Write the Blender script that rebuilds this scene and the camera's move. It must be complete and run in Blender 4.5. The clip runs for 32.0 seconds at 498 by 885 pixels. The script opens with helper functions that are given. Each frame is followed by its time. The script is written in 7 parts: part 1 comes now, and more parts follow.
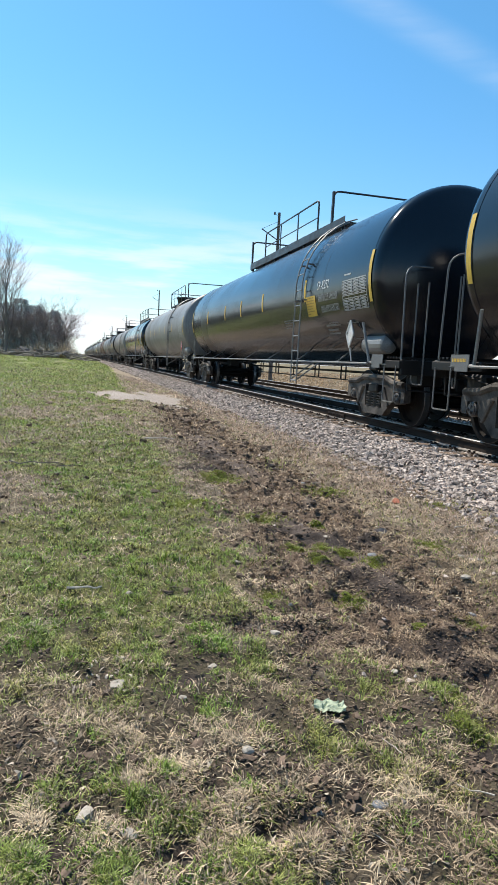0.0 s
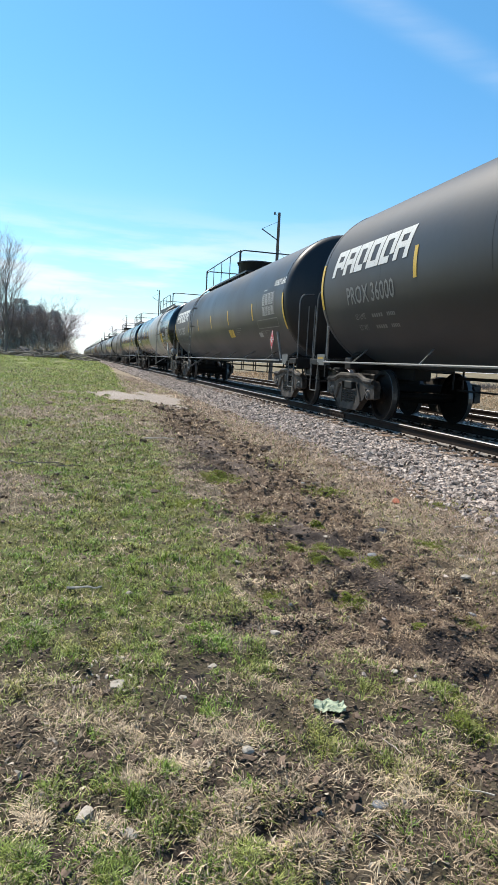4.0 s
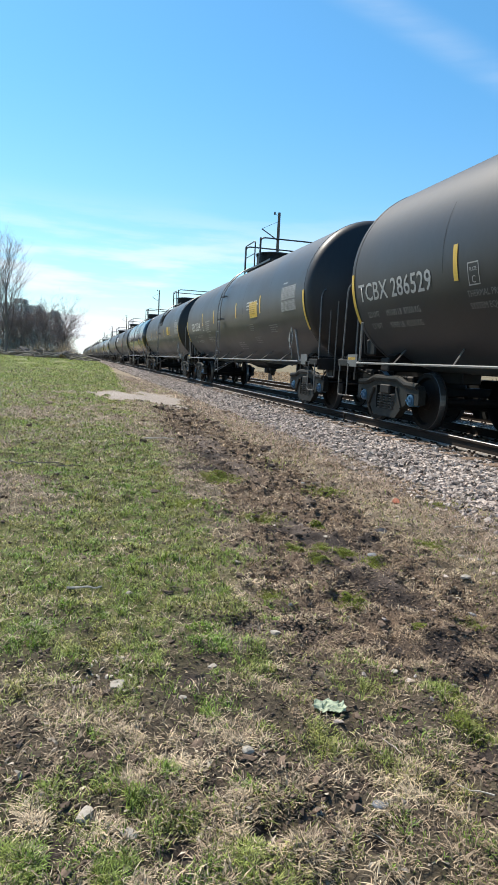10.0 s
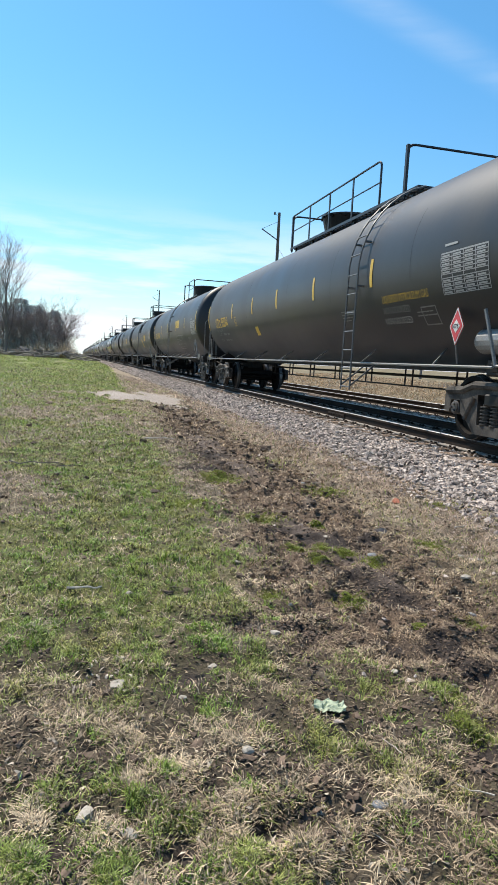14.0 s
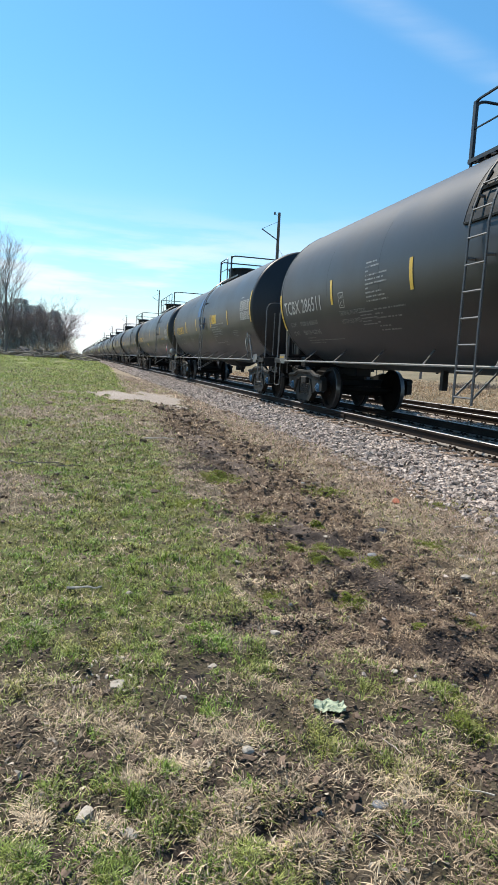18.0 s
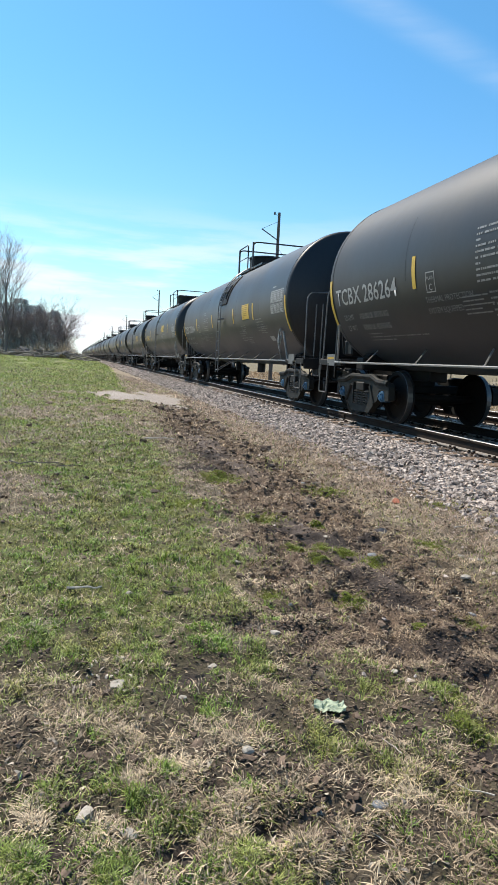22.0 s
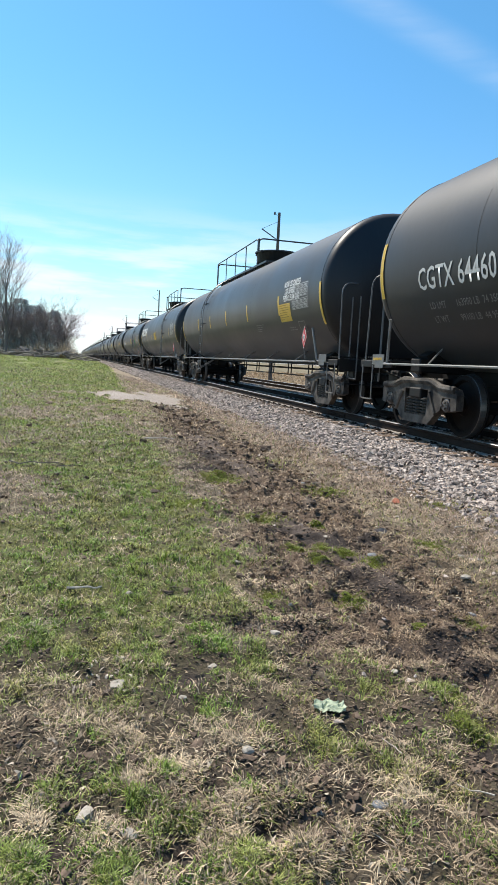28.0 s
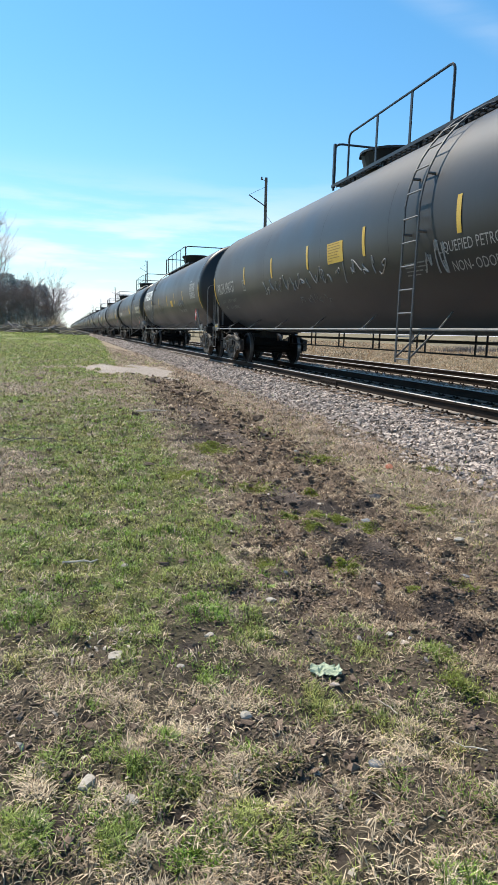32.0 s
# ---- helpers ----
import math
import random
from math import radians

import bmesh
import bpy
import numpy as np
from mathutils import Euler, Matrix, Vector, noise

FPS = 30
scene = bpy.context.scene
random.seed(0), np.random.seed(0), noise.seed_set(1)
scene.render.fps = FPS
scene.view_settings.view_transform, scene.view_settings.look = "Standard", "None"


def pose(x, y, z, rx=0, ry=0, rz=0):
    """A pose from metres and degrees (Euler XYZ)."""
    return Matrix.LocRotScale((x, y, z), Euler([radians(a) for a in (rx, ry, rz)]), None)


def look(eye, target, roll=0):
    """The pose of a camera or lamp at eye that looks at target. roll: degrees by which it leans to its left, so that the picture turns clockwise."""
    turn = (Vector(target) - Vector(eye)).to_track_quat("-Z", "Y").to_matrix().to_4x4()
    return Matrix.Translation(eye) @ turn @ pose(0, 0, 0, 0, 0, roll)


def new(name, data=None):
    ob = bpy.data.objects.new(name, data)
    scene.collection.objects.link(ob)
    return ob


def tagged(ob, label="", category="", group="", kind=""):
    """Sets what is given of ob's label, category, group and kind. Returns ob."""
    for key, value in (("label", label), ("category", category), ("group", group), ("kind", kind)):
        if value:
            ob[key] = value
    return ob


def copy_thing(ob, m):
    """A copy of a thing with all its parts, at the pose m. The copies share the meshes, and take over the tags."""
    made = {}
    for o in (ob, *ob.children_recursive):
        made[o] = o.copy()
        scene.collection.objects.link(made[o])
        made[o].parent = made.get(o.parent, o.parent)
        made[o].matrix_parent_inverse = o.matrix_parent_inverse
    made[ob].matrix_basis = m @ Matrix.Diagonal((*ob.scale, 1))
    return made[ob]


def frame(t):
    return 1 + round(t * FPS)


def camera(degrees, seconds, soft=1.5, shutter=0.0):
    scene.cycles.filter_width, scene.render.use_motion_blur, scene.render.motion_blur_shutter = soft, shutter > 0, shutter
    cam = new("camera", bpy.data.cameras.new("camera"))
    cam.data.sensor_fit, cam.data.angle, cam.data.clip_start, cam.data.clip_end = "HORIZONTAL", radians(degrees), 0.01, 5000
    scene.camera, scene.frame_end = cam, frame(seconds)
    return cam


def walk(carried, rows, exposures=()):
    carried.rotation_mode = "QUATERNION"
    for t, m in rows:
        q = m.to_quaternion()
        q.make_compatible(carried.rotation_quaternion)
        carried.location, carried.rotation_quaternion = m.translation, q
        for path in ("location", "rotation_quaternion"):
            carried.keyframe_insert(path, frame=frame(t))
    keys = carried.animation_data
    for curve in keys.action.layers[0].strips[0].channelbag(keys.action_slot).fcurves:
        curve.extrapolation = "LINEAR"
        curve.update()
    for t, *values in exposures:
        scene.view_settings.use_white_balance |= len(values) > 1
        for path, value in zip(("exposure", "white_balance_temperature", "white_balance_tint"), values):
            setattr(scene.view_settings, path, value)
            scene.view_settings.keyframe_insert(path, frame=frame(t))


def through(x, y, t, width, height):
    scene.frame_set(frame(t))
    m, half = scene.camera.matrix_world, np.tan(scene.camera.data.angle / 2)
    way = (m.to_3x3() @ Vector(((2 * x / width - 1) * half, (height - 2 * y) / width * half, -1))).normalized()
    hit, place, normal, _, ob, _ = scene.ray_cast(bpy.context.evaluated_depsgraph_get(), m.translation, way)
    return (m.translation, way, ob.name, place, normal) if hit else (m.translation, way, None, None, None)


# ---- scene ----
CLIP = 32.0
RAIL_Z = 0.45                      # top of rail above the ground at the camera
EYE = Vector((0.0, 0.0, 1.368))
NEAR_RAIL = 5.516
TRACK_X = NEAR_RAIL + 0.7525       # centre line of the track with the train
TRACK2_X = 9.90                    # centre line of the empty track


def aim(yaw, pitch, roll, dx=0.0, dy=0.0, dz=0.0):
    a, b = radians(yaw), radians(pitch)
    eye = EYE + Vector((dx, dy, dz))
    way = Vector((math.sin(a) * math.cos(b), math.cos(a) * math.cos(b), -math.sin(b)))
    return look(eye, eye + way, roll)


cam = camera(41.41, CLIP, soft=0.7)
REST = aim(14.877, 6.871, 3.085)
walk(cam, [
    (0.0, REST), (10.0, REST), (20.0, REST), (30.0, REST), (31.1, REST), (31.3, REST),
    (31.5, aim(15.014, 6.927, 2.75)),
    (31.6, aim(14.95, 7.25, 2.4, 0.004, -0.008, 0.006)),
    (31.7, aim(14.90, 7.10, 2.6)),
    (31.8, aim(14.70, 7.30, 2.5)),
    (31.9, aim(15.45, 9.30, 1.6, 0.012)),
    (32.0, aim(15.515, 9.462, 1.498, 0.018, 0.005, -0.002)),
])

# ---- light ----
SUN_EL, SUN_LEFT = 52.0, 29.0      # degrees; SUN_LEFT is how far left of the track's far end it stands
sun_way = Vector((-math.sin(radians(SUN_LEFT)) * math.cos(radians(SUN_EL)),
                  math.cos(radians(SUN_LEFT)) * math.cos(radians(SUN_EL)), math.sin(radians(SUN_EL))))
sun_data = bpy.data.lights.new("sun", "SUN")
sun_data.energy, sun_data.angle, sun_data.color = 5.0, radians(0.53), (1.0, 0.91, 0.78)
sun = new("sun", sun_data)
sun.matrix_world = look((0, 0, 40), Vector((0, 0, 40)) - sun_way)

world = bpy.data.worlds.new("sky")
scene.world = world
world.use_nodes = True
wn, wl = world.node_tree.nodes, world.node_tree.links
wn.clear()
w_out, w_bg = wn.new("ShaderNodeOutputWorld"), wn.new("ShaderNodeBackground")
w_sky = wn.new("ShaderNodeTexSky")
w_sky.sky_type, w_sky.sun_disc = "NISHITA", False
w_sky.sun_elevation, w_sky.sun_rotation = radians(SUN_EL), radians(-SUN_LEFT)
w_sky.air_density, w_sky.dust_density, w_sky.ozone_density = 1.0, 0.3, 2.0
w_bg.inputs["Strength"].default_value = 0.13
wl.new(w_bg.outputs[0], w_out.inputs[0])
# thin high cloud: long streaks low over the horizon, a faint one high up
w_co, w_map = wn.new("ShaderNodeTexCoord"), wn.new("ShaderNodeMapping")
w_map.inputs["Scale"].default_value = (2.2, 2.2, 15.0)
w_map.inputs["Rotation"].default_value = (0.05, -0.05, 0.0)
w_noise = wn.new("ShaderNodeTexNoise")
w_noise.inputs["Scale"].default_value, w_noise.inputs["Detail"].default_value = 1.7, 6.0
w_noise.inputs["Roughness"].default_value = 0.55
w_sep = wn.new("ShaderNodeSeparateXYZ")
w_low = wn.new("ShaderNodeMapRange")
w_low.interpolation_type = "SMOOTHSTEP"
for k, v in zip(("From Min", "From Max", "To Min", "To Max"), (0.24, 0.07, 0.0, 1.0)):
    w_low.inputs[k].default_value = v
w_ramp = wn.new("ShaderNodeMapRange")
w_ramp.interpolation_type = "SMOOTHSTEP"
for k, v in zip(("From Min", "From Max", "To Min", "To Max"), (0.40, 0.60, 0.0, 1.0)):
    w_ramp.inputs[k].default_value = v
w_mul, w_mix = wn.new("ShaderNodeMath"), wn.new("ShaderNodeMixRGB")
w_mul.operation = "MULTIPLY"
w_mix.inputs["Color2"].default_value = (6.2, 6.6, 7.0, 1.0)
wl.new(w_co.outputs["Generated"], w_map.inputs["Vector"])
wl.new(w_map.outputs[0], w_noise.inputs["Vector"])
wl.new(w_co.outputs["Generated"], w_sep.inputs[0])
wl.new(w_sep.outputs["Z"], w_low.inputs["Value"])
wl.new(w_noise.outputs[0], w_ramp.inputs["Value"])
wl.new(w_ramp.outputs[0], w_mul.inputs[0])
wl.new(w_low.outputs[0], w_mul.inputs[1])
# a faint wisp higher up
hi_a, hi_b = Vector((0.34, 0.822, 0.457)), Vector((0.504, 0.777, 0.378))


def w_dot(v):
    d = wn.new("ShaderNodeVectorMath")
    d.operation = "DOT_PRODUCT"
    d.inputs[1].default_value = v
    wl.new(w_co.outputs["Generated"], d.inputs[0])
    return d.outputs["Value"]


def w_range(value, *spans):
    r = wn.new("ShaderNodeMapRange")
    r.interpolation_type = "SMOOTHSTEP"
    for k, v in zip(("From Min", "From Max", "To Min", "To Max"), spans):
        r.inputs[k].default_value = v
    wl.new(value, r.inputs["Value"])
    return r.outputs[0]


def w_math(kind, a, b=None):
    m = wn.new("ShaderNodeMath")
    m.operation = kind
    wl.new(a, m.inputs[0])
    if b is not None:
        wl.new(b, m.inputs[1])
    return m.outputs[0]


w_side = w_range(w_math("ABSOLUTE", w_dot(hi_a.cross(hi_b).normalized())), 0.030, 0.0, 0.0, 1.0)
w_near = w_range(w_dot(((hi_a + hi_b) / 2).normalized()), 0.965, 0.995, 0.0, 0.15)
w_wisp = w_math("MULTIPLY", w_math("MULTIPLY", w_side, w_near), w_range(w_noise.outputs[0], 0.3, 0.6, 0.3, 1.0))
w_haze = w_range(w_sep.outputs["Z"], 0.12, -0.01, 0.0, 0.75)
wl.new(w_math("MAXIMUM", w_math("ADD", w_mul.outputs[0], w_wisp), w_haze), w_mix.inputs["Fac"])
w_tint = wn.new("ShaderNodeMixRGB")
w_tint.blend_type = "MULTIPLY"
w_tint.inputs["Fac"].default_value = 1.0
w_blue, w_high = wn.new("ShaderNodeMixRGB"), wn.new("ShaderNodeMapRange")
w_high.interpolation_type = "SMOOTHSTEP"
for k, v in zip(("From Min", "From Max", "To Min", "To Max"), (0.0, 0.42, 0.0, 1.0)):
    w_high.inputs[k].default_value = v
w_blue.inputs["Color1"].default_value, w_blue.inputs["Color2"].default_value = (0.77, 0.97, 1.02, 1.0), (0.525, 0.99, 1.13, 1.0)
wl.new(w_sep.outputs["Z"], w_high.inputs["Value"])
wl.new(w_high.outputs[0], w_blue.inputs["Fac"])
wl.new(w_blue.outputs[0], w_tint.inputs["Color2"])
wl.new(w_sky.outputs[0], w_tint.inputs["Color1"])
wl.new(w_tint.outputs[0], w_mix.inputs["Color1"])
wl.new(w_mix.outputs[0], w_bg.inputs["Color"])
scene.view_settings.exposure = 0.32

# ---- materials ----
def mat(name, base, rough=0.6, metal=0.0, var=0.25, scale=6.0, bump=0.15, fine=60.0, spec=0.5,
        second=None, amount=0.5, obj_var=0.0, rough_var=0.1, coat=0.0, stretch=(1, 1, 1), island=0.0, through=0.0, sheen=0.0):
    """A surface with a base colour, a stain colour (second), broad and fine variation, and relief."""
    m = bpy.data.materials.new(name)
    m.use_nodes = True
    n, l = m.node_tree.nodes, m.node_tree.links
    b = n["Principled BSDF"]
    co, mp = n.new("ShaderNodeTexCoord"), n.new("ShaderNodeMapping")
    mp.inputs["Scale"].default_value = stretch
    l.new(co.outputs["Object"], mp.inputs["Vector"])
    big, small = n.new("ShaderNodeTexNoise"), n.new("ShaderNodeTexNoise")
    big.inputs["Scale"].default_value, big.inputs["Detail"].default_value = scale, 5.0
    small.inputs["Scale"].default_value, small.inputs["Detail"].default_value = fine, 4.0
    l.new(mp.outputs[0], big.inputs["Vector"])
    l.new(mp.outputs[0], small.inputs["Vector"])
    r1 = n.new("ShaderNodeMapRange")
    for k, v in zip(("From Min", "From Max", "To Min", "To Max"), (0.38, 0.66, 0.0, amount)):
        r1.inputs[k].default_value = v
    l.new(big.outputs[0], r1.inputs["Value"])
    mix = n.new("ShaderNodeMixRGB")
    second = second or tuple(c * (1 - var) for c in base)
    mix.inputs["Color1"].default_value, mix.inputs["Color2"].default_value = (*base, 1), (*second, 1)
    l.new(r1.outputs[0], mix.inputs["Fac"])
    r2 = n.new("ShaderNodeMapRange")
    for k, v in zip(("From Min", "From Max", "To Min", "To Max"), (0.3, 0.7, 1 - var, 1 + var)):
        r2.inputs[k].default_value = v
    l.new(small.outputs[0], r2.inputs["Value"])
    value = r2.outputs[0]
    for source, span in (("object", obj_var), ("island", island)):
        if span:
            info = n.new("ShaderNodeObjectInfo" if source == "object" else "ShaderNodeNewGeometry")
            r3, mu = n.new("ShaderNodeMapRange"), n.new("ShaderNodeMath")
            for k, v in zip(("To Min", "To Max"), (1 - span, 1 + span)):
                r3.inputs[k].default_value = v
            l.new(info.outputs["Random" if source == "object" else "Random Per Island"], r3.inputs["Value"])
            mu.operation = "MULTIPLY"
            l.new(value, mu.inputs[0])
            l.new(r3.outputs[0], mu.inputs[1])
            value = mu.outputs[0]
    sc = n.new("ShaderNodeVectorMath")
    sc.operation = "SCALE"
    l.new(mix.outputs[0], sc.inputs[0])
    l.new(value, sc.inputs["Scale"])
    l.new(sc.outputs[0], b.inputs["Base Color"])
    r4 = n.new("ShaderNodeMapRange")
    for k, v in zip(("From Min", "From Max", "To Min", "To Max"), (0.3, 0.7, max(0.03, rough - rough_var), min(1, rough + rough_var))):
        r4.inputs[k].default_value = v
    l.new(big.outputs[0], r4.inputs["Value"])
    l.new(r4.outputs[0], b.inputs["Roughness"])
    b.inputs["Metallic"].default_value = metal
    b.inputs["Specular IOR Level"].default_value = spec
    b.inputs["Coat Weight"].default_value = coat
    b.inputs["Coat Roughness"].default_value = 0.12
    b.inputs["Sheen Weight"].default_value, b.inputs["Sheen Roughness"].default_value = sheen, 0.4
    if through:
        tr, ms = n.new("ShaderNodeBsdfTranslucent"), n.new("ShaderNodeMixShader")
        ms.inputs["Fac"].default_value = through
        l.new(sc.outputs[0], tr.inputs["Color"])
        l.new(b.outputs[0], ms.inputs[1])
        l.new(tr.outputs[0], ms.inputs[2])
        l.new(ms.outputs[0], n["Material Output"].inputs["Surface"])
    if bump:
        bp = n.new("ShaderNodeBump")
        bp.inputs["Strength"].default_value, bp.inputs["Distance"].default_value = bump, 0.01
        l.new(small.outputs[0], bp.inputs["Height"])
        l.new(bp.outputs[0], b.inputs["Normal"])
    return m


BLACK_PAINT = mat("matte_black_tank_paint", (0.012, 0.012, 0.014), 0.47, var=0.10, scale=0.7, second=(0.018, 0.018, 0.0195),
                  amount=0.7, fine=25, bump=0.03, obj_var=0.12, spec=0.46, sheen=0.08, stretch=(1, 0.5, 0.25))
GLOSS_PAINT = mat("glossy_blue_black_tank_paint", (0.003, 0.006, 0.011), 0.20, spec=0.48, var=0.15, scale=0.8, second=(0.008, 0.010, 0.014),
                  amount=0.6, fine=20, bump=0.015, stretch=(1, 0.5, 0.25))
GREY_PAINT = mat("weathered_grey_tank_paint", (0.20, 0.20, 0.195), 0.5, var=0.12, scale=0.8, second=(0.12, 0.11, 0.10),
                 amount=0.8, fine=20, bump=0.03, stretch=(1, 0.5, 0.25))
WHITE_PAINT = mat("weathered_white_tank_paint", (0.34, 0.34, 0.335), 0.42, var=0.1, scale=0.9, second=(0.22, 0.20, 0.18),
                  amount=0.7, fine=20, bump=0.03, stretch=(1, 0.5, 0.25))
BROWN_PAINT = mat("rust_brown_tank_paint", (0.17, 0.085, 0.05), 0.6, var=0.15, scale=0.9, second=(0.09, 0.05, 0.035),
                  amount=0.8, fine=20, bump=0.03)
FRAME_BLACK = mat("dusty_black_steel", (0.007, 0.007, 0.007), 0.6, var=0.25, scale=3, spec=0.3, second=(0.018, 0.015, 0.013), amount=0.6,
                  fine=50, bump=0.08)
RAIL_BAR = mat("worn_painted_steel_bar", (0.24, 0.235, 0.228), 0.42, var=0.2, scale=3, second=(0.10, 0.12, 0.11), fine=40, bump=0.05)
GRAB = mat("grey_worn_grab_iron", (0.13, 0.13, 0.128), 0.45, var=0.2, scale=4, bump=0.05)
RAILING = mat("black_steel_railing", (0.015, 0.015, 0.017), 0.45, var=0.2, scale=4, bump=0.05)
SIDE_FRAME_DARK = mat("black_cast_steel", (0.012, 0.011, 0.010), 0.7, spec=0.3, var=0.3, scale=4, second=(0.010, 0.013, 0.012), amount=0.9,
                      fine=45, bump=0.3, obj_var=0.25)
SIDE_FRAME = mat("rusty_dusty_cast_steel", (0.085, 0.073, 0.061), 0.75, var=0.3, scale=4, second=(0.012, 0.010, 0.009), amount=1.0,
                 fine=45, bump=0.35, obj_var=0.25)
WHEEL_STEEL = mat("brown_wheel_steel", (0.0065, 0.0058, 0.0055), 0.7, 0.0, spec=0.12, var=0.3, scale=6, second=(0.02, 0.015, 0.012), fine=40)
TREAD = mat("polished_wheel_rim", (0.16, 0.155, 0.15), 0.4, 0.8, var=0.15, scale=8, bump=0.03)
BEARING = mat("bearing_end_cap", (0.06, 0.06, 0.065), 0.5, 0.4, var=0.3, scale=9, second=(0.24, 0.2, 0.16))
BLUE_CAP = mat("blue_bearing_cap", (0.025, 0.10, 0.19), 0.45, var=0.2, scale=9)
SPRING = mat("spring_steel", (0.06, 0.056, 0.053), 0.5, 0.4, var=0.3, scale=9)
AIR_TANK = mat("dull_grey_air_reservoir", (0.22, 0.22, 0.215), 0.5, 0.2, var=0.2, scale=4)
STRIPE = mat("yellow_reflective_tape", (0.62, 0.40, 0.05), 0.45, var=0.12, scale=5, bump=0.02)
DECAL_WHITE = mat("white_stencil_paint", (0.62, 0.62, 0.60), 0.6, var=0.12, scale=10, bump=0.0)
DECAL_DIM = mat("faded_grey_stencil_paint", (0.20, 0.20, 0.195), 0.6, var=0.15, scale=10, bump=0.0)
DECAL_FAINT = mat("thin_worn_white_stencil_paint", (0.27, 0.27, 0.265), 0.6, var=0.15, scale=10, bump=0.0)
DECAL_YELLOW = mat("yellow_stencil_paint", (0.60, 0.38, 0.05), 0.6, var=0.12, scale=10, bump=0.0)
DECAL_MID = mat("worn_white_stencil_paint", (0.36, 0.36, 0.35), 0.6, var=0.15, scale=10, bump=0.0)
CHALK = mat("faded_white_spray_paint", (0.30, 0.30, 0.29), 0.7, var=0.3, scale=12, bump=0.0)
RED_DECAL = mat("red_placard", (0.55, 0.05, 0.06), 0.5, var=0.1, scale=10, bump=0.0)
PLACARD_WHITE = mat("white_placard", (0.7, 0.7, 0.68), 0.5, var=0.1, scale=10, bump=0.0)
BLUE_OVERSPRAY = mat("blue_overspray_paint", (0.03, 0.085, 0.19), 0.5, var=0.2, scale=3, bump=0.0)
CREAM_PANEL = mat("cream_cargo_panel", (0.42, 0.40, 0.33), 0.55, var=0.15, scale=6, second=(0.30, 0.28, 0.23), bump=0.0)
PANEL_INK = mat("brown_panel_print", (0.30, 0.18, 0.03), 0.6, var=0.15, scale=10, bump=0.0)
GREEN_TAG = mat("green_tag", (0.05, 0.35, 0.10), 0.5, var=0.1, scale=8)
RAIL_SIDE = mat("rusty_rail_steel", (0.030, 0.021, 0.016), 0.85, 0.0, spec=0.15, var=0.3, scale=5, second=(0.025, 0.018, 0.015), fine=60, stretch=(1, 0.2, 1))
RAIL_TOP = mat("polished_rail_head", (0.40, 0.39, 0.38), 0.48, 0.7, var=0.1, scale=5, bump=0.02, stretch=(1, 0.1, 1))
RAIL_FOOT = mat("dusty_rail_foot", (0.26, 0.23, 0.205), 0.8, var=0.25, scale=6, second=(0.14, 0.12, 0.10), fine=60)
TIE_WOOD = mat("weathered_tie_wood", (0.20, 0.135, 0.09), 0.9, var=0.35, scale=3, second=(0.09, 0.065, 0.05), fine=40, bump=0.5,
               stretch=(0.3, 4, 4), obj_var=0.3)
STONE = mat("crushed_ballast_stone", (0.42, 0.355, 0.31), 0.9, var=0.2, scale=9, second=(0.21, 0.165, 0.14), fine=90, bump=0.5, island=0.75)
WOOD_POLE = mat("grey_pole_wood", (0.13, 0.115, 0.10), 0.9, var=0.3, scale=2, fine=30, bump=0.3, stretch=(4, 4, 0.4))
WIRE = mat("wire", (0.05, 0.05, 0.05), 0.6, bump=0.0)
BARK = mat("grey_brown_bark", (0.17, 0.15, 0.14), 0.9, var=0.3, scale=3, fine=20, bump=0.5, stretch=(2, 2, 0.5))
TWIG = mat("brown_twigs", (0.30, 0.25, 0.245), 0.9, var=0.3, scale=2, fine=10, bump=0.0, island=0.35, through=0.3)
NEEDLES = mat("blue_green_evergreen_needles", (0.27, 0.33, 0.35), 0.7, var=0.3, scale=1.5, fine=8, bump=0.0, island=0.5, second=(0.17, 0.20, 0.205), through=0.55)
LOG_WOOD = mat("dead_grey_wood", (0.30, 0.255, 0.21), 0.9, var=0.3, scale=2, fine=20, bump=0.4, obj_var=0.35)
GRASS = mat("spring_grass_blades", (0.185, 0.28, 0.042), 0.55, var=0.2, scale=2.5, second=(0.36, 0.325, 0.12), amount=0.85, fine=9, bump=0.0, island=0.85, spec=0.4, through=0.25)
STRAW = mat("dry_straw_blades", (0.53, 0.43, 0.295), 0.7, var=0.2, scale=3, second=(0.22, 0.16, 0.105), amount=0.8, fine=9, bump=0.0, island=0.9, spec=0.3, through=0.15)
STUBBLE = mat("brown_dead_stubble", (0.47, 0.365, 0.25), 0.8, var=0.2, scale=3, second=(0.20, 0.14, 0.09), amount=0.9, fine=9, bump=0.0, island=0.7, spec=0.2, through=0.1)
VERGE_STRAW = mat("bleached_verge_straw", (0.50, 0.395, 0.305), 0.7, var=0.2, scale=3, second=(0.27, 0.195, 0.145), amount=0.8, fine=9, bump=0.0, island=0.7, spec=0.3, through=0.12)
BANK_STRAW = mat("tan_bank_grass", (0.46, 0.345, 0.225), 0.8, var=0.25, scale=1.2, second=(0.27, 0.185, 0.115), amount=0.9, fine=9, bump=0.0, island=0.6, spec=0.2, through=0.15)
MOSS = mat("yellow_green_moss", (0.27, 0.31, 0.055), 0.8, var=0.25, scale=6, second=(0.15, 0.17, 0.04), fine=60, bump=0.3, island=0.3, through=0.3)
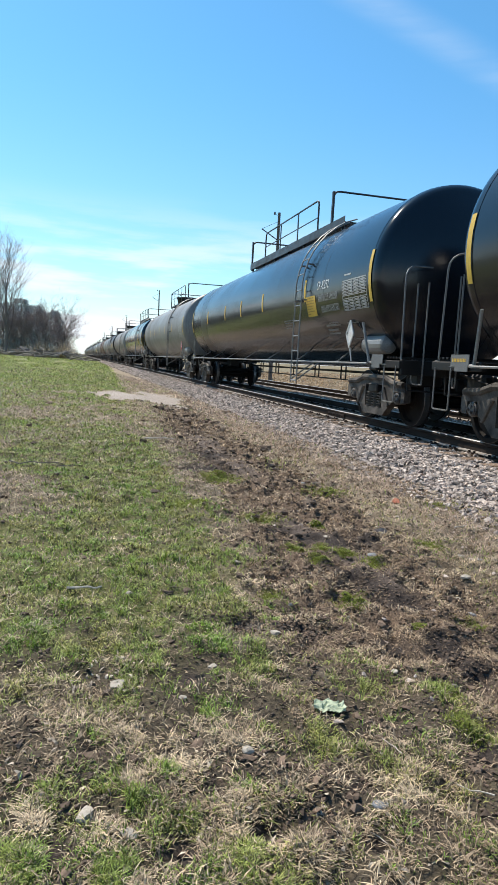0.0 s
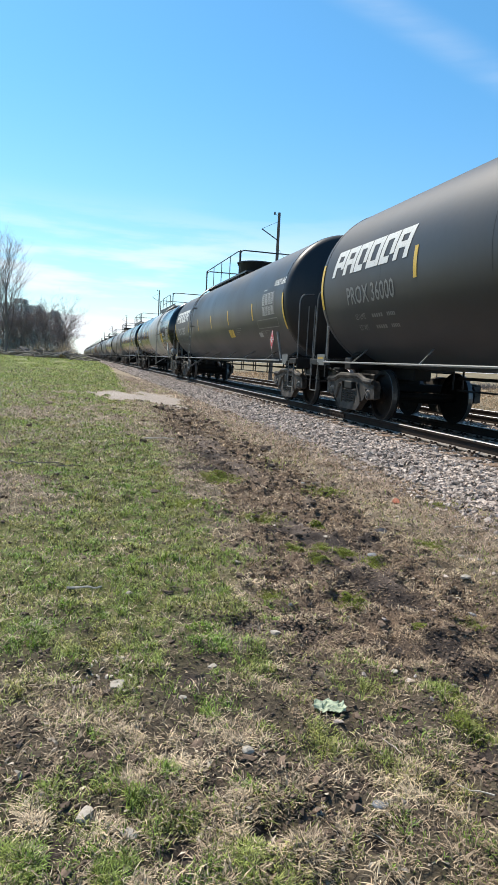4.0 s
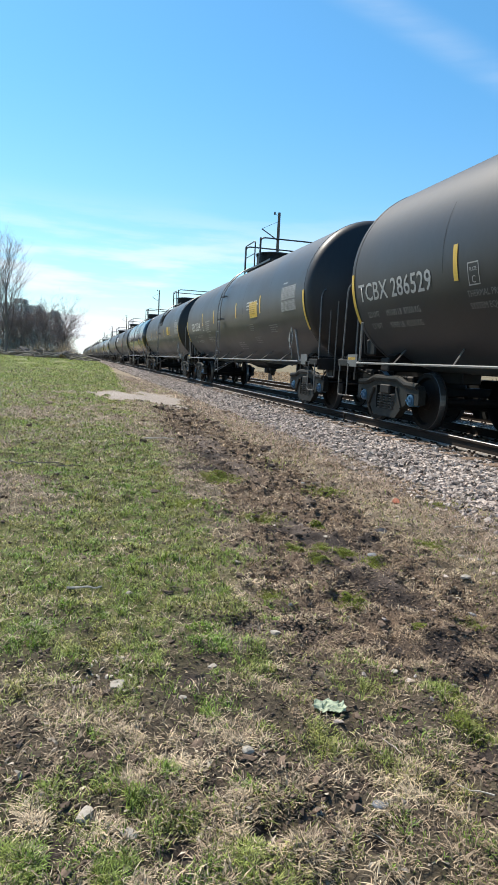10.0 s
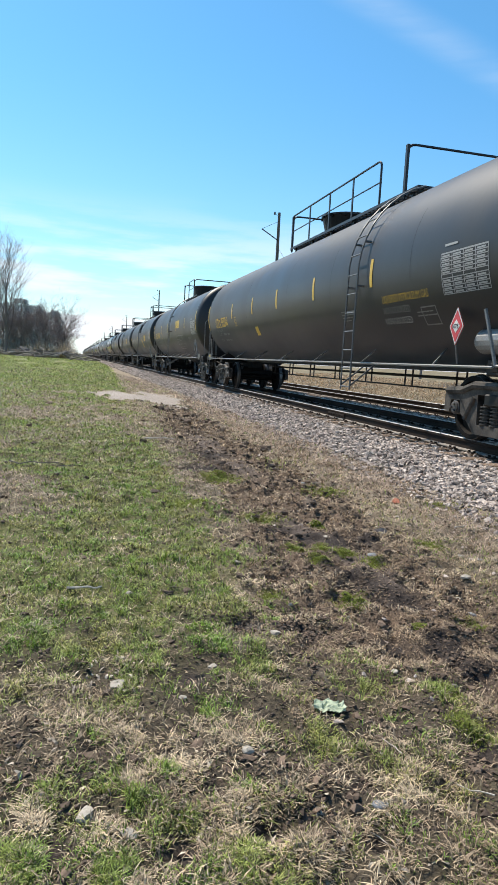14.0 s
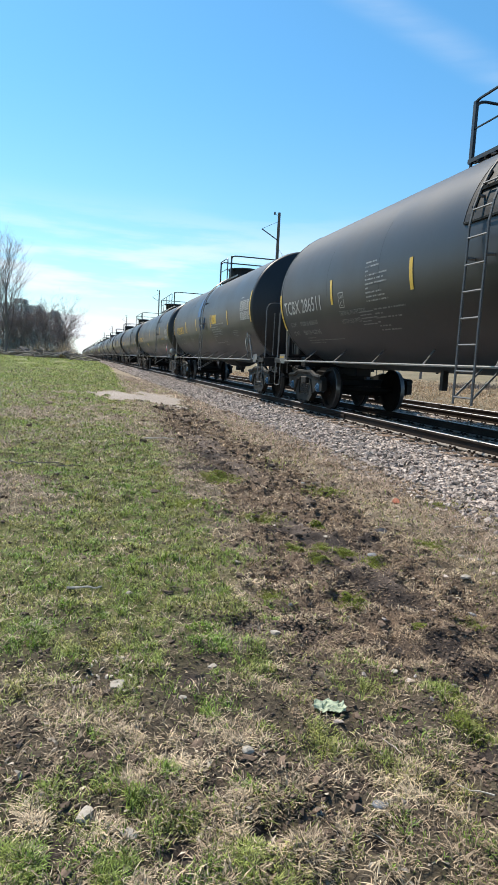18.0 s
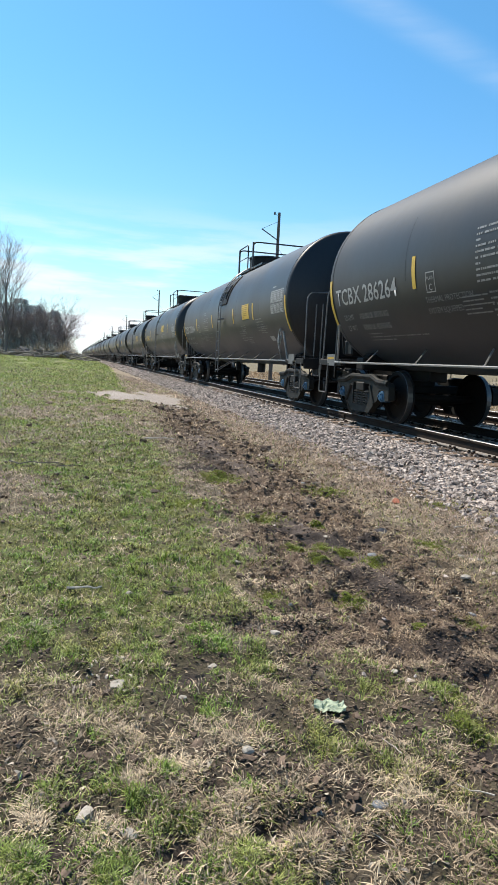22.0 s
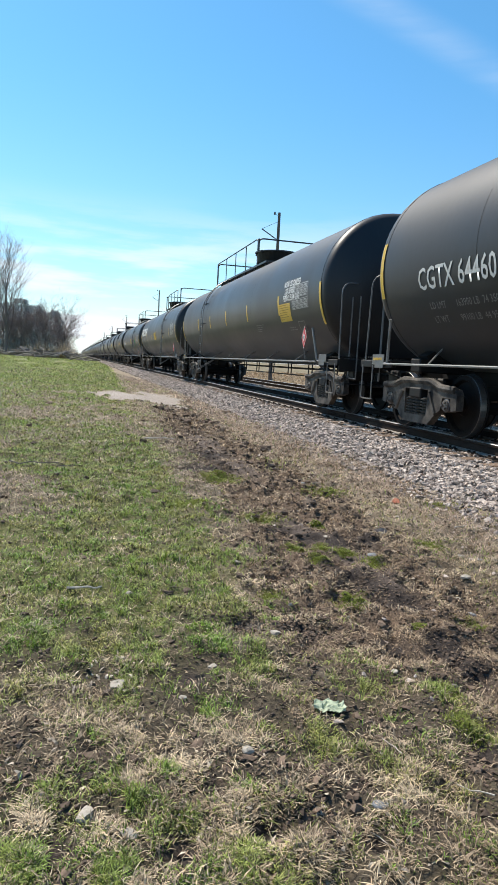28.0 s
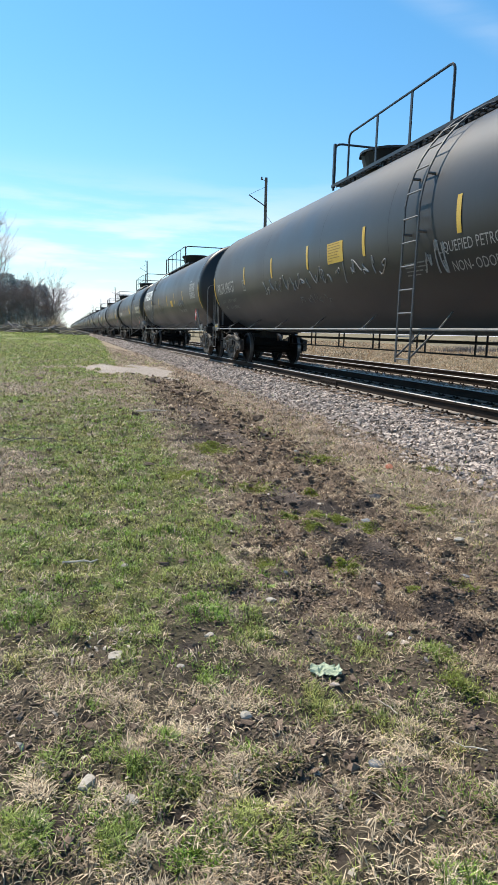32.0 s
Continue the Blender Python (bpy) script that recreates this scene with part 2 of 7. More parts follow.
SOIL = mat("dark_soil_clods", (0.125, 0.085, 0.058), 0.95, var=0.3, scale=8, second=(0.15, 0.11, 0.082), fine=70, bump=0.5, island=0.6)
PALE_STONE = mat("pale_limestone", (0.40, 0.355, 0.295), 0.85, var=0.2, scale=15, second=(0.30, 0.26, 0.21), fine=80, bump=0.4)
GREY_STONE = mat("grey_stone", (0.24, 0.245, 0.25), 0.85, var=0.2, scale=15, fine=80, bump=0.4)
RED_STONE = mat("red_brick_chip", (0.48, 0.17, 0.10), 0.85, var=0.2, scale=15, fine=80, bump=0.4)
PALE_PAPER = mat("crumpled_pale_green_paper", (0.40, 0.45, 0.31), 0.7, var=0.15, scale=9, second=(0.30, 0.34, 0.22), fine=30, bump=0.3)
STICK = mat("bleached_stick", (0.62, 0.54, 0.45), 0.85, var=0.25, scale=9, fine=40)
LEAF_DRY = mat("dry_leaves", (0.50, 0.42, 0.33), 0.8, var=0.25, scale=9, fine=30, island=0.4)


# ---- mesh tools ----
def mesh_of(name, bm, material, smooth=False):
    me = bpy.data.meshes.new(name)
    bm.to_mesh(me)
    bm.free()
    for m in (material if isinstance(material, (list, tuple)) else [material]):
        me.materials.append(m)
    if smooth:
        me.polygons.foreach_set("use_smooth", [True] * len(me.polygons))
    return me


def part(name, bm, material, parent, label="", smooth=False):
    ob = new(name, mesh_of(name, bm, material, smooth))
    ob.parent = parent
    if label:
        ob["label"] = label
    return ob


def share(name, me, parent, m=None, label=""):
    ob = new(name, me)
    ob.parent = parent
    if m is not None:
        ob.matrix_basis = m
    if label:
        ob["label"] = label
    return ob


def thing(name, label, category, group="", kind="", at=(0, 0, 0)):
    ob = new(name)
    ob.location = at
    ob.empty_display_size = 0.2
    return tagged(ob, label, category, group, kind)


def box(bm, c, s, rot=None, bevel=0.0):
    g = bmesh.ops.create_cube(bm, size=1.0)
    vs = g["verts"]
    m = Matrix.Translation(c) @ (rot.to_4x4() if rot else Matrix.Identity(4)) @ Matrix.Diagonal((*s, 1))
    bmesh.ops.transform(bm, matrix=m, verts=vs)
    if bevel:
        es = list({e for v in vs for e in v.link_edges})
        bmesh.ops.bevel(bm, geom=es, offset=bevel, segments=1, affect="EDGES")
    return vs


def tube(bm, pts, r, n=6, caps=True, r2=None):
    """A tube along points, of radius r, tapering to r2."""
    pts = [Vector(q) for q in pts]
    rings, side = [], None
    for i, q in enumerate(pts):
        d = (pts[min(i + 1, len(pts) - 1)] - pts[max(i - 1, 0)]).normalized()
        if side is None:
            side = d.orthogonal().normalized()
        side = (side - d * side.dot(d)).normalized()
        up = d.cross(side)
        k = i / max(1, len(pts) - 1)
        rr = r if r2 is None else r + (r2 - r) * k
        rings.append([bm.verts.new(q + (side * math.cos(a) + up * math.sin(a)) * rr) for a in (2 * math.pi * j / n for j in range(n))])
    for a, b in zip(rings, rings[1:]):
        for j in range(n):
            bm.faces.new((a[j], a[(j + 1) % n], b[(j + 1) % n], b[j]))
    if caps:
        bm.faces.new(rings[0][::-1])
        bm.faces.new(rings[-1])


def lathe(bm, prof, axis, n=24, at=(0, 0, 0), mat_index=None):
    """A body of revolution: prof is rows of (distance along the axis, radius)."""
    at = Vector(at)
    rings = []
    for d, r in prof:
        ring = []
        if r < 1e-6:
            q = {"x": (d, 0, 0), "y": (0, d, 0), "z": (0, 0, d)}[axis]
            ring = [bm.verts.new(at + Vector(q))]
        else:
            for j in range(n):
                a = 2 * math.pi * j / n
                c, s = r * math.cos(a), r * math.sin(a)
                q = {"x": (d, c, s), "y": (s, d, c), "z": (c, s, d)}[axis]
                ring.append(bm.verts.new(at + Vector(q)))
        rings.append(ring)
    for k, (a, b) in enumerate(zip(rings, rings[1:])):
        for j in range(n):
            i = (j + 1) % n
            if len(a) == 1 and len(b) == 1:
                continue
            if len(a) == 1:
                f = bm.faces.new((a[0], b[i], b[j]))
            elif len(b) == 1:
                f = bm.faces.new((a[j], a[i], b[0]))
            else:
                f = bm.faces.new((a[j], a[i], b[i], b[j]))
            if mat_index:
                f.material_index = mat_index[k]
    return rings


def arrays_mesh(name, verts, faces, materials):
    """A mesh from numpy arrays: verts (n,3), faces (m,k)."""
    me = bpy.data.meshes.new(name)
    nv, (nf, k) = len(verts), faces.shape
    me.vertices.add(nv)
    me.vertices.foreach_set("co", np.ascontiguousarray(verts, dtype=np.float32).ravel())
    me.loops.add(nf * k)
    me.loops.foreach_set("vertex_index", np.ascontiguousarray(faces, dtype=np.int32).ravel())
    me.polygons.add(nf)
    me.polygons.foreach_set("loop_start", np.arange(0, nf * k, k, dtype=np.int32))
    me.polygons.foreach_set("use_smooth", np.zeros(nf, dtype=bool))
    me.update(calc_edges=True)
    for m in (materials if isinstance(materials, (list, tuple)) else [materials]):
        me.materials.append(m)
    return me


# ---- the lie of the land ----
rng = np.random.default_rng(7)


def step(a, b, x):
    t = np.clip((x - a) / (b - a), 0.0, 1.0)
    return t * t * (3 - 2 * t)


def lattice(seed, size=256):
    return np.random.default_rng(seed).random((size, size))


LAT = [lattice(s) for s in range(6)]


def vnoise(x, y, k):
    """Smooth value noise, 0 to 1."""
    t = LAT[k]
    xi, yi = np.floor(x).astype(int), np.floor(y).astype(int)
    fx, fy = x - xi, y - yi
    fx, fy = fx * fx * (3 - 2 * fx), fy * fy * (3 - 2 * fy)
    n = t.shape[0]
    a, b = t[xi % n, yi % n], t[(xi + 1) % n, yi % n]
    c, d = t[xi % n, (yi + 1) % n], t[(xi + 1) % n, (yi + 1) % n]
    return (a * (1 - fx) + b * fx) * (1 - fy) + (c * (1 - fx) + d * fx) * fy


def fnoise(x, y, k, octaves=3):
    s, w, tot = 0.0, 1.0, 0.0
    for o in range(octaves):
        s = s + w * vnoise(x * 2 ** o + 17.3 * o, y * 2 ** o + 5.1 * o, (k + o) % 6)
        tot += w
        w *= 0.5
    return s / tot


TOE, TIE_TOP = 4.05, RAIL_Z - 0.175


def land(x, y):
    """Height of the ground."""
    x, y = np.asarray(x, float), np.asarray(y, float)
    rise = 0.78 * step(9, 66, y) * (1 - step(1.2, 4.2, x)) + 0.5 * step(70, 140, y) * (1 - step(1.2, 4.2, x))
    z = rise + 0.05 * (fnoise(x * 0.35, y * 0.35, 0) - 0.5) * step(0.5, 3, y)
    z = z + (0.055 * (fnoise(x * 2.6, y * 2.6, 1) - 0.5) + 0.05 * (fnoise(x * 7.5, y * 7.5, 2, 2) - 0.5) + 0.016 * (vnoise(x * 17, y * 17, 5) - 0.5)) * (1 - step(12, 25, y))
    z = z + 0.035 * (fnoise(x * 10 + 1, y * 7, 3, 2) - 0.5) * (1 - step(9, 16, y))
    ruts = dirt_mask(x, y)
    ruts = ruts * (1 - 0.75 * rut_mask(x, y))
    z = z - 0.03 * ruts + ruts * (0.07 * (fnoise(x * 5, y * 5, 2) - 0.5) + 0.12 * (fnoise(x * 12 + 3, y * 10, 4, 2) - 0.5) * (1 - step(14, 19, y)))
    z = z - 0.035 * spots(x, y, DARK_HOLES)
    bed = step(TOE - 0.25, NEAR_RAIL - 0.62, x) * (1 - step(TRACK2_X + 1.35, TRACK2_X + 2.6, x))
    z = z * (1 - bed) + bed * (TIE_TOP - 0.03)
    far = step(TRACK2_X + 1.6, TRACK2_X + 3.5, x)
    z = z + far * (0.12 + 0.30 * step(TRACK2_X + 3, TRACK2_X + 9, x) + 1.25 * step(TRACK2_X + 7, TRACK2_X + 45, x) + 0.10 * (fnoise(x * 0.5, y * 0.5, 3) - 0.5))
    return z


def blob(x, y, cx, cy, rx, ry, turn=0.0):
    c, s = math.cos(turn), math.sin(turn)
    u, v = (x - cx) * c + (y - cy) * s, -(x - cx) * s + (y - cy) * c
    return np.exp(-((u / rx) ** 2 + (v / ry) ** 2))


GREEN_TUFTS = [(-0.0, 2.01, 0.11), (0.18, 1.91, 0.07), (0.13, 1.64, 0.08), (0.32, 1.75, 0.08), (0.73, 3.0, 0.13), (0.85, 2.79, 0.12), (0.53, 2.47, 0.09), (0.89, 2.15, 0.13),
               (0.67, 1.79, 0.08), (0.45, 1.61, 0.07), (0.37, 2.64, 0.09), (1.53, 2.13, 0.10), (1.58, 2.41, 0.08), (-0.1, 1.7, 0.09), (0.08, 2.26, 0.06), (0.81, 1.65, 0.05),
               (1.26, 2.5, 0.08), (1.11, 2.57, 0.08), (-0.2, 2.64, 0.09), (0.54, 1.93, 0.06), (0.3, 2.02, 0.06)]
STRAW_MATS = [(0.48, 2.13, 0.15), (0.97, 2.42, 0.10), (-0.18, 2.42, 0.11), (0.2, 2.33, 0.09), (0.87, 1.85, 0.11), (1.19, 2.14, 0.09), (-0.08, 2.57, 0.09), (0.15, 1.74, 0.05),
              (1.03, 1.72, 0.15), (1.36, 1.98, 0.12), (0.72, 1.56, 0.10), (1.03, 1.5, 0.14), (-0.13, 2.15, 0.08), (0.93, 2.78, 0.08), (0.39, 1.96, 0.07)]
DARK_HOLES = [(1.2, 3.15, 0.10), (0.87, 3.2, 0.08), (1.85, 2.63, 0.15), (0.95, 1.87, 0.06), (0.32, 1.68, 0.05), (-0.03, 1.74, 0.04), (0.51, 2.69, 0.06), (0.56, 1.72, 0.05), (0.34, 2.17, 0.05),
              (1.49, 1.99, 0.07), (0.89, 1.6, 0.05), (0.09, 2.22, 0.04), (0.7, 1.45, 0.05), (1.62, 2.95, 0.12)]
BARE_MUD = [(1.67, 5.15, 0.16), (1.84, 4.91, 0.17), (2.03, 4.77, 0.16), (1.8, 3.99, 0.13), (1.9, 3.75, 0.17), (1.95, 3.54, 0.16), (1.74, 4.26, 0.12), (1.87, 2.87, 0.14), (2.38, 4.92, 0.18),
            (1.55, 8.2, 0.35), (1.75, 9.4, 0.4)]


def spots(x, y, rows):
    """Strength, 0 to 1, of a scatter of round patches."""
    x, y = np.asarray(x, float), np.asarray(y, float)
    s = np.zeros(x.shape)
    for cx, cy, r in rows:
        at = np.nonzero((np.abs(x - cx) < 2.2 * r) & (np.abs(y - cy) < 2.75 * r))
        s[at] = np.maximum(s[at], np.exp(-((x[at] - cx) ** 2 + ((y[at] - cy) / 1.25) ** 2) / (r * r)))
    return s


def rut_mask(x, y):
    """A smooth bare wheel path that winds along the churned strip."""
    x, y = np.asarray(x, float), np.asarray(y, float)
    mid = np.interp(y, (3.2, 3.6, 4.3, 4.8, 5.3, 6.5, 8.2, 10.0, 13.0), (1.95, 1.95, 2.03, 1.9, 1.78, 1.95, 2.15, 2.05, 2.2))
    half = np.interp(y, (3.2, 4.5, 8.0, 13.0), (0.13, 0.17, 0.26, 0.3)) * (0.75 + 0.6 * fnoise(x * 2.5, y * 1.5, 5, 2))
    s = np.exp(-(((x - mid) / half) ** 2) ** 2) * step(3.2, 3.7, y) * (1 - step(11.5, 13.5, y))
    s = s * (1 - 0.75 * step(5.2, 5.8, y) * (1 - step(7.2, 8.0, y)))
    return 0.85 * np.clip(s * 1.4 - 1.1 * fnoise(x * 7, y * 4, 0, 3), 0, 1)


def gap(x, y):
    """Hand-sized holes in the turf where soil shows, its colour darkened for shade, 0 to 1."""
    n = fnoise(x * 8.5 + 2, y * 6.0 + 1, 1, 2) - 0.05 * (1 - step(2.2, 2.9, y))
    return (1 - step(0.34, 0.44, n)) * (1 - 0.75 * step(2.8, 4.2, y) * (1 - step(1.0, 1.6, x))) * (1 - step(9, 14, y))


def sand(x, y):
    """A bare pale sandy patch beside the track, farther off."""
    n = fnoise(x * 3.0, y * 1.3, 1)
    return step(0.22, 0.62, np.maximum(blob(x, y, 1.6, 21.8, 0.9, 1.8), np.maximum(blob(x, y, 2.7, 22.2, 0.85, 2.6), 0.8 * blob(x, y, 2.7, 18.9, 0.35, 2.0))) + 1.1 * (n - 0.52))


def mud_mask(x, y):
    """Smooth dark wet mud in the ruts, and small dark holes."""
    m = np.maximum(spots(x, y, BARE_MUD), spots(x, y, DARK_HOLES))
    return np.clip(m * 1.5 + 0.7 * (fnoise(x * 9, y * 9, 2, 2) - 0.5) - 0.25, 0, 1)


def dirt_mask(x, y):
    """Churned bare earth: a strip of old wheel ruts beside the ballast."""
    x, y = np.asarray(x, float), np.asarray(y, float)
    mid = np.interp(y, (2.5, 4, 7, 10, 14, 19), (1.85, 1.85, 2.2, 2.3, 2.4, 2.65))
    half = np.interp(y, (2.5, 4, 7, 10, 14, 19), (0.8, 0.78, 0.78, 0.72, 0.72, 0.6))
    s = np.exp(-(((x - mid) / half) ** 2) ** 1.5) * step(2.2, 3.0, y) * (1 - step(17.0, 20.5, y))
    s = np.maximum(s, 0.9 * blob(x, y, 2.1, 2.5, 0.42, 0.75))
    n = fnoise(x * 2.2, y * 2.2, 4)
    return np.clip(s * 1.5 - 1.1 * (n - 0.36) - 0.15, 0, 1)


def green_mask(x, y):
    """Where the lawn is green."""
    x, y = np.asarray(x, float), np.asarray(y, float)
    edge = 0.95 + 0.03 * (y - 4) + 0.25 * (fnoise(x * 1.1, y * 0.6, 2) - 0.5)
    g = (1 - step(edge - 0.15, edge + 0.30, x)) * step(2.2, 3.6, y)
    n = fnoise(x * 1.3, y * 0.9, 5)
    n2 = fnoise(x * 4.0, y * 4.0, 1)
    g = g * (1 - 0.45 * step(7.5, 12.5, y) * (1 - step(21.5, 23.5, y)) * (1 - 0.8 * step(0.52, 0.62, fnoise(x * 0.9 + 5, y * 0.45, 1))))
    g = np.clip(g * 1.25 - 1.5 * np.clip(n - 0.52, 0, 1) - 0.6 * np.clip(n2 - 0.55, 0, 1), 0, 1)
    strip = 0.75 * np.exp(-((x - (2.55 + 0.02 * y)) / 0.28) ** 2) * step(6, 8, y) * (1 - step(24, 30, y)) * step(0.46, 0.62, fnoise(x * 1.0, y * 0.8, 3))
    lawn = 1 - 0.6 * step(1.1, 1.9, x)
    tuft = 0.95 * step(0.49, 0.60, fnoise(x * 8.0 + 9, y * 8.0, 0, 2)) * (0.45 + 0.55 * step(0.2, 0.45, fnoise(x * 1.7, y * 1.7 + 4, 3, 2))) * lawn * (1 - step(4.5, 7, y) * step(1.0, 1.6, x)) * (1 - step(1.9, 2.6, x))
    tuft = tuft * (1 - 0.8 * dirt_mask(x, y)) * (1 - 0.55 * (1 - step(2.6, 3.4, y)))
    tuft = np.clip(np.maximum(tuft, 1.1 * spots(x, y, GREEN_TUFTS)) - 0.9 * spots(x, y, STRAW_MATS) - spots(x, y, DARK_HOLES), 0, 1)
    g = np.maximum(np.maximum(g, strip), tuft)
    bare = blob(x, y, -0.75, 6.0, 0.6, 0.35) + blob(x, y, -0.95, 7.3, 0.5, 0.5) + 0.6 * np.exp(-((y - 22.3) / 0.5) ** 2) * step(-1.2, -0.2, x) + 1.5 * sand(x, y) + blob(x, y, -0.75, 7.2, 0.42, 0.5) + blob(x, y, -0.4, 6.5, 0.3, 0.2) + 0.5 * np.exp(-((y - 15) / 5.0) ** 2) * step(0.35, 0.6, fnoise(x * 1.6, y * 0.7, 2))
    return np.clip(g - 1.3 * bare, 0, 1) * (1 - step(3.4, 4.0, x))


def axis(spans):
    out = []
    for a, b, d in spans:
        out.append(np.arange(a, b, d))
    return np.concatenate(out)


gx = axis([(-1500, -300, 120), (-300, -60, 20), (-60, -12, 3), (-12, -2, 0.5), (-2, -0.5, 0.045), (-0.5, 3.0, 0.03), (3.0, 4.6, 0.045), (4.6, 12, 0.16), (12, 22, 0.5), (22, 60, 3), (60, 300, 24), (300, 1501, 120)])
gy = axis([(-600, -60, 60), (-60, -6, 6), (-6, 0.6, 0.5), (0.6, 1.3, 0.045), (1.3, 6, 0.032), (6, 10, 0.06), (10, 20, 0.11), (20, 45, 0.4), (45, 120, 2.5), (120, 400, 14), (400, 3001, 130)])
GX, GY = np.meshgrid(gx, gy, indexing="ij")
GZ = land(GX, GY)
ids = np.arange(GX.size).reshape(GX.shape)
quads = np.stack([ids[:-1, :-1], ids[1:, :-1], ids[1:, 1:], ids[:-1, 1:]], -1).reshape(-1, 4)


def ground_material():
    m = bpy.data.materials.new("lawn_straw_and_soil")
    m.use_nodes = True
    n, l = m.node_tree.nodes, m.node_tree.links
    b = n["Principled BSDF"]
    co = n.new("ShaderNodeTexCoord")

    def tex(scale, detail=6.0, rough=0.6):
        t = n.new("ShaderNodeTexNoise")
        t.inputs["Scale"].default_value, t.inputs["Detail"].default_value, t.inputs["Roughness"].default_value = scale, detail, rough
        l.new(co.outputs["Object"], t.inputs["Vector"])
        return t.outputs[0]

    def ramp(v, a, c, lo=0.0, hi=1.0):
        r = n.new("ShaderNodeMapRange")
        for k, q in zip(("From Min", "From Max", "To Min", "To Max"), (a, c, lo, hi)):
            r.inputs[k].default_value = q
        l.new(v, r.inputs["Value"])
        return r.outputs[0]

    def mixc(f, c1, c2):
        x = n.new("ShaderNodeMixRGB")
        for k, v in (("Fac", f), ("Color1", c1), ("Color2", c2)):
            if isinstance(v, tuple):
                x.inputs[k].default_value = (*v, 1)
            else:
                l.new(v, x.inputs[k])
        return x.outputs[0]

    def attr(name):
        a = n.new("ShaderNodeAttribute")
        a.attribute_name = name
        return a.outputs["Fac"]

    fine, mid, broad = tex(55), tex(9), tex(0.35)
    straw = mixc(ramp(fine, 0.35, 0.65), (0.19, 0.145, 0.10), (0.50, 0.41, 0.29))
    straw = mixc(ramp(mid, 0.52, 0.70, 0, 0.6), straw, (0.13, 0.10, 0.075))
    green = mixc(ramp(fine, 0.35, 0.65), (0.115, 0.15, 0.032), (0.25, 0.28, 0.075))
    green = mixc(ramp(mid, 0.45, 0.62, 0, 0.75), green, (0.24, 0.205, 0.09))
    soil = mixc(ramp(fine, 0.35, 0.65), (0.048, 0.033, 0.023), (0.22, 0.155, 0.107))
    mud = mixc(ramp(fine, 0.35, 0.65), (0.022, 0.017, 0.015), (0.065, 0.052, 0.045))
    rut = mixc(ramp(fine, 0.35, 0.65), (0.085, 0.066, 0.056), (0.17, 0.135, 0.115))
    grit = mixc(ramp(fine, 0.4, 0.6), (0.24, 0.20, 0.17), (0.46, 0.40, 0.35))
    # bed colour darker than the grit, painting in the shade between ballast stones
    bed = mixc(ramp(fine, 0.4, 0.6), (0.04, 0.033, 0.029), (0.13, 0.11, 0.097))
    patchy = n.new("ShaderNodeMath")
    patchy.operation, patchy.use_clamp = "ADD", True
    l.new(attr("green"), patchy.inputs[0])
    l.new(ramp(tex(3.2, 7.0, 0.7), 0.36, 0.64, -0.55, 0.45), patchy.inputs[1])
    verge = n.new("ShaderNodeMath")
    verge.operation = "MULTIPLY"
    l.new(patchy.outputs[0], verge.inputs[0])
    l.new(attr("lawn"), verge.inputs[1])
    c = mixc(verge.outputs[0], straw, green)
    # near soil painted extra dark, as the shade between blades and tufts
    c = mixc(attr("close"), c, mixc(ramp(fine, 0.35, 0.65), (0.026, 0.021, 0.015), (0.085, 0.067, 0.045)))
    c = mixc(attr("dirt"), c, soil)
    c = mixc(attr("rut"), c, rut)
    c = mixc(attr("mud"), c, mud)
    c = mixc(attr("field"), c, mixc(ramp(tex(0.8, 8.0, 0.7), 0.35, 0.65), (0.13, 0.115, 0.06), (0.25, 0.195, 0.125)))
    c = mixc(attr("grit"), c, grit)
    # the painted gap shade covers the paler grit under the stones
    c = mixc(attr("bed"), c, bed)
    sc = n.new("ShaderNodeVectorMath")
    sc.operation = "SCALE"
    l.new(c, sc.inputs[0])
    l.new(ramp(broad, 0.3, 0.7, 0.85, 1.15), sc.inputs["Scale"])
    l.new(sc.outputs[0], b.inputs["Base Color"])
    b.inputs["Roughness"].default_value = 0.95
    b.inputs["Specular IOR Level"].default_value = 0.2
    bp = n.new("ShaderNodeBump")
    bp.inputs["Strength"].default_value, bp.inputs["Distance"].default_value = 0.7, 0.02
    l.new(fine, bp.inputs["Height"])
    l.new(bp.outputs[0], b.inputs["Normal"])
    return m


def far_green(x, y):
    return 0.25 * step(TRACK2_X + 12, TRACK2_X + 16, x) * step(0.38, 0.56, fnoise(x * 0.05, y * 0.03, 1))


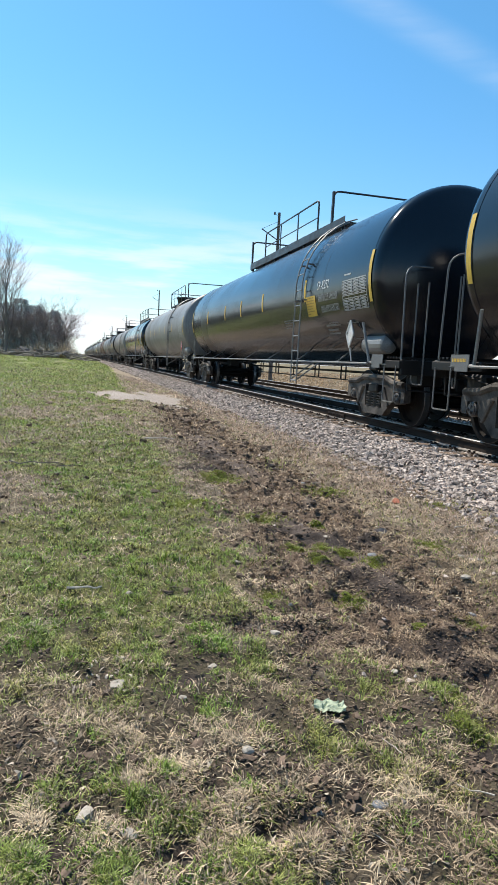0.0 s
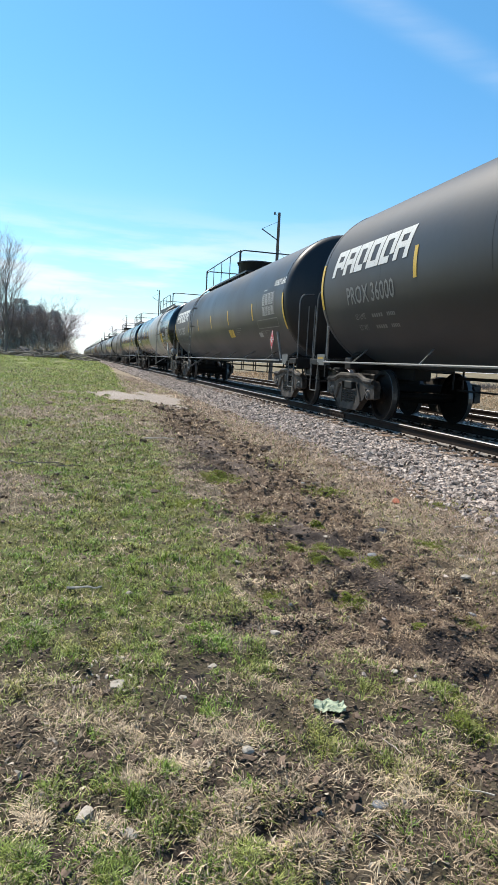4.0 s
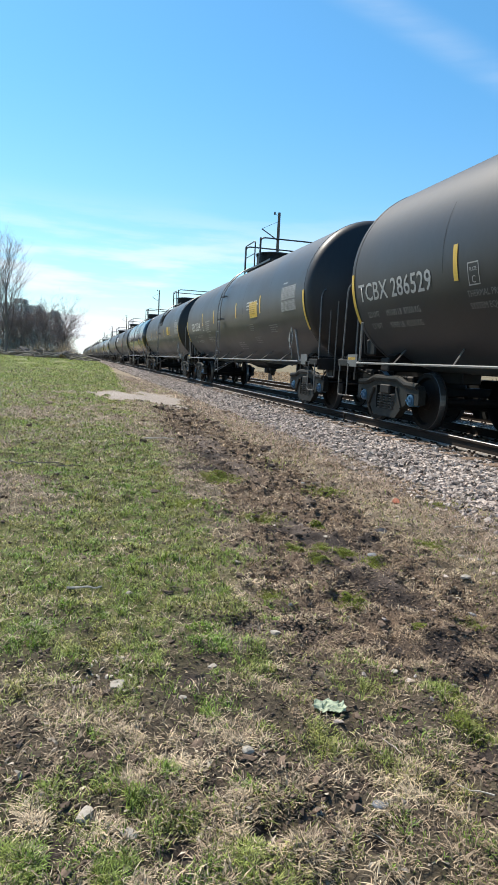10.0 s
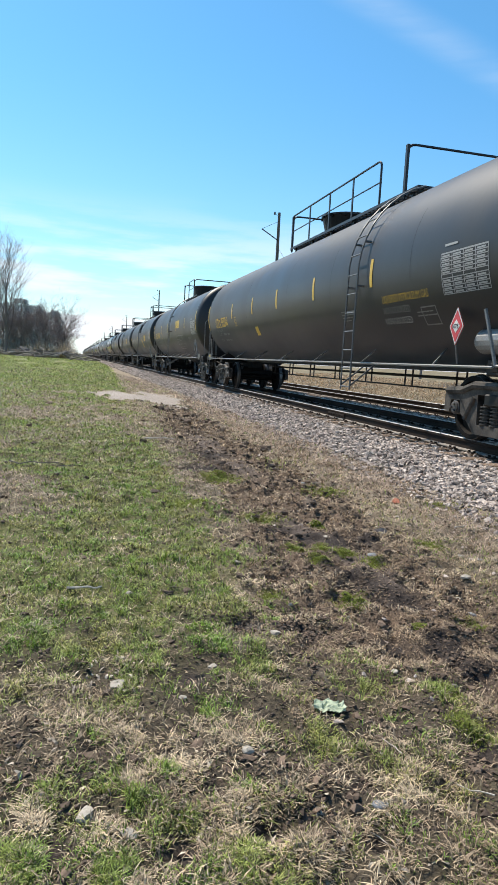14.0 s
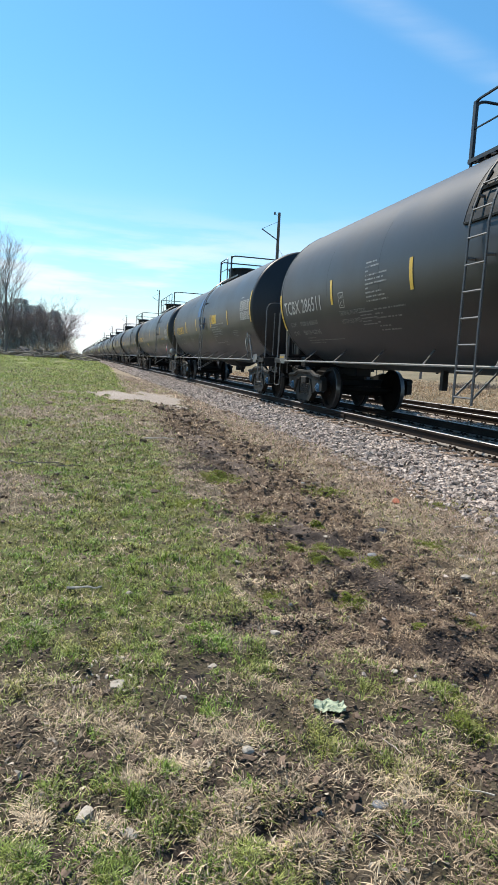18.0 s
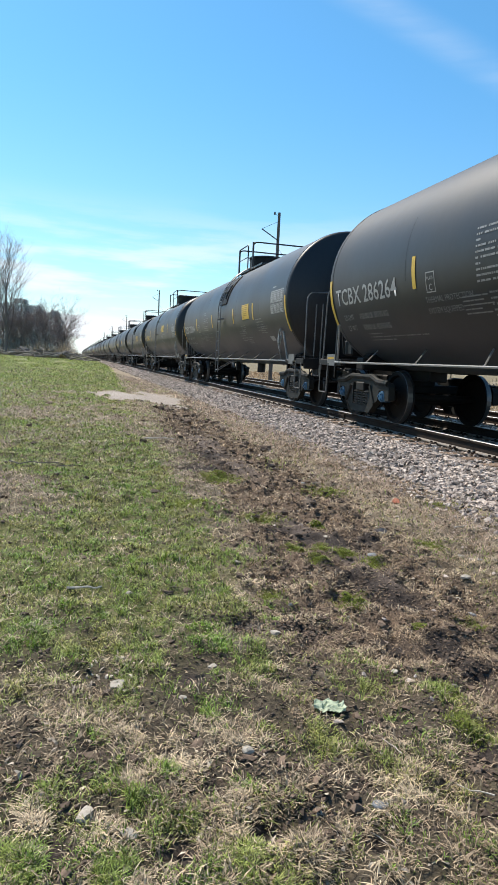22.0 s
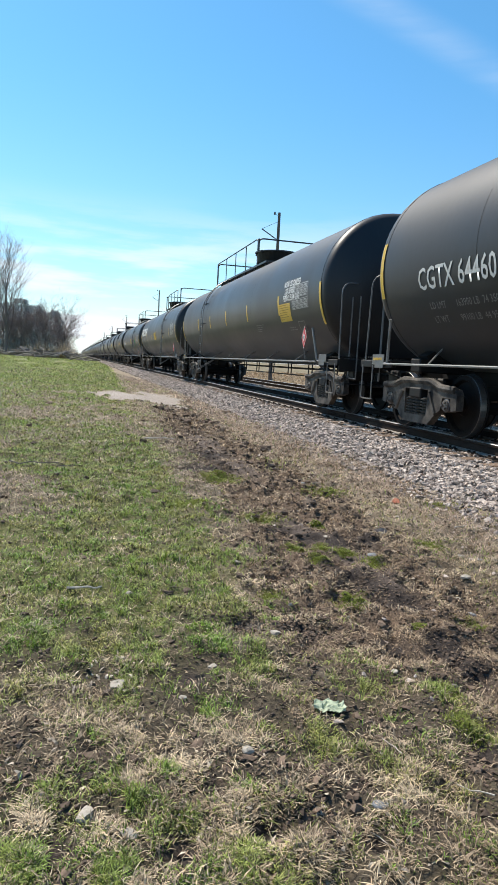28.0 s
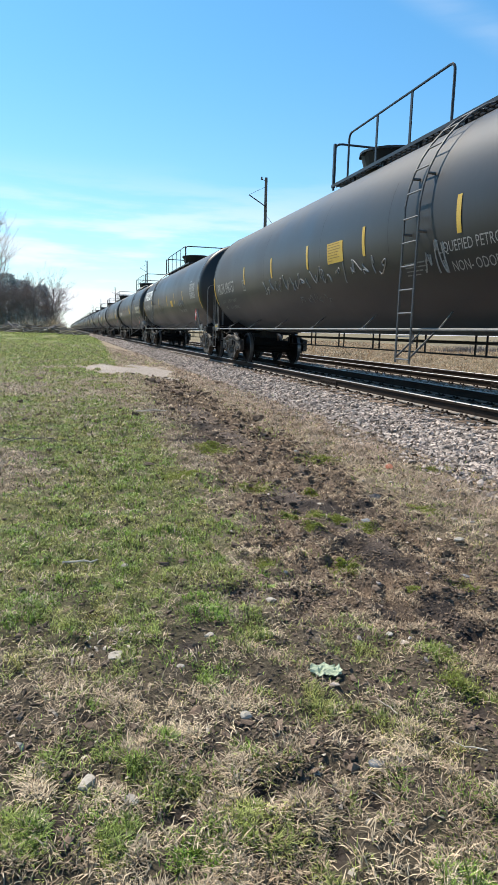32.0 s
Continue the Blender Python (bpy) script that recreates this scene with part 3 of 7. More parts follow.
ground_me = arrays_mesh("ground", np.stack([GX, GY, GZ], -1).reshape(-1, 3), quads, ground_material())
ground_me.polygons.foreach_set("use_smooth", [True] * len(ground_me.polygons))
# "close" and "bed" weight the shade painted between blades and between ballast stones
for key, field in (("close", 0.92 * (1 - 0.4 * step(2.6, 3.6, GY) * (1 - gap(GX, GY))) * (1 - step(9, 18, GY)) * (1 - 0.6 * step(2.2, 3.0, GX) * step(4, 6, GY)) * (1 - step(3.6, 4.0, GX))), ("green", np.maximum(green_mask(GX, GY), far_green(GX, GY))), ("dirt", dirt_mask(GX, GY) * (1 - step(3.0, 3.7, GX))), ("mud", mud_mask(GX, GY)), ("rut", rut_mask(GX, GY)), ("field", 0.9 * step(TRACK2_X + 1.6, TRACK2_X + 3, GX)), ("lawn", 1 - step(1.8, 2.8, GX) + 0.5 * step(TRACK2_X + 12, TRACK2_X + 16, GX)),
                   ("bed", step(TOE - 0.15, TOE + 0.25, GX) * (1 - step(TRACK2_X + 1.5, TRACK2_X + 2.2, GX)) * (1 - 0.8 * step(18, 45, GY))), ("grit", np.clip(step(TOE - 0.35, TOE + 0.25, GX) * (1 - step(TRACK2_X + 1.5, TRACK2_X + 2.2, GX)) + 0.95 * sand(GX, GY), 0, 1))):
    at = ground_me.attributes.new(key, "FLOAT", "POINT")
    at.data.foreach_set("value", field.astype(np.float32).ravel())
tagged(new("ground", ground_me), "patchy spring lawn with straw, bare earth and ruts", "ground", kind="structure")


# ---- the two tracks ----
def rail_mesh(y0, y1):
    """A rail of real section, its top at z = 0, along y."""
    sec = [(-0.07, -0.175), (0.07, -0.175), (0.07, -0.163), (0.010, -0.148), (0.009, -0.055), (0.034, -0.040), (0.034, -0.008),
           (0.027, 0.0), (-0.027, 0.0), (-0.034, -0.008), (-0.034, -0.040), (-0.009, -0.055), (-0.010, -0.148), (-0.07, -0.163)]
    bm = bmesh.new()
    ys = [y0 + (y1 - y0) * k / 12 for k in range(13)]
    rings = [[bm.verts.new((x, y, z)) for x, z in sec] for y in ys]
    k = len(sec)
    for a, b in zip(rings, rings[1:]):
        for j in range(k):
            f = bm.faces.new((a[j], b[j], b[(j + 1) % k], a[(j + 1) % k]))
            f.material_index = 1 if j in (6, 7, 8) else (2 if j in (1, 2, 12, 13) else 0)
    bm.faces.new(rings[0][::-1])
    bm.faces.new(rings[-1])
    bmesh.ops.recalc_face_normals(bm, faces=bm.faces[:])
    return mesh_of("rail", bm, [RAIL_SIDE, RAIL_TOP, RAIL_FOOT])


def tie_mesh():
    bm = bmesh.new()
    box(bm, (0, 0, -0.09), (2.6, 0.225, 0.18), bevel=0.012)
    for v in bm.verts:
        v.co += Vector((rng.uniform(-.01, .01), rng.uniform(-.008, .008), rng.uniform(-.006, .004)))
    return mesh_of("tie", bm, TIE_WOOD)


def plate_mesh():
    bm = bmesh.new()
    box(bm, (0, 0, 0.006), (0.34, 0.19, 0.014), bevel=0.003)
    for sx in (-0.105, 0.105):
        for sy in (-0.06, 0.06):
            box(bm, (sx, sy, 0.022), (0.03, 0.022, 0.03))
    return mesh_of("tie_plate", bm, RAIL_SIDE)


def joint_mesh():
    """Two bolted bars at a rail joint."""
    bm = bmesh.new()
    for s in (-1, 1):
        box(bm, (s * 0.026, 0, -0.10), (0.026, 0.92, 0.085), bevel=0.005)
        for k in range(6):
            lathe(bm, [(0, 0.0), (0, 0.018), (s * 0.03, 0.018), (s * 0.03, 0.0)], "x", 6, (s * 0.038, -0.37 + k * 0.148, -0.10))
    bmesh.ops.recalc_face_normals(bm, faces=bm.faces[:])
    return mesh_of("joint_bar", bm, RAIL_SIDE)


TIES, PLATES, JOINTS = [tie_mesh() for _ in range(4)], plate_mesh(), joint_mesh()


def track(cx, label, near):
    t = thing("railway_track", label, "railway track", kind="structure", at=(cx, 0, RAIL_Z))
    me = rail_mesh(-60, 1400)
    for s in (-1, 1):
        share("rail", me, t, pose(s * 0.7525, 0, 0))
        for y in ((13.4, 25.3, 37.2) if s < 0 else (7.4, 19.3, 31.2)):
            share("joint_bar", JOINTS, t, pose(s * 0.7525, y - (0 if near else 1.1), 0))
    r = np.random.default_rng(int(cx * 10))
    for k in range(110 if near else 80):
        y = 1.5 + 0.51 * k + r.uniform(-0.03, 0.03)
        share("tie", TIES[k % 4], t, pose(r.uniform(-0.05, 0.05), y, -0.176 + r.uniform(-0.004, 0), 0, 0, r.uniform(-1.2, 1.2)))
        if k < 40:
            for s in (-1, 1):
                share("tie_plate", PLATES, t, pose(s * 0.7525, y, -0.1758))
    bm = bmesh.new()
    for k in range(110 if near else 80, 900):
        box(bm, (0, 1.5 + 0.51 * k, -0.266), (2.6, 0.225, 0.18))
    tagged(part("far_ties", bm, TIE_WOOD, t, "weathered wooden ties"), kind="stuff")
    return t


track(TRACK_X, "main railway track of shiny rails on weathered wooden ties in ballast", True)
track(TRACK2_X, "second empty railway track with rusty rails on wooden ties", False)


# ---- tank cars ----
# A car's own space: y forward, z up from the rail top, x across, the camera's side at negative x.
TANK_R, TANK_Z = 1.555, 2.525
R_SHORT, R_LONG = 1.60, 1.565
WHEEL_R = 0.457


def shell(r):
    """Set the radius of the tank that is being built or lettered."""
    global TANK_R
    TANK_R = r


def on_tank(y, z, lift=0.004, side=-1):
    """A point on the tank's side: z is the height at the surface's arc, measured along the arc from mid-height."""
    r = TANK_R
    a = (z - TANK_Z) / r
    return Vector((side * (r + lift) * math.cos(a), y, TANK_Z + (r + lift) * math.sin(a)))


def patch(bm, y0, y1, z0, z1, lift=0.005, n=8, side=-1, slant=0.0):
    """A thin curved sheet on the tank's side."""
    rows = []
    for k in range(n + 1):
        z = z0 + (z1 - z0) * k / n
        s = slant * (z - z0)
        rows.append([bm.verts.new(on_tank(y, z, lift, side)) for y in (y0 + s, y1 + s)])
    for a, b in zip(rows, rows[1:]):
        bm.faces.new((a[0], a[1], b[1], b[0]) if side * (y1 - y0) > 0 else (a[1], a[0], b[0], b[1]))


def type_mesh(text, size, bold=0.0):
    cu = bpy.data.curves.new("type", "FONT")
    cu.body, cu.size, cu.offset, cu.resolution_u = text, size, bold, 2
    tmp = bpy.data.objects.new("type", cu)
    bm = bmesh.new()
    bm.from_mesh(tmp.to_mesh())
    tmp.to_mesh_clear()
    bpy.data.objects.remove(tmp)
    bpy.data.curves.remove(cu)
    return bm


def tank_text(parent, text, y, z, size, material, wide=1.0, lift=0.006, bold=0.0, name="lettering", label="", slant=0.0):
    """Lettering wrapped on the near side; y, z is its left lower corner as it is read."""
    bm = type_mesh(text, size, bold)
    longs = [e for e in bm.edges if abs(e.verts[0].co.y - e.verts[1].co.y) > 0.15]
    if longs:
        bmesh.ops.subdivide_edges(bm, edges=longs, cuts=2)
    for v in bm.verts:
        u, w = v.co.x * wide + slant * v.co.y, v.co.y
        v.co = on_tank(y - u, z + w, lift)
    return part(name, bm, material, parent, label)


def plate_text(parent, text, x, y, z, size, material, wide=0.95):
    """Lettering on an upright plate that faces the camera's side."""
    bm = type_mesh(text, size, 0.002)
    for v in bm.verts:
        v.co = Vector((x, y - v.co.x * wide, z + v.co.y))
    return part("placard_number", bm, material, parent)


def head_text(parent, text, x, z, size, material, half, crisp):
    """Lettering on the tank's rear head."""
    bm = type_mesh(text, size)
    for v in bm.verts:
        xx, zz = x + v.co.x * 0.8, z + v.co.y
        r2 = xx * xx + (zz - TANK_Z) ** 2
        d = crisp * 0.969 + 0.40 * (1 - r2 / (TANK_R - crisp * 0.753) ** 2)
        v.co = Vector((xx, -half - d - 0.012, zz))
    return part("head_lettering", bm, material, parent)


def bars(bm, y, z, widths, height, gap, lift=0.005):
    """Lines of small writing that cannot be read, as plain bars."""
    for k, w in enumerate(widths):
        x = 0.0
        for i, piece in enumerate(w if isinstance(w, (list, tuple)) else [w]):
            patch(bm, y - x, y - x - piece, z - k * (height + gap) - height, z - k * (height + gap), lift, 1)
            x += piece + height * 0.7


def tank_mesh(half, paint, band=None, crisp=False, ext=0.0):
    bm = bmesh.new()
    depth = 0.74
    heads = [(half + depth * math.sin(a), TANK_R * math.cos(a)) for a in np.linspace(0, math.pi / 2, 11)]
    if crisp:     # a tight knuckle and a shallow dish
        k = crisp
        heads = [(half + k * math.sin(a), TANK_R - k + k * math.cos(a)) for a in np.linspace(0, math.pi / 2 - 0.25, 5)]
        d0, r0 = heads[-1]
        heads += [(d0 + 0.40 * (1 - (r / r0) ** 2), r) for r in np.linspace(r0, 0, 9)[1:]]
    heads = [(d, max(0.0, r) if r > 1e-4 else 0.0) for d, r in heads]
    front = heads[::-1]
    prof = front[:]
    # a small ridge where the head meets the shell
    prof += [(half - 0.03, TANK_R), (half - 0.032, TANK_R + 0.006), (half - 0.10, TANK_R + 0.006), (half - 0.102, TANK_R)]
    prof += [(-half + 0.102, TANK_R), (-half + 0.10, TANK_R + 0.006), (-half + 0.032, TANK_R + 0.006), (-half + 0.03, TANK_R)]
    prof += [(-d, r) for d, r in heads]
    # long plain stretches get extra rings
    dense = [prof[0]]
    for a, b in zip(prof, prof[1:]):
        if abs(a[0] - b[0]) > 2.5:
            for k in range(1, 4):
                dense.append((a[0] + (b[0] - a[0]) * k / 4, a[1]))
        dense.append(b)
    mi = None
    if band:
        cut = []
        for a, b in zip(dense, dense[1:]):
            cut.append(a)
            for c in band:
                if min(a[0], b[0]) < c < max(a[0], b[0]):
                    cut.append((c, a[1]))
        dense = cut + [dense[-1]]
        mi = [1 if band[0] < (a[0] + b[0]) / 2 < band[1] else 0 for a, b in zip(dense, dense[1:])]
    lathe(bm, dense, "y", 64, (0, 0, TANK_Z), mi)
    for v in bm.verts:      # some shells reach farther back
        if v.co.y < 0.15 - half:
            v.co.y -= ext
    bmesh.ops.recalc_face_normals(bm, faces=bm.faces[:])
    me = mesh_of("tank", bm, [paint, WHITE_PAINT] if band else paint, True)
    me.set_sharp_from_angle(angle=radians(24))
    return me


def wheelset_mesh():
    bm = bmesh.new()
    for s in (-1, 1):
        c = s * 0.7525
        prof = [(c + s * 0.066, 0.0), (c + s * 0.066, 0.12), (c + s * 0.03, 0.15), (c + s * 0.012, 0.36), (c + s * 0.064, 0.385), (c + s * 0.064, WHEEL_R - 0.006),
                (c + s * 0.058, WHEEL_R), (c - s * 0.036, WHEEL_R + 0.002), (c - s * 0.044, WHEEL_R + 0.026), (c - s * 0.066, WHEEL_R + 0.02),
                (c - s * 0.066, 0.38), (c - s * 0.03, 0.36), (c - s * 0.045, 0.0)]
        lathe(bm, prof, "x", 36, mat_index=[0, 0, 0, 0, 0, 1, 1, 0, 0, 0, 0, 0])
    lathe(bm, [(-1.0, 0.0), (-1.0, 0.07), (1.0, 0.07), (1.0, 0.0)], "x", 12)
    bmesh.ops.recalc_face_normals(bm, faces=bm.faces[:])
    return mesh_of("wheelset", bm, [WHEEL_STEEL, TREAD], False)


def bearing_mesh(material, side):
    bm = bmesh.new()
    for s in (side,):
        lathe(bm, [(s * 0.93, 0.0), (s * 0.93, 0.10), (s * 1.085, 0.10), (s * 1.09, 0.085), (s * 1.11, 0.08), (s * 1.115, 0.0)], "x", 18)
        for k in range(3):
            a = 2 * math.pi * k / 3
            lathe(bm, [(s * 1.11, 0.0), (s * 1.11, 0.018), (s * 1.135, 0.018), (s * 1.135, 0.0)], "x", 6, (0, 0.048 * math.cos(a), 0.048 * math.sin(a)))
    bmesh.ops.recalc_face_normals(bm, faces=bm.faces[:])
    return mesh_of("bearing_cap", bm, material)


def side_frame_mesh(s, material):
    """The cast side frame of a truck, with its window for the springs; s is its side."""
    bm = bmesh.new()
    x0, x1 = s * 0.97, s * 1.09
    # arch over both axle boxes, in convex pieces
    pieces = [
        [(-1.16, 0.40), (-1.03, 0.38), (-1.00, 0.56), (-1.10, 0.70), (-1.16, 0.62)],
        [(-1.10, 0.70), (-1.00, 0.56), (-0.78, 0.56), (-0.72, 0.72)],
        [(-0.78, 0.56), (-0.74, 0.38), (-0.60, 0.30), (-0.45, 0.62), (-0.45, 0.80), (-0.72, 0.72)],
        [(-0.45, 0.80), (-0.45, 0.66), (0.45, 0.66), (0.45, 0.80)],
        [(-0.60, 0.30), (-0.40, 0.13), (-0.34, 0.26), (-0.36, 0.66), (-0.45, 0.66)],
        [(-0.40, 0.13), (0.40, 0.13), (0.34, 0.26), (-0.34, 0.26)],
    ]
    pieces += [[(-y, z) for y, z in q[::-1]] for q in pieces if q is not pieces[3] and q is not pieces[5]]
    for q in pieces:
        a = [bm.verts.new((x0, y, z)) for y, z in q]
        b = [bm.verts.new((x1, y, z)) for y, z in q]
        bm.faces.new(a)
        bm.faces.new(b[::-1])
        for i in range(len(q)):
            j = (i + 1) % len(q)
            bm.faces.new((a[i], b[i], b[j], a[j]))
    # ribs along the top and round the pedestals
    for y0, z0, y1, z1 in ((-1.1, 0.685, -0.72, 0.705), (-0.72, 0.705, -0.45, 0.785), (-0.45, 0.785, 0.45, 0.785), (0.45, 0.785, 0.72, 0.705), (0.72, 0.705, 1.1, 0.685)):
        tube(bm, [(s * 1.08, y0, z0), (s * 1.08, y1, z1)], 0.055, 8)
    for k in (-1, 1):
        tube(bm, [(s * 1.10, k * 0.62, 0.31), (s * 1.10, k * 0.42, 0.62)], 0.03, 6)
    bmesh.ops.recalc_face_normals(bm, faces=bm.faces[:])
    return mesh_of("side_frame", bm, material)


def spring_mesh():
    """One truck spring, as a ribbed column."""
    bm = bmesh.new()
    prof = [(0.0, 0.0)]
    for k in range(6):
        prof += [(k * 0.046, 0.05), (k * 0.046 + 0.008, 0.084), (k * 0.046 + 0.024, 0.084), (k * 0.046 + 0.032, 0.05)]
    lathe(bm, prof + [(0.28, 0.05), (0.28, 0.0)], "z", 10)
    bmesh.ops.recalc_face_normals(bm, faces=bm.faces[:])
    return mesh_of("spring", bm, SPRING)


def bolster_mesh():
    bm = bmesh.new()
    box(bm, (0, 0, 0.60), (2.24, 0.36, 0.16), bevel=0.02)
    box(bm, (0, 0, 0.72), (0.7, 0.42, 0.14), bevel=0.02)
    for k in (-1, 1):
        box(bm, (0, k * 0.38, 0.36), (1.7, 0.06, 0.10))
        for s in (-1, 1):
            box(bm, (s * 0.74, k * 0.40, 0.42), (0.09, 0.05, 0.30))
    return mesh_of("bolster", bm, FRAME_BLACK)


WHEELSET = wheelset_mesh()
BEARINGS, BLUE_BEARINGS = [{s: bearing_mesh(m, s) for s in (-1, 1)} for m in (BEARING, BLUE_CAP)]
SIDES = {(s, b): side_frame_mesh(s, SIDE_FRAME_DARK if b else SIDE_FRAME) for s in (-1, 1) for b in (False, True)}
COIL, BOLSTER = spring_mesh(), bolster_mesh()


def truck(car, y, blue):
    t = share("truck", BOLSTER, car, pose(0, y, 0), "black truck with rusty cast side frames")
    for s in (-1, 1):
        share("side_frame", SIDES[s, bool(blue)], t, label="black cast steel side frame" if blue else "dusty rust-brown cast steel side frame")
        for y0 in (-0.22, 0.0, 0.22):
            share("spring", COIL, t, pose(s * 1.03, y0, 0.26))
    for k in (-1, 1):
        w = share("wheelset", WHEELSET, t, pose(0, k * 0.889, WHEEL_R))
        for s in (-1, 1):
            share("bearing_cap", (BLUE_BEARINGS if blue else BEARINGS)[s], t, pose(0, k * 0.889, WHEEL_R), "blue bearing end cap" if blue else "")
    return t


def hoop(bm, pts, r=0.018, n=6, bend=0.12):
    """A bent pipe through points with rounded corners."""
    pts = [Vector(q) for q in pts]
    path = [pts[0]]
    for a, b, c in zip(pts, pts[1:], pts[2:]):
        d1, d2 = (a - b), (c - b)
        k = min(bend, d1.length * 0.45, d2.length * 0.45)
        p0, p2 = b + d1.normalized() * k, b + d2.normalized() * k
        for i in range(5):
            u = i / 4
            path.append(p0 * (1 - u) ** 2 + b * 2 * u * (1 - u) + p2 * u * u)
    path.append(pts[-1])
    tube(bm, path, r, n)


DECK_Z = 4.10


def top_works(car, spec):
    """Walkway, railings, hatch and ladder on top of the tank."""
    y0, y1 = spec["deck"]
    xn = -0.62
    bm = bmesh.new()
    for x in np.linspace(xn, xn + 0.36, 5):
        box(bm, (x, (y0 + y1) / 2, DECK_Z), (0.028, y1 - y0, 0.045))
    for y in np.arange(y0 + 0.02, y1, 0.18):
        box(bm, (xn + 0.18, y, DECK_Z + 0.008), (0.40, 0.03, 0.03))
    box(bm, (xn - 0.025, (y0 + y1) / 2, DECK_Z + (0.04 if spec.get("kick") else -0.01)), (0.012, y1 - y0, 0.20 if spec.get("kick") else 0.06))
    for y in np.arange(y0 + 0.3, y1, 1.3):
        a = math.sqrt(max(0.05, TANK_R ** 2 - 0.55 ** 2)) + TANK_Z
        box(bm, (xn + 0.05, y, (DECK_Z + a) / 2 - 0.05), (0.05, 0.05, max(0.1, DECK_Z - a + 0.06)))
    part("walkway", bm, RAILING, car, "black steel grating walkway")
    rail_z = DECK_Z + 0.86
    for a, b in spec["rails"]:
        bm = bmesh.new()
        hoop(bm, [(xn, a, DECK_Z), (xn, a, rail_z), (xn, b, rail_z), (xn, b, DECK_Z)], 0.022, 6, 0.14)
        if spec.get("mid", True):
            tube(bm, [(xn, a, DECK_Z + 0.45), (xn, b, DECK_Z + 0.45)], 0.014, 5)
        k = max(1, int(round(abs(a - b) / 1.45)))
        for i in range(1, k):
            y = a + (b - a) * i / k
            box(bm, (xn, y, DECK_Z + 0.42), (0.02, 0.06, 0.86))
        part("handrail", bm, RAILING, car)
    for y in spec["cross"]:
        bm = bmesh.new()
        hoop(bm, [(xn, y, DECK_Z - 0.1), (xn, y, rail_z), (1.38, y, rail_z), (1.38, y, DECK_Z - 0.75)], 0.024, 6, 0.16)
        box(bm, (xn, y, DECK_Z + 0.4), (0.05, 0.07, 0.9))
        part("end_rail", bm, RAILING, car)
    bm = bmesh.new()
    far = [y for y in spec["cross"]]
    tube(bm, [(1.38, max(far), rail_z), (1.38, min(far), rail_z)], 0.022, 6)
    part("far_handrail", bm, RAILING, car)
    # hatch or valve bonnet
    yd, r, h = spec["dome"]
    base = TANK_Z + math.sqrt(TANK_R ** 2 - r * r * 0.8) - 0.05
    bm = bmesh.new()
    flare = spec.get("flare", 0.0)
    lathe(bm, [(0, 0.0), (0, r * (1 - flare)), (h * 0.5, r * (1 - flare * 0.5)), (h - 0.03, r), (h - 0.03, 0.0)], "z", 28, (0.0, yd, base))
    for k in range(12):
        a = 2 * math.pi * k / 12
        lathe(bm, [(0, 0.0), (0, 0.03), (0.05, 0.03), (0.05, 0.0)], "z", 6, (1.0 * (r + 0.01) * math.cos(a), yd + (r + 0.01) * math.sin(a), base + h - 0.07))
    bmesh.ops.recalc_face_normals(bm, faces=bm.faces[:])
    d = part("bonnet", bm, FRAME_BLACK, car, "black valve bonnet on the top")
    bm = bmesh.new()
    lathe(bm, [(h - 0.03, 0.0), (h - 0.03, r + 0.03), (h + 0.01, r + 0.03), (h + 0.05, r * 0.7), (h + 0.06, 0.0)], "z", 28, (0.0, yd, base))
    bmesh.ops.recalc_face_normals(bm, faces=bm.faces[:])
    part("lid", bm, RAILING, d)
    if spec.get("pad"):
        yl = spec["ladder"][0]
        bm = bmesh.new()
        patch(bm, yl + 0.50, yl - 0.55, 2.80, 3.85, 0.025, 10)
        for y in (yl + 0.50, yl - 0.55):
            tube(bm, [on_tank(y, z, 0.012) for z in np.linspace(2.80, 3.85, 9)], 0.02, 5)
        tube(bm, [on_tank(y, 2.80, 0.012) for y in (yl + 0.5, yl - 0.55)], 0.02, 5)
        for y in (yl + 0.33, yl - 0.36):
            tube(bm, [on_tank(y, z, 0.04) for z in (2.95, 3.2, 3.45)], 0.03, 5)
        tube(bm, [on_tank(y, 3.2, 0.04) for y in (yl + 0.33, yl - 0.36)], 0.03, 5)
        part("ladder_pad", bm, FRAME_BLACK, car, "dark raised panel behind the ladder")
    # ladder following the shell down the side
    for yl in spec["ladder"]:
        bm = bmesh.new()
        for off in (-0.2, 0.2):
            path = [Vector((xn + 0.1, yl + off, DECK_Z))]
            for a in np.radians(np.arange(62, -1, -8)):
                path.append(Vector((-(TANK_R + 0.11) * math.cos(a), yl + off, TANK_Z + (TANK_R + 0.11) * math.sin(a))))
            path.append(Vector((-(TANK_R + 0.11), yl + off, TANK_Z - 0.9)))
            path.append(Vector((-(TANK_R + 0.11), yl + off, 0.55)))
            tube(bm, path, 0.017, 5)
        for k in (-1, 1):
            tube(bm, [(-(TANK_R + 0.11), yl + k * 0.2, 0.62), (-1.0, yl + k * 0.2 + 0.5, 1.0)], 0.016, 5)
            for zz in (TANK_Z + 0.55, TANK_Z - 0.2):
                a = math.asin((zz - TANK_Z) / TANK_R)
                tube(bm, [(-(TANK_R + 0.12) * math.cos(a), yl + k * 0.2, zz), (-(TANK_R - 0.02) * math.cos(a), yl + k * 0.2, zz)], 0.02, 5)
        lad = part("ladder", bm, RAIL_BAR if spec.get("pale") else GRAB, car, "steel side ladder")
        rung = bpy.data.meshes.new("rung")
        rb = bmesh.new()
        tube(rb, [(0, -0.2, 0), (0, 0.2, 0)], 0.013, 5)
        rb.to_mesh(rung)
        rb.free()
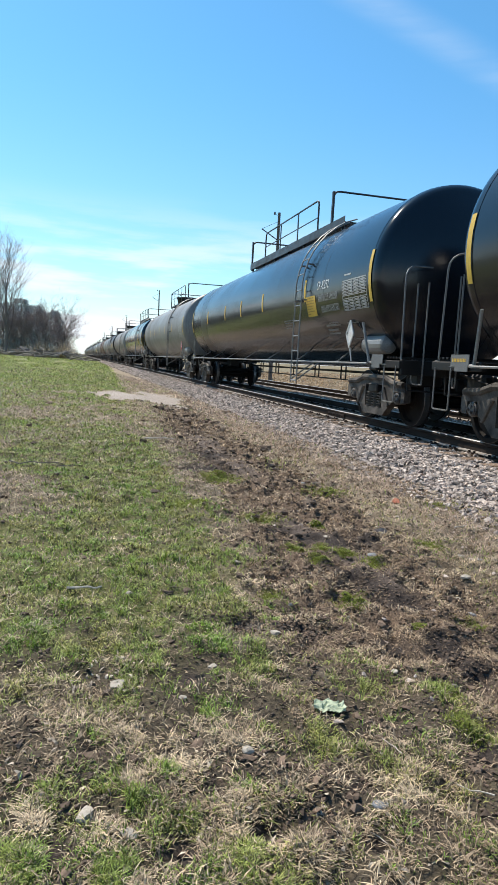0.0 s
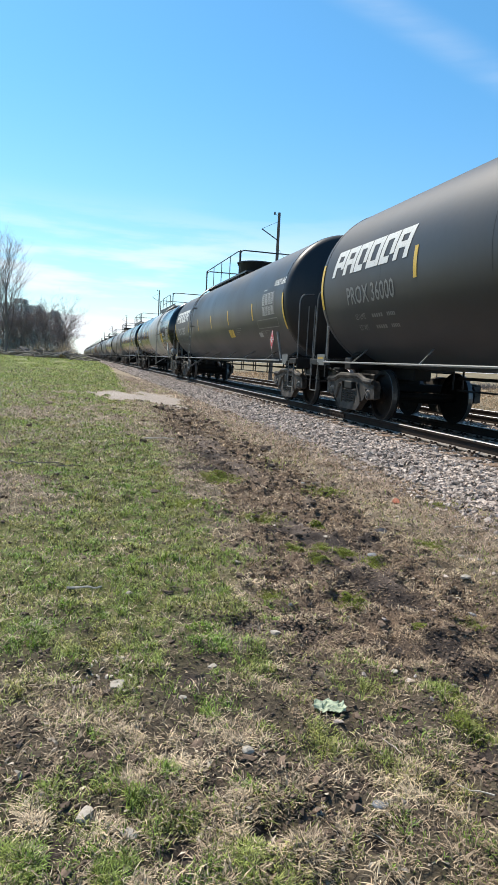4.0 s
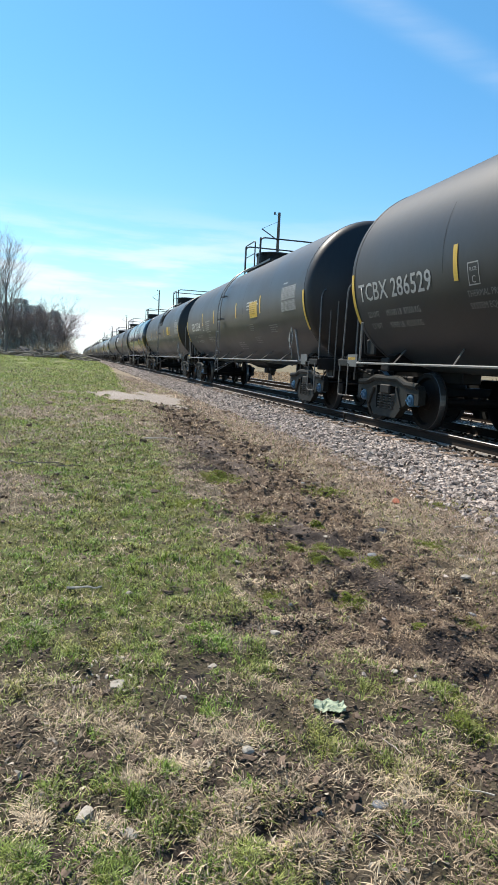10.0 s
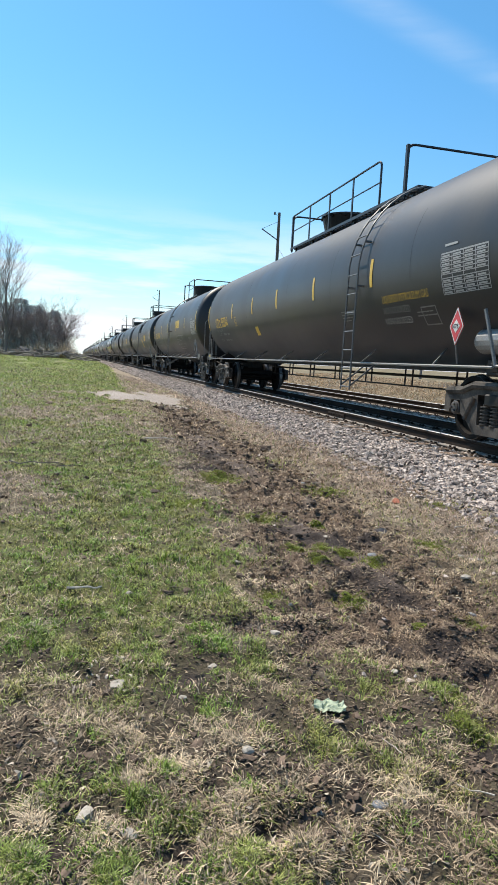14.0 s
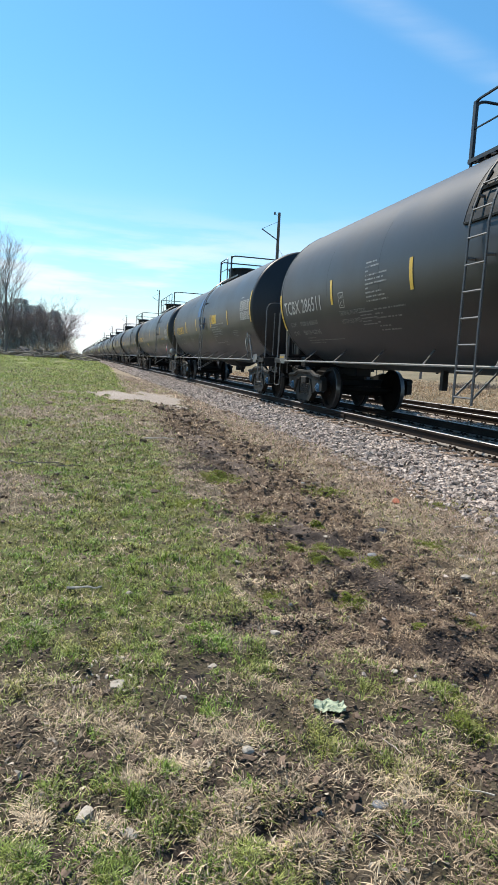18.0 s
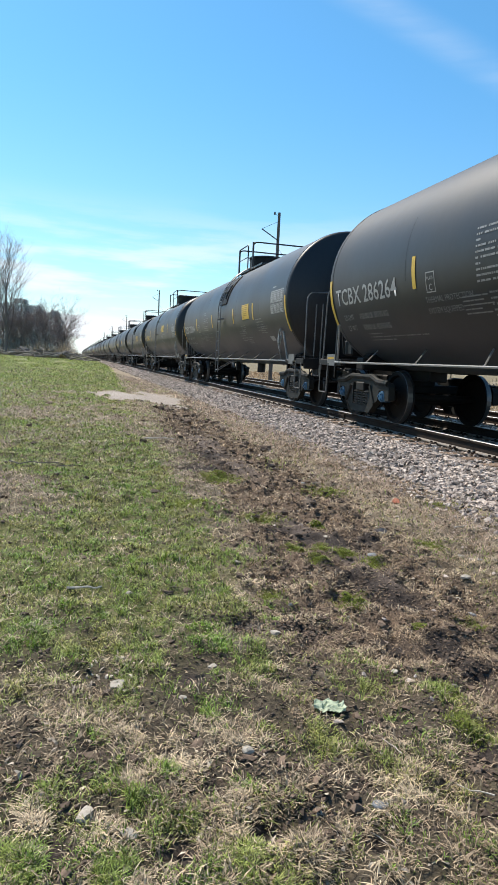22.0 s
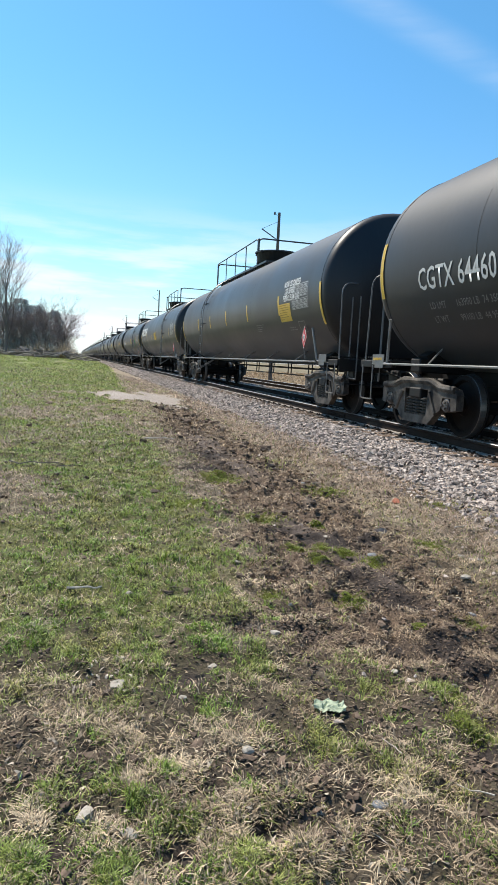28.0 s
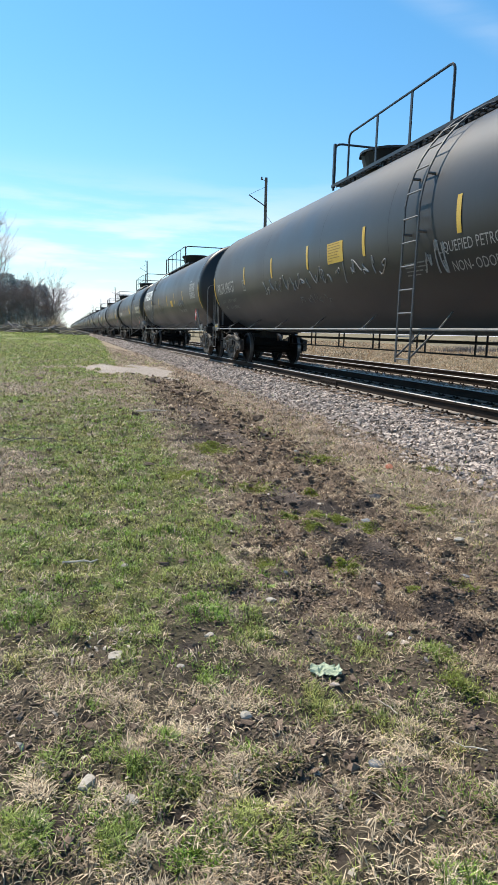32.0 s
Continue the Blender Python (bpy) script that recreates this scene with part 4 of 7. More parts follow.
        rung.materials.append(RAIL_BAR if spec.get("pale") else GRAB)
        arc = 1.02
        for k in range(14):
            s = k * 0.32
            if s < arc * TANK_R:
                a = arc - s / TANK_R
                q = (-(TANK_R + 0.11) * math.cos(a), yl, TANK_Z + (TANK_R + 0.11) * math.sin(a))
            else:
                q = (-(TANK_R + 0.11), yl, TANK_Z - (s - arc * TANK_R))
            if q[2] > 0.5:
                share("rung", rung, lad, pose(*q))


def yellow_panel(car, y, z, w, h):
    bm = bmesh.new()
    patch(bm, y, y - w, z, z + h, 0.006, 4)
    q = part("warning_panel", bm, STRIPE, car, "yellow warning panel")
    bm = bmesh.new()
    bars(bm, y - 0.05 * w, z + h * 0.93, [[w * 0.3, w * 0.45], [w * 0.5, w * 0.28], [w * 0.2, w * 0.6], [w * 0.4, w * 0.3], [w * 0.62], [w * 0.35, w * 0.4], [w * 0.3]], h * 0.035, h * 0.095, 0.009)
    tagged(part("panel_writing", bm, PANEL_INK, q), kind="stuff")


HEAD_K = {True: 0.22, False: 0.10}     # knuckle radius of the tank heads


def tank_car(spec):
    """One tank car with all its parts, built at the origin."""
    L = spec["length"]
    shell(R_LONG if spec["long"] else R_SHORT)
    half, tc, ext = L / 2 - 1.46, (L - 4.1) / 2, spec.get("ext", 0.0)
    car = thing("tank_car", spec["label"], "tank car", "cars of the freight train")
    share("tank", tank_mesh(half, spec["paint"], spec.get("band"), spec.get("knuckle", HEAD_K[spec["long"]]), ext), car)
    for k, y in enumerate(spec["seams"]):
        bm = bmesh.new()
        patch(bm, y + 0.004, y - 0.004, 2.25 - 0.1 * (k % 2), 3.2 + 0.15 * (k % 3), 0.0015, 10)
        part("seam", bm, FRAME_BLACK, car)
    truck(car, tc, spec.get("blue"))
    truck(car, -tc, spec.get("blue"))
    for e in (-1, 1):
        bm = bmesh.new()
        # stub sill under the head and its saddle
        box(bm, (0, e * (L / 2 - 1.75), 0.90), (0.36, 2.4, 0.30), bevel=0.02)
        box(bm, (0, e * (tc), 1.02), (2.3, 0.30, 0.22), bevel=0.02)
        for s in (-1, 1):
            box(bm, (s * 0.75, e * tc, 1.18), (0.5, 0.28, 0.28), Matrix.Rotation(s * 0.55, 3, "Y"))
        box(bm, (0, e * (L / 2 - 0.58), 0.98), (2.72, 0.07, 0.24), bevel=0.01)
        for s in (-1, 1):
            box(bm, (s * 1.36, e * (L / 2 - 1.15), 1.02), (0.08, 1.2, 0.12), bevel=0.01)
        part("end_sill", bm, FRAME_BLACK, car)
        bm = bmesh.new()
        for k in range(5):
            box(bm, (0, e * (L / 2 - 0.66 - 0.1 * k), 1.13), (2.7, 0.05, 0.03))
        part("end_step", bm, FRAME_BLACK, car, "steel grating end walkway")
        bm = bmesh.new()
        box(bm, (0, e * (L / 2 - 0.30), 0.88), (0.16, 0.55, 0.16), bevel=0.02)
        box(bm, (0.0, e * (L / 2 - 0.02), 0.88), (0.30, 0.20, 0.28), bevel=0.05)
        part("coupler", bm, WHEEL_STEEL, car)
        bm = bmesh.new()
        tube(bm, [(0.35, e * (L / 2 - 0.5), 0.85), (0.38, e * (L / 2 - 0.25), 0.66), (0.3, e * (L / 2 - 0.02), 0.55), (0.1, e * L / 2, 0.6)], 0.025, 6)
        part("brake_hose", bm, FRAME_BLACK, car)
        for s in (-1, 1):
            bm = bmesh.new()
            hoop(bm, [(s * 1.34, e * (L / 2 - 0.62), 1.05), (s * 1.34, e * (L / 2 - 0.68), 2.55), (s * 0.75, e * (L / 2 - 0.92), 2.60)], 0.014, 6, 0.22)
            part("grab_iron", bm, GRAB, car)
            bm = bmesh.new()
            for off in (0.0, 0.20):
                hoop(bm, [(s * 1.02, e * (L / 2 - 0.52), 0.72), (s * (1.02 + off * 0.4), e * (L / 2 - 0.50 - off), 0.72), (s * (1.02 + off * 0.4), e * (L / 2 - 0.50 - off), 2.30)], 0.013, 5, 0.08)
            part("grab_iron", bm, GRAB, car)
            bm = bmesh.new()
            hoop(bm, [(s * 1.40, e * (L / 2 - 0.66), 1.0), (s * 1.40, e * (L / 2 - 0.66), 0.42), (s * 1.40, e * (L / 2 - 1.06), 0.42), (s * 1.40, e * (L / 2 - 1.06), 1.0)], 0.012, 5, 0.05)
            part("stirrup_step", bm, GRAB, car)
            bm = bmesh.new()
            tube(bm, [(s * 1.42, e * (L / 2 - 1.62), 1.04), (s * 1.50, e * (L / 2 - 1.62 - 0.18 * 1), 1.72)], 0.024, 6)
            tube(bm, [(s * 1.42, e * (L / 2 - 1.62), 1.04), (s * 1.36, e * (L / 2 - 0.62), 1.0)], 0.018, 6)
            part("corner_post", bm, RAIL_BAR, car)
        bm = bmesh.new()
        box(bm, (-1.425, e * (L / 2 - 1.30), 1.10), (0.012, 0.42, 0.15))
        box(bm, (-1.425, e * (L / 2 - 1.34), 0.99), (0.012, 0.30, 0.07))
        plate = part("sill_label_plate", bm, GRAB, car, "pale label plates on the end sill")
        if e > 0:
            bm = bmesh.new()
            for k in range(9):
                box(bm, (-1.432, L / 2 - 1.14 - 0.036 * k, 1.10), (0.004, 0.02, 0.045))
            tagged(part("plate_writing", bm, DECAL_YELLOW, plate), kind="stuff")
        # brake rigging and the bulk of the draft gear under the sill
        bm = bmesh.new()
        box(bm, (0.0, e * (L / 2 - 1.1), 0.72), (0.62, 0.9, 0.22), bevel=0.03)
        box(bm, (-0.72, e * (L / 2 - 0.95), 0.80), (0.46, 0.42, 0.26), bevel=0.04)
        box(bm, (0.72, e * (L / 2 - 0.95), 0.80), (0.46, 0.42, 0.26), bevel=0.04)
        tube(bm, [(-1.05, e * (L / 2 - 0.75), 0.92), (-0.85, e * (L / 2 - 1.6), 0.70), (-0.60, e * (tc + 0.4), 0.55)], 0.022, 5)
        tube(bm, [(-1.2, e * (L / 2 - 0.62), 0.95), (-1.2, e * (L / 2 - 0.62), 0.62), (-0.3, e * (L / 2 - 0.6), 0.60)], 0.016, 5)
        part("brake_rigging", bm, FRAME_BLACK, car)
    for s in (-1, 1):
        # running bar low along the side with slanting struts up to the shell
        bm = bmesh.new()
        tube(bm, [(s * 1.47, L / 2 - 1.6, 1.02), (s * 1.47, -(L / 2 - 1.6), 1.02)], 0.018, 6)
        part("side_bar", bm, RAIL_BAR, car, "pale worn steel running bar")
        n = spec.get("struts", 6)
        for k in range(n):
            y = (L / 2 - 3.0) * (1 - 2 * k / (n - 1))
            bm = bmesh.new()
            q = on_tank(y + 0.52, TANK_Z - 1.44, 0.0, s)
            tube(bm, [(s * 1.47, y, 1.02), q], 0.014, 5)
            part("strut", bm, RAIL_BAR, car)
    bm = bmesh.new()
    lo = 0.62 if spec["long"] else 0.78
    tube(bm, [(0.5, tc - 1.3, lo + 0.22), (0.5, -tc + 1.3, lo + 0.22)], 0.03, 6)
    if spec["long"]:
        tube(bm, [(0.5, tc - 1.3, lo), (0.5, -tc + 1.3, lo)], 0.018, 5)
        k = int((2 * tc - 2.6) / 1.9)
        for i in range(k + 1):
            y = tc - 1.3 - i * (2 * tc - 2.6) / k
            for o in (-0.16, 0.16):
                tube(bm, [(0.5, y + o, lo), (0.5, y + o, 1.15)], 0.02, 5)
    else:
        for y in (-3.4, -1.1, 1.6, 3.8):
            tube(bm, [(0.5, y, 0.9), (0.5, y, 1.2)], 0.025, 5)
        lathe(bm, [(0, 0.0), (0, 0.14), (0.30, 0.14), (0.34, 0.09), (0.52, 0.09), (0.52, 0.0)], "z", 14, (0, -0.1, 0.62))
        for y in (-4.4, -4.1, 2.2):
            box(bm, (-0.3, y, 0.80), (0.10, 0.09, 0.34))
    part("brake_pipe", bm, FRAME_BLACK, car)
    if spec["long"] and spec.get("air", True):
        bm = bmesh.new()
        y = -tc - 0.1
        lathe(bm, [(0, 0.0), (0.05, 0.14), (0.1, 0.165), (0.85, 0.165), (0.9, 0.14), (0.95, 0.0)], "y", 16, (-1.12, y - 0.5, 1.36))
        part("air_reservoir", bm, AIR_TANK, car, "grey cylindrical air reservoir")
    if not spec["long"]:
        bm = bmesh.new()
        y = L / 2 - 1.25
        box(bm, (-0.9, y, 1.32), (0.34, 0.4, 0.30), bevel=0.03)
        tube(bm, [(-1.1, y + 0.1, 1.2), (-1.15, y + 0.15, 1.75), (-1.0, y, 1.8)], 0.025, 6)
        part("brake_valve", bm, FRAME_BLACK, car)
    if spec.get("sump"):
        # the shell's sloping low point with the bottom outlet
        bm = bmesh.new()
        lathe(bm, [(-1.85, 0.0), (-1.8, 0.42), (-1.05, 0.57), (0.65, 0.57), (2.35, 0.42), (2.4, 0.0)], "y", 20, (0, 0, TANK_Z - TANK_R + 0.42))
        lathe(bm, [(0, 0.0), (0, 0.06), (0.12, 0.08), (0.16, 0.12), (0.26, 0.12), (0.26, 0.0)], "z", 12, (0, -0.6, 0.55))
        bmesh.ops.recalc_face_normals(bm, faces=bm.faces[:])
        part("sump", bm, FRAME_BLACK, car, "black sloping sump with the bottom outlet valve")
    top_works(car, spec)
    # reflective stripes
    hs = half - 0.05
    for y, hgt in [(hs, 0.86), (-hs - ext, 0.86)] + [(y, 0.46) for y in spec["stripes"]]:
        bm = bmesh.new()
        zb = spec.get("end_low", 1.76) if hgt > 0.5 else spec.get("mid_low", 2.13)
        patch(bm, y + 0.05, y - 0.05, zb, zb + hgt, 0.013 if hgt > 0.5 else 0.006, 8)
        part("reflective_stripe", bm, STRIPE, car, "yellow reflective tape")
    # weight and test panel near the rear, small writing
    bm = bmesh.new()
    yp, zt = spec.get("test", -half - ext + 1.35), spec.get("test_top", 2.70)
    for k in range(11):
        z = zt - k * 0.053
        patch(bm, yp + 0.53, yp - 0.53, z, z + (0.012 if k else 0.02), 0.005, 1)
        if k and k != 6:
            for i in range(4):
                patch(bm, yp + 0.50 - i * 0.265, yp + 0.32 - i * 0.265, z + 0.018, z + 0.040, 0.005, 1)
    for i in range(5):
        y = yp + 0.53 - i * 0.265
        patch(bm, y + 0.006, y - 0.006, zt - 0.53, zt, 0.0055, 4)
    bars(bm, yp + 0.45, zt + 0.13, [0.3], 0.03, 0.03)
    tagged(part("test_panel", bm, DECAL_MID, car, "white ruled table of test dates"), kind="stuff")
    for y, z, rows in spec["writing"]:
        bm = bmesh.new()
        bars(bm, y, z, [[w * 0.3, w * 0.16, w * 0.4] if k % 2 else [w * 0.18, w * 0.5, w * 0.2] for k, w in enumerate(w if not isinstance(w, list) else sum(w) for w in rows)], 0.019, 0.038)
        tagged(part("stencil_block", bm, DECAL_DIM, car, "rows of small faded stencilled writing"), kind="stuff")
    for q in spec.get("yellow_panel", []):
        yellow_panel(car, *q)
    # hazard diamond near the rear
    kind = spec.get("placard", "dim")
    py, pz = -half + (0.78 if not spec["long"] else 1.1), 1.55
    bm = bmesh.new()
    r = 0.165
    pts = [(py, pz + r * 1.5), (py - r, pz), (py, pz - r * 1.5), (py + r, pz)]
    c0 = on_tank(py, pz, 0.05)
    x = c0.x - 0.10
    if kind == "red":
        for (a, dx, k, m) in ((1.0, 0.0, 0, 1), (0.87, -0.004, 0, 0), (0.56, -0.008, 1, 1)):
            vs = [bm.verts.new((x + dx, py + (yy - py) * a, pz + (zz - pz) * (a if k == 0 else 0.36))) for yy, zz in pts]
            vs2 = [bm.verts.new((x + dx + 0.012, v.co.y, v.co.z)) for v in vs]
            f = bm.faces.new(vs)
            f.material_index = m
            bm.faces.new(vs2[::-1])
            for i in range(4):
                bm.faces.new((vs[i], vs2[i], vs2[(i + 1) % 4], vs[(i + 1) % 4]))
        bmesh.ops.recalc_face_normals(bm, faces=bm.faces[:])
        q = part("placard", bm, [RED_DECAL, PLACARD_WHITE], car, "red and white diamond placard on a post")
        bm = bmesh.new()
        tube(bm, [(x + 0.02, py, pz - r * 1.5), (x + 0.06, py, 1.06)], 0.014, 5)
        part("placard_post", bm, GRAB, q)
        plate_text(q, "1075", x - 0.012, py + 0.095, pz - 0.03, 0.085, RAILING)
    else:
        if kind == "white":
            vs = [bm.verts.new((x + 0.004, yy, zz)) for yy, zz in pts]
            bm.faces.new(vs)
            bm.faces.new([bm.verts.new((x + 0.010, yy, zz)) for yy, zz in pts][::-1])
        for (ya, za), (yb, zb) in zip(pts, pts[1:] + pts[:1]):
            tube(bm, [(x, ya, za), (x, yb, zb)], 0.014, 4)
        if kind != "white":
            tube(bm, [(x, py, pz - 0.1), (x, py, pz + 0.1)], 0.05, 4)
        tube(bm, [(x + 0.02, py, pz - r * 1.5), (x + 0.06, py, 1.06)], 0.014, 5)
        q = part("placard", bm, DECAL_WHITE if kind == "white" else RAIL_BAR, car, "white diamond placard" if kind == "white" else "empty diamond placard holder")
        if kind == "white":
            plate_text(q, "1005", x - 0.06, py + 0.095, pz - 0.03, 0.085, RAILING)
    return car


def S(t):
    """How far the train has gone by the time t."""
    return 11.71 * t + 0.025 * t * t


W_A = [(3.2, 1.9, [.6, .5, .7, .4, .6]), (-3.0, 2.0, [.5, .6, .5, .4]), (-3.2, 1.62, [.7, .5, .6, .6]), (-5.0, 1.9, [[.6, .2], .8, .5, .6])]
W_B = [(-3.8, 1.95, [.8, .7, .5, .4]), (-6.6, 1.78, [.5, .6])]

SHORT = dict(length=18.1, pad=True, long=False, paint=BLACK_PAINT, seams=[4.6, 2.3, -2.5, -5.2], deck=(-1.8, 1.5), rails=[(1.48, 0.18)], cross=[1.45, -0.48],
             dome=(-0.1, 0.60, 0.52), ladder=[-0.6], stripes=[4.35, 1.2, -2.15, -4.53], mid_low=2.11, end_low=1.68, test=-6.85, writing=W_A, struts=8, blue=True,
             yellow_panel=[(-3.3, 2.17, 0.8, 0.42)], label="black short tank car with pale stencils and yellow reflective stripes")
SHORT_U = dict(SHORT, sump=True, knuckle=0.28, pad=False, deck=(-2.1, 2.05), rails=[(0.56, -1.05)], cross=[2.0, -1.05], dome=(-1.15, 0.64, 0.62), end_low=2.08, mid_low=2.30, ladder=[-0.2], test=-6.75, test_top=2.53, stripes=[3.95, 1.3, -1.75, -4.55],
               yellow_panel=[(-1.95, 2.41, 0.95, 0.36)], label="black short tank car with yellow lettering and reflective stripes")
LONG = dict(length=20.6, long=True, ext=0.2, air=False, paint=BLACK_PAINT, seams=[6.2, 3.2, -0.6, -3.4, -6.6], deck=(-1.5, 6.1), rails=[(6.0, -0.3)], cross=[6.05, -0.40], mid=False,
            dome=(-0.5, 0.70, 0.60), flare=0.22, ladder=[3.6], stripes=[4.95, 2.5, -0.17, -3.0, -6.1], writing=W_B, struts=7, mid_low=2.10,
            placard="red", label="long black tank car with top walkway and red placard")
SHORT_V = dict(SHORT, sump=True, pad=False, end_low=2.08, stripes=SHORT_U["stripes"], yellow_panel=[(-2.0, 2.24, 0.75, 0.30)], label=SHORT_U["label"])
SHORT_W = dict(SHORT, ext=0.22, stripes=[4.29, 1.5, -1.57, -4.6], ladder=[-0.4], yellow_panel=[(-3.5, 2.09, 0.73, 0.40)], test=-7.05)
SHORT_R = dict(SHORT, sump=True, ext=0.40, knuckle=0.26, pad=False, stripes=[4.0, 1.8, -1.64, -4.4], mid_low=2.25, ladder=[0.35], label="black short tank car with a rounded end and pale stencils")
GLOSSY = dict(SHORT, sump=True, length=17.2, knuckle=0.48, pad=False, paint=GLOSS_PAINT, blue=False, placard="red", stripes=[3.38, 1.03, -1.76, -4.6], end_low=1.54, mid_low=1.30, yellow_panel=[(-3.5, 1.95, 0.42, 0.4)],
              deck=(-2.4, 0.9), rails=[(0.88, -0.42)], cross=[0.85, -1.08], dome=(-0.7, 0.60, 0.52), ladder=[-1.0], test=-6.3,
              pale=True, label="glossy blue-black tank car with a white car number")
LONG_B = dict(LONG, mid=True, air=True, ext=0.1, deck=(-4.9, 2.2), rails=[(2.15, -3.3)], cross=[2.15, -4.35], dome=(-0.25, 0.62, 0.58), flare=0.2, ladder=[-4.75], end_low=2.05, mid_low=2.28, stripes=[5.05, 2.55, 0.2, -2.45, -5.26], test=-8.0, test_top=2.49,
              label="long black tank car with a central top walkway")
LONG_C = dict(LONG, stripes=[5.05, 2.1, -0.75, -3.75, -6.5], deck=(-5.0, 1.9), rails=[(1.05, -3.0)], cross=[1.85, -4.2], mid=False, dome=(0.2, 0.68, 0.56), flare=0.2, ladder=[-4.5],
              label="long black tank car with a walkway towards the rear")
LONG_D = dict(LONG_C, deck=(-5.3, 1.25), rails=[(0.45, -3.4)], cross=[1.2, -4.6], dome=(-0.3, 0.62, 0.50), ladder=[-4.3], stripes=[5.05, 2.55, 0.1, -2.55, -5.3], mid_low=2.2,
              label="long black tank car with spray-painted scribbles along its side")
LONG_E = dict(LONG, deck=(-1.85, 5.75), rails=[(4.9, -0.65)], cross=[5.7, -0.75], stripes=[4.95, 2.05, -0.9, -3.2, -5.4], label="long black tank car with scratched side and a white logo")
LONG_F = dict(LONG_B, stripes=[4.0, 1.42, -1.02, -3.7, -6.08], label="long black tank car with a cream cargo panel")
LONG_GLOSS = dict(LONG_B, ext=0.0, paint=GLOSS_PAINT, placard="white", deck=(-5.2, 3.0), rails=[(1.3, -3.4)], cross=[2.9, -4.35], dome=(1.66, 0.4, 0.3), ladder=[-5.4], kick=True, pale=True, test=-8.1,
                  stripes=[5.5, 2.5, 0.3, -2.1, -5.5], yellow_panel=[(-5.58, 1.95, 0.55, 0.42)], end_low=2.05, label="glossy blue-black long tank car with top walkway")
LONG_BAND = dict(LONG_GLOSS, length=21.8, band=(-5.5, 0.65), deck=(-5.24, 2.26), rails=[(0.86, -2.74)], cross=[2.26, -3.94], ladder=[-5.24], dome=(0.96, 0.4, 0.3),
                 stripes=[3.6, 1.6, -0.9, -4.05, -5.75], yellow_panel=[(-5.95, 1.85, 0.55, 0.5)], test=-8.6, label="glossy black long tank car with a broad white middle band")
PROTO = {k: tank_car(v) for k, v in dict(short=SHORT, short_u=SHORT_U, short_v=SHORT_V, short_r=SHORT_R, long=LONG, glossy=GLOSSY, long_b=LONG_B, long_c=LONG_C, long_d=LONG_D, long_f=LONG_F, long_e=LONG_E, short_w=SHORT_W, long_gloss=LONG_GLOSS, long_band=LONG_BAND,
         grey=dict(LONG_B, paint=GREY_PAINT, label="weathered grey long tank car with top walkway"),
         brown=dict(SHORT, paint=BROWN_PAINT, label="rust-brown short tank car with top hatch")).items()}
# the train in order, head end first: kind, and the place of its middle when the clip starts
AHEAD = ["grey", "long_gloss", "grey", "short", "grey", "brown", "grey", "long_gloss", "grey", "short", "long", "grey", "short", "short", "grey", "long",
         "short", "grey", "long", "short", "grey", "short"]
TRAIN = []
y = 19.2 + 10.3
for k in AHEAD:
    L = 18.1 if k in ("short", "brown") else 20.6
    TRAIN.append((k, y + L / 2))
    y += L
TRAIN = TRAIN[::-1]
PASSING = [("long_gloss", 19.2), ("long_band", -1.88), ("long", -22.95), ("long_b", -43.40), ("glossy", -62.29), ("short", -79.92), ("short_r", -97.96),
           ("short_w", -116.12), ("short_u", -134.12), ("long_b", -153.20), ("long_b", -173.74), ("short_v", -193.08), ("short", -211.14), ("short_u", -229.15),
           ("short", -247.18), ("short", -265.20), ("long_c", -284.52), ("long_c", -305.12), ("long", -325.72), ("long_f", -346.32), ("long_e", -366.94), ("long_d", -387.52)]
cars, used = [], set()
for k, y0 in TRAIN + PASSING:
    proto = PROTO[k]
    here = pose(TRACK_X, y0, RAIL_Z)
    if k in used:
        car = copy_thing(proto, here)
    else:
        used.add(k)
        car = proto
        car.matrix_basis = here
    cars.append((car, y0))
FIRST = len(TRAIN)    # index of the first car that passes close


# ---- lettering and marks on the cars that pass close ----
def number(car, text, y, width, material, z=2.10, size=0.43, box_y=None, weights=None, line_mat=None):
    """The car's reporting mark and number, its weight lines below and a boxed plate mark behind it."""
    wide = width / (0.58 * size * len(text))
    tank_text(car, text, y, z, size, material, wide, bold=0.004, name="car_number", label="stencilled car number")
    lm = line_mat or DECAL_DIM
    tank_text(car, "LD LMT", y - 0.20, z - 0.29, 0.145, lm, 0.85, name="load_limit")
    tank_text(car, "LT WT", y - 0.20, z - 0.50, 0.145, lm, 0.85, name="light_weight")
    for k, zz in enumerate((z - 0.29, z - 0.50)):
        if weights:
            tank_text(car, weights[k], y - 0.86, zz, 0.145, lm, 0.85, name="weight_line")
            continue
        bm = bmesh.new()
        x = y - 0.88
        for w in (0.42, 0.30):
            for _ in range(5):
                patch(bm, x, x - w / 8, zz + 0.01, zz + 0.075, 0.005, 1)
                x -= w / 5
            x -= 0.14
        tagged(part("weight_line", bm, lm, car), kind="stuff")
    if box_y is not None:
        bm = bmesh.new()
        zb, h, w = z - 0.04, 0.27, 0.24
        for a in ((box_y, box_y - w, zb, zb + 0.015), (box_y, box_y - w, zb + h, zb + h + 0.015), (box_y, box_y - 0.014, zb, zb + h), (box_y - w + 0.014, box_y - w, zb, zb + h)):
            patch(bm, a[0], a[1], a[2], a[3], 0.006, 2)
        part("plate_box", bm, material, car)
        tank_text(car, "C", box_y - 0.07, zb + 0.03, 0.13, material, 1.0, name="plate_mark")
        tank_text(car, "PLATE", box_y - 0.035, zb + 0.175, 0.07, material, 0.85, name="plate_word")


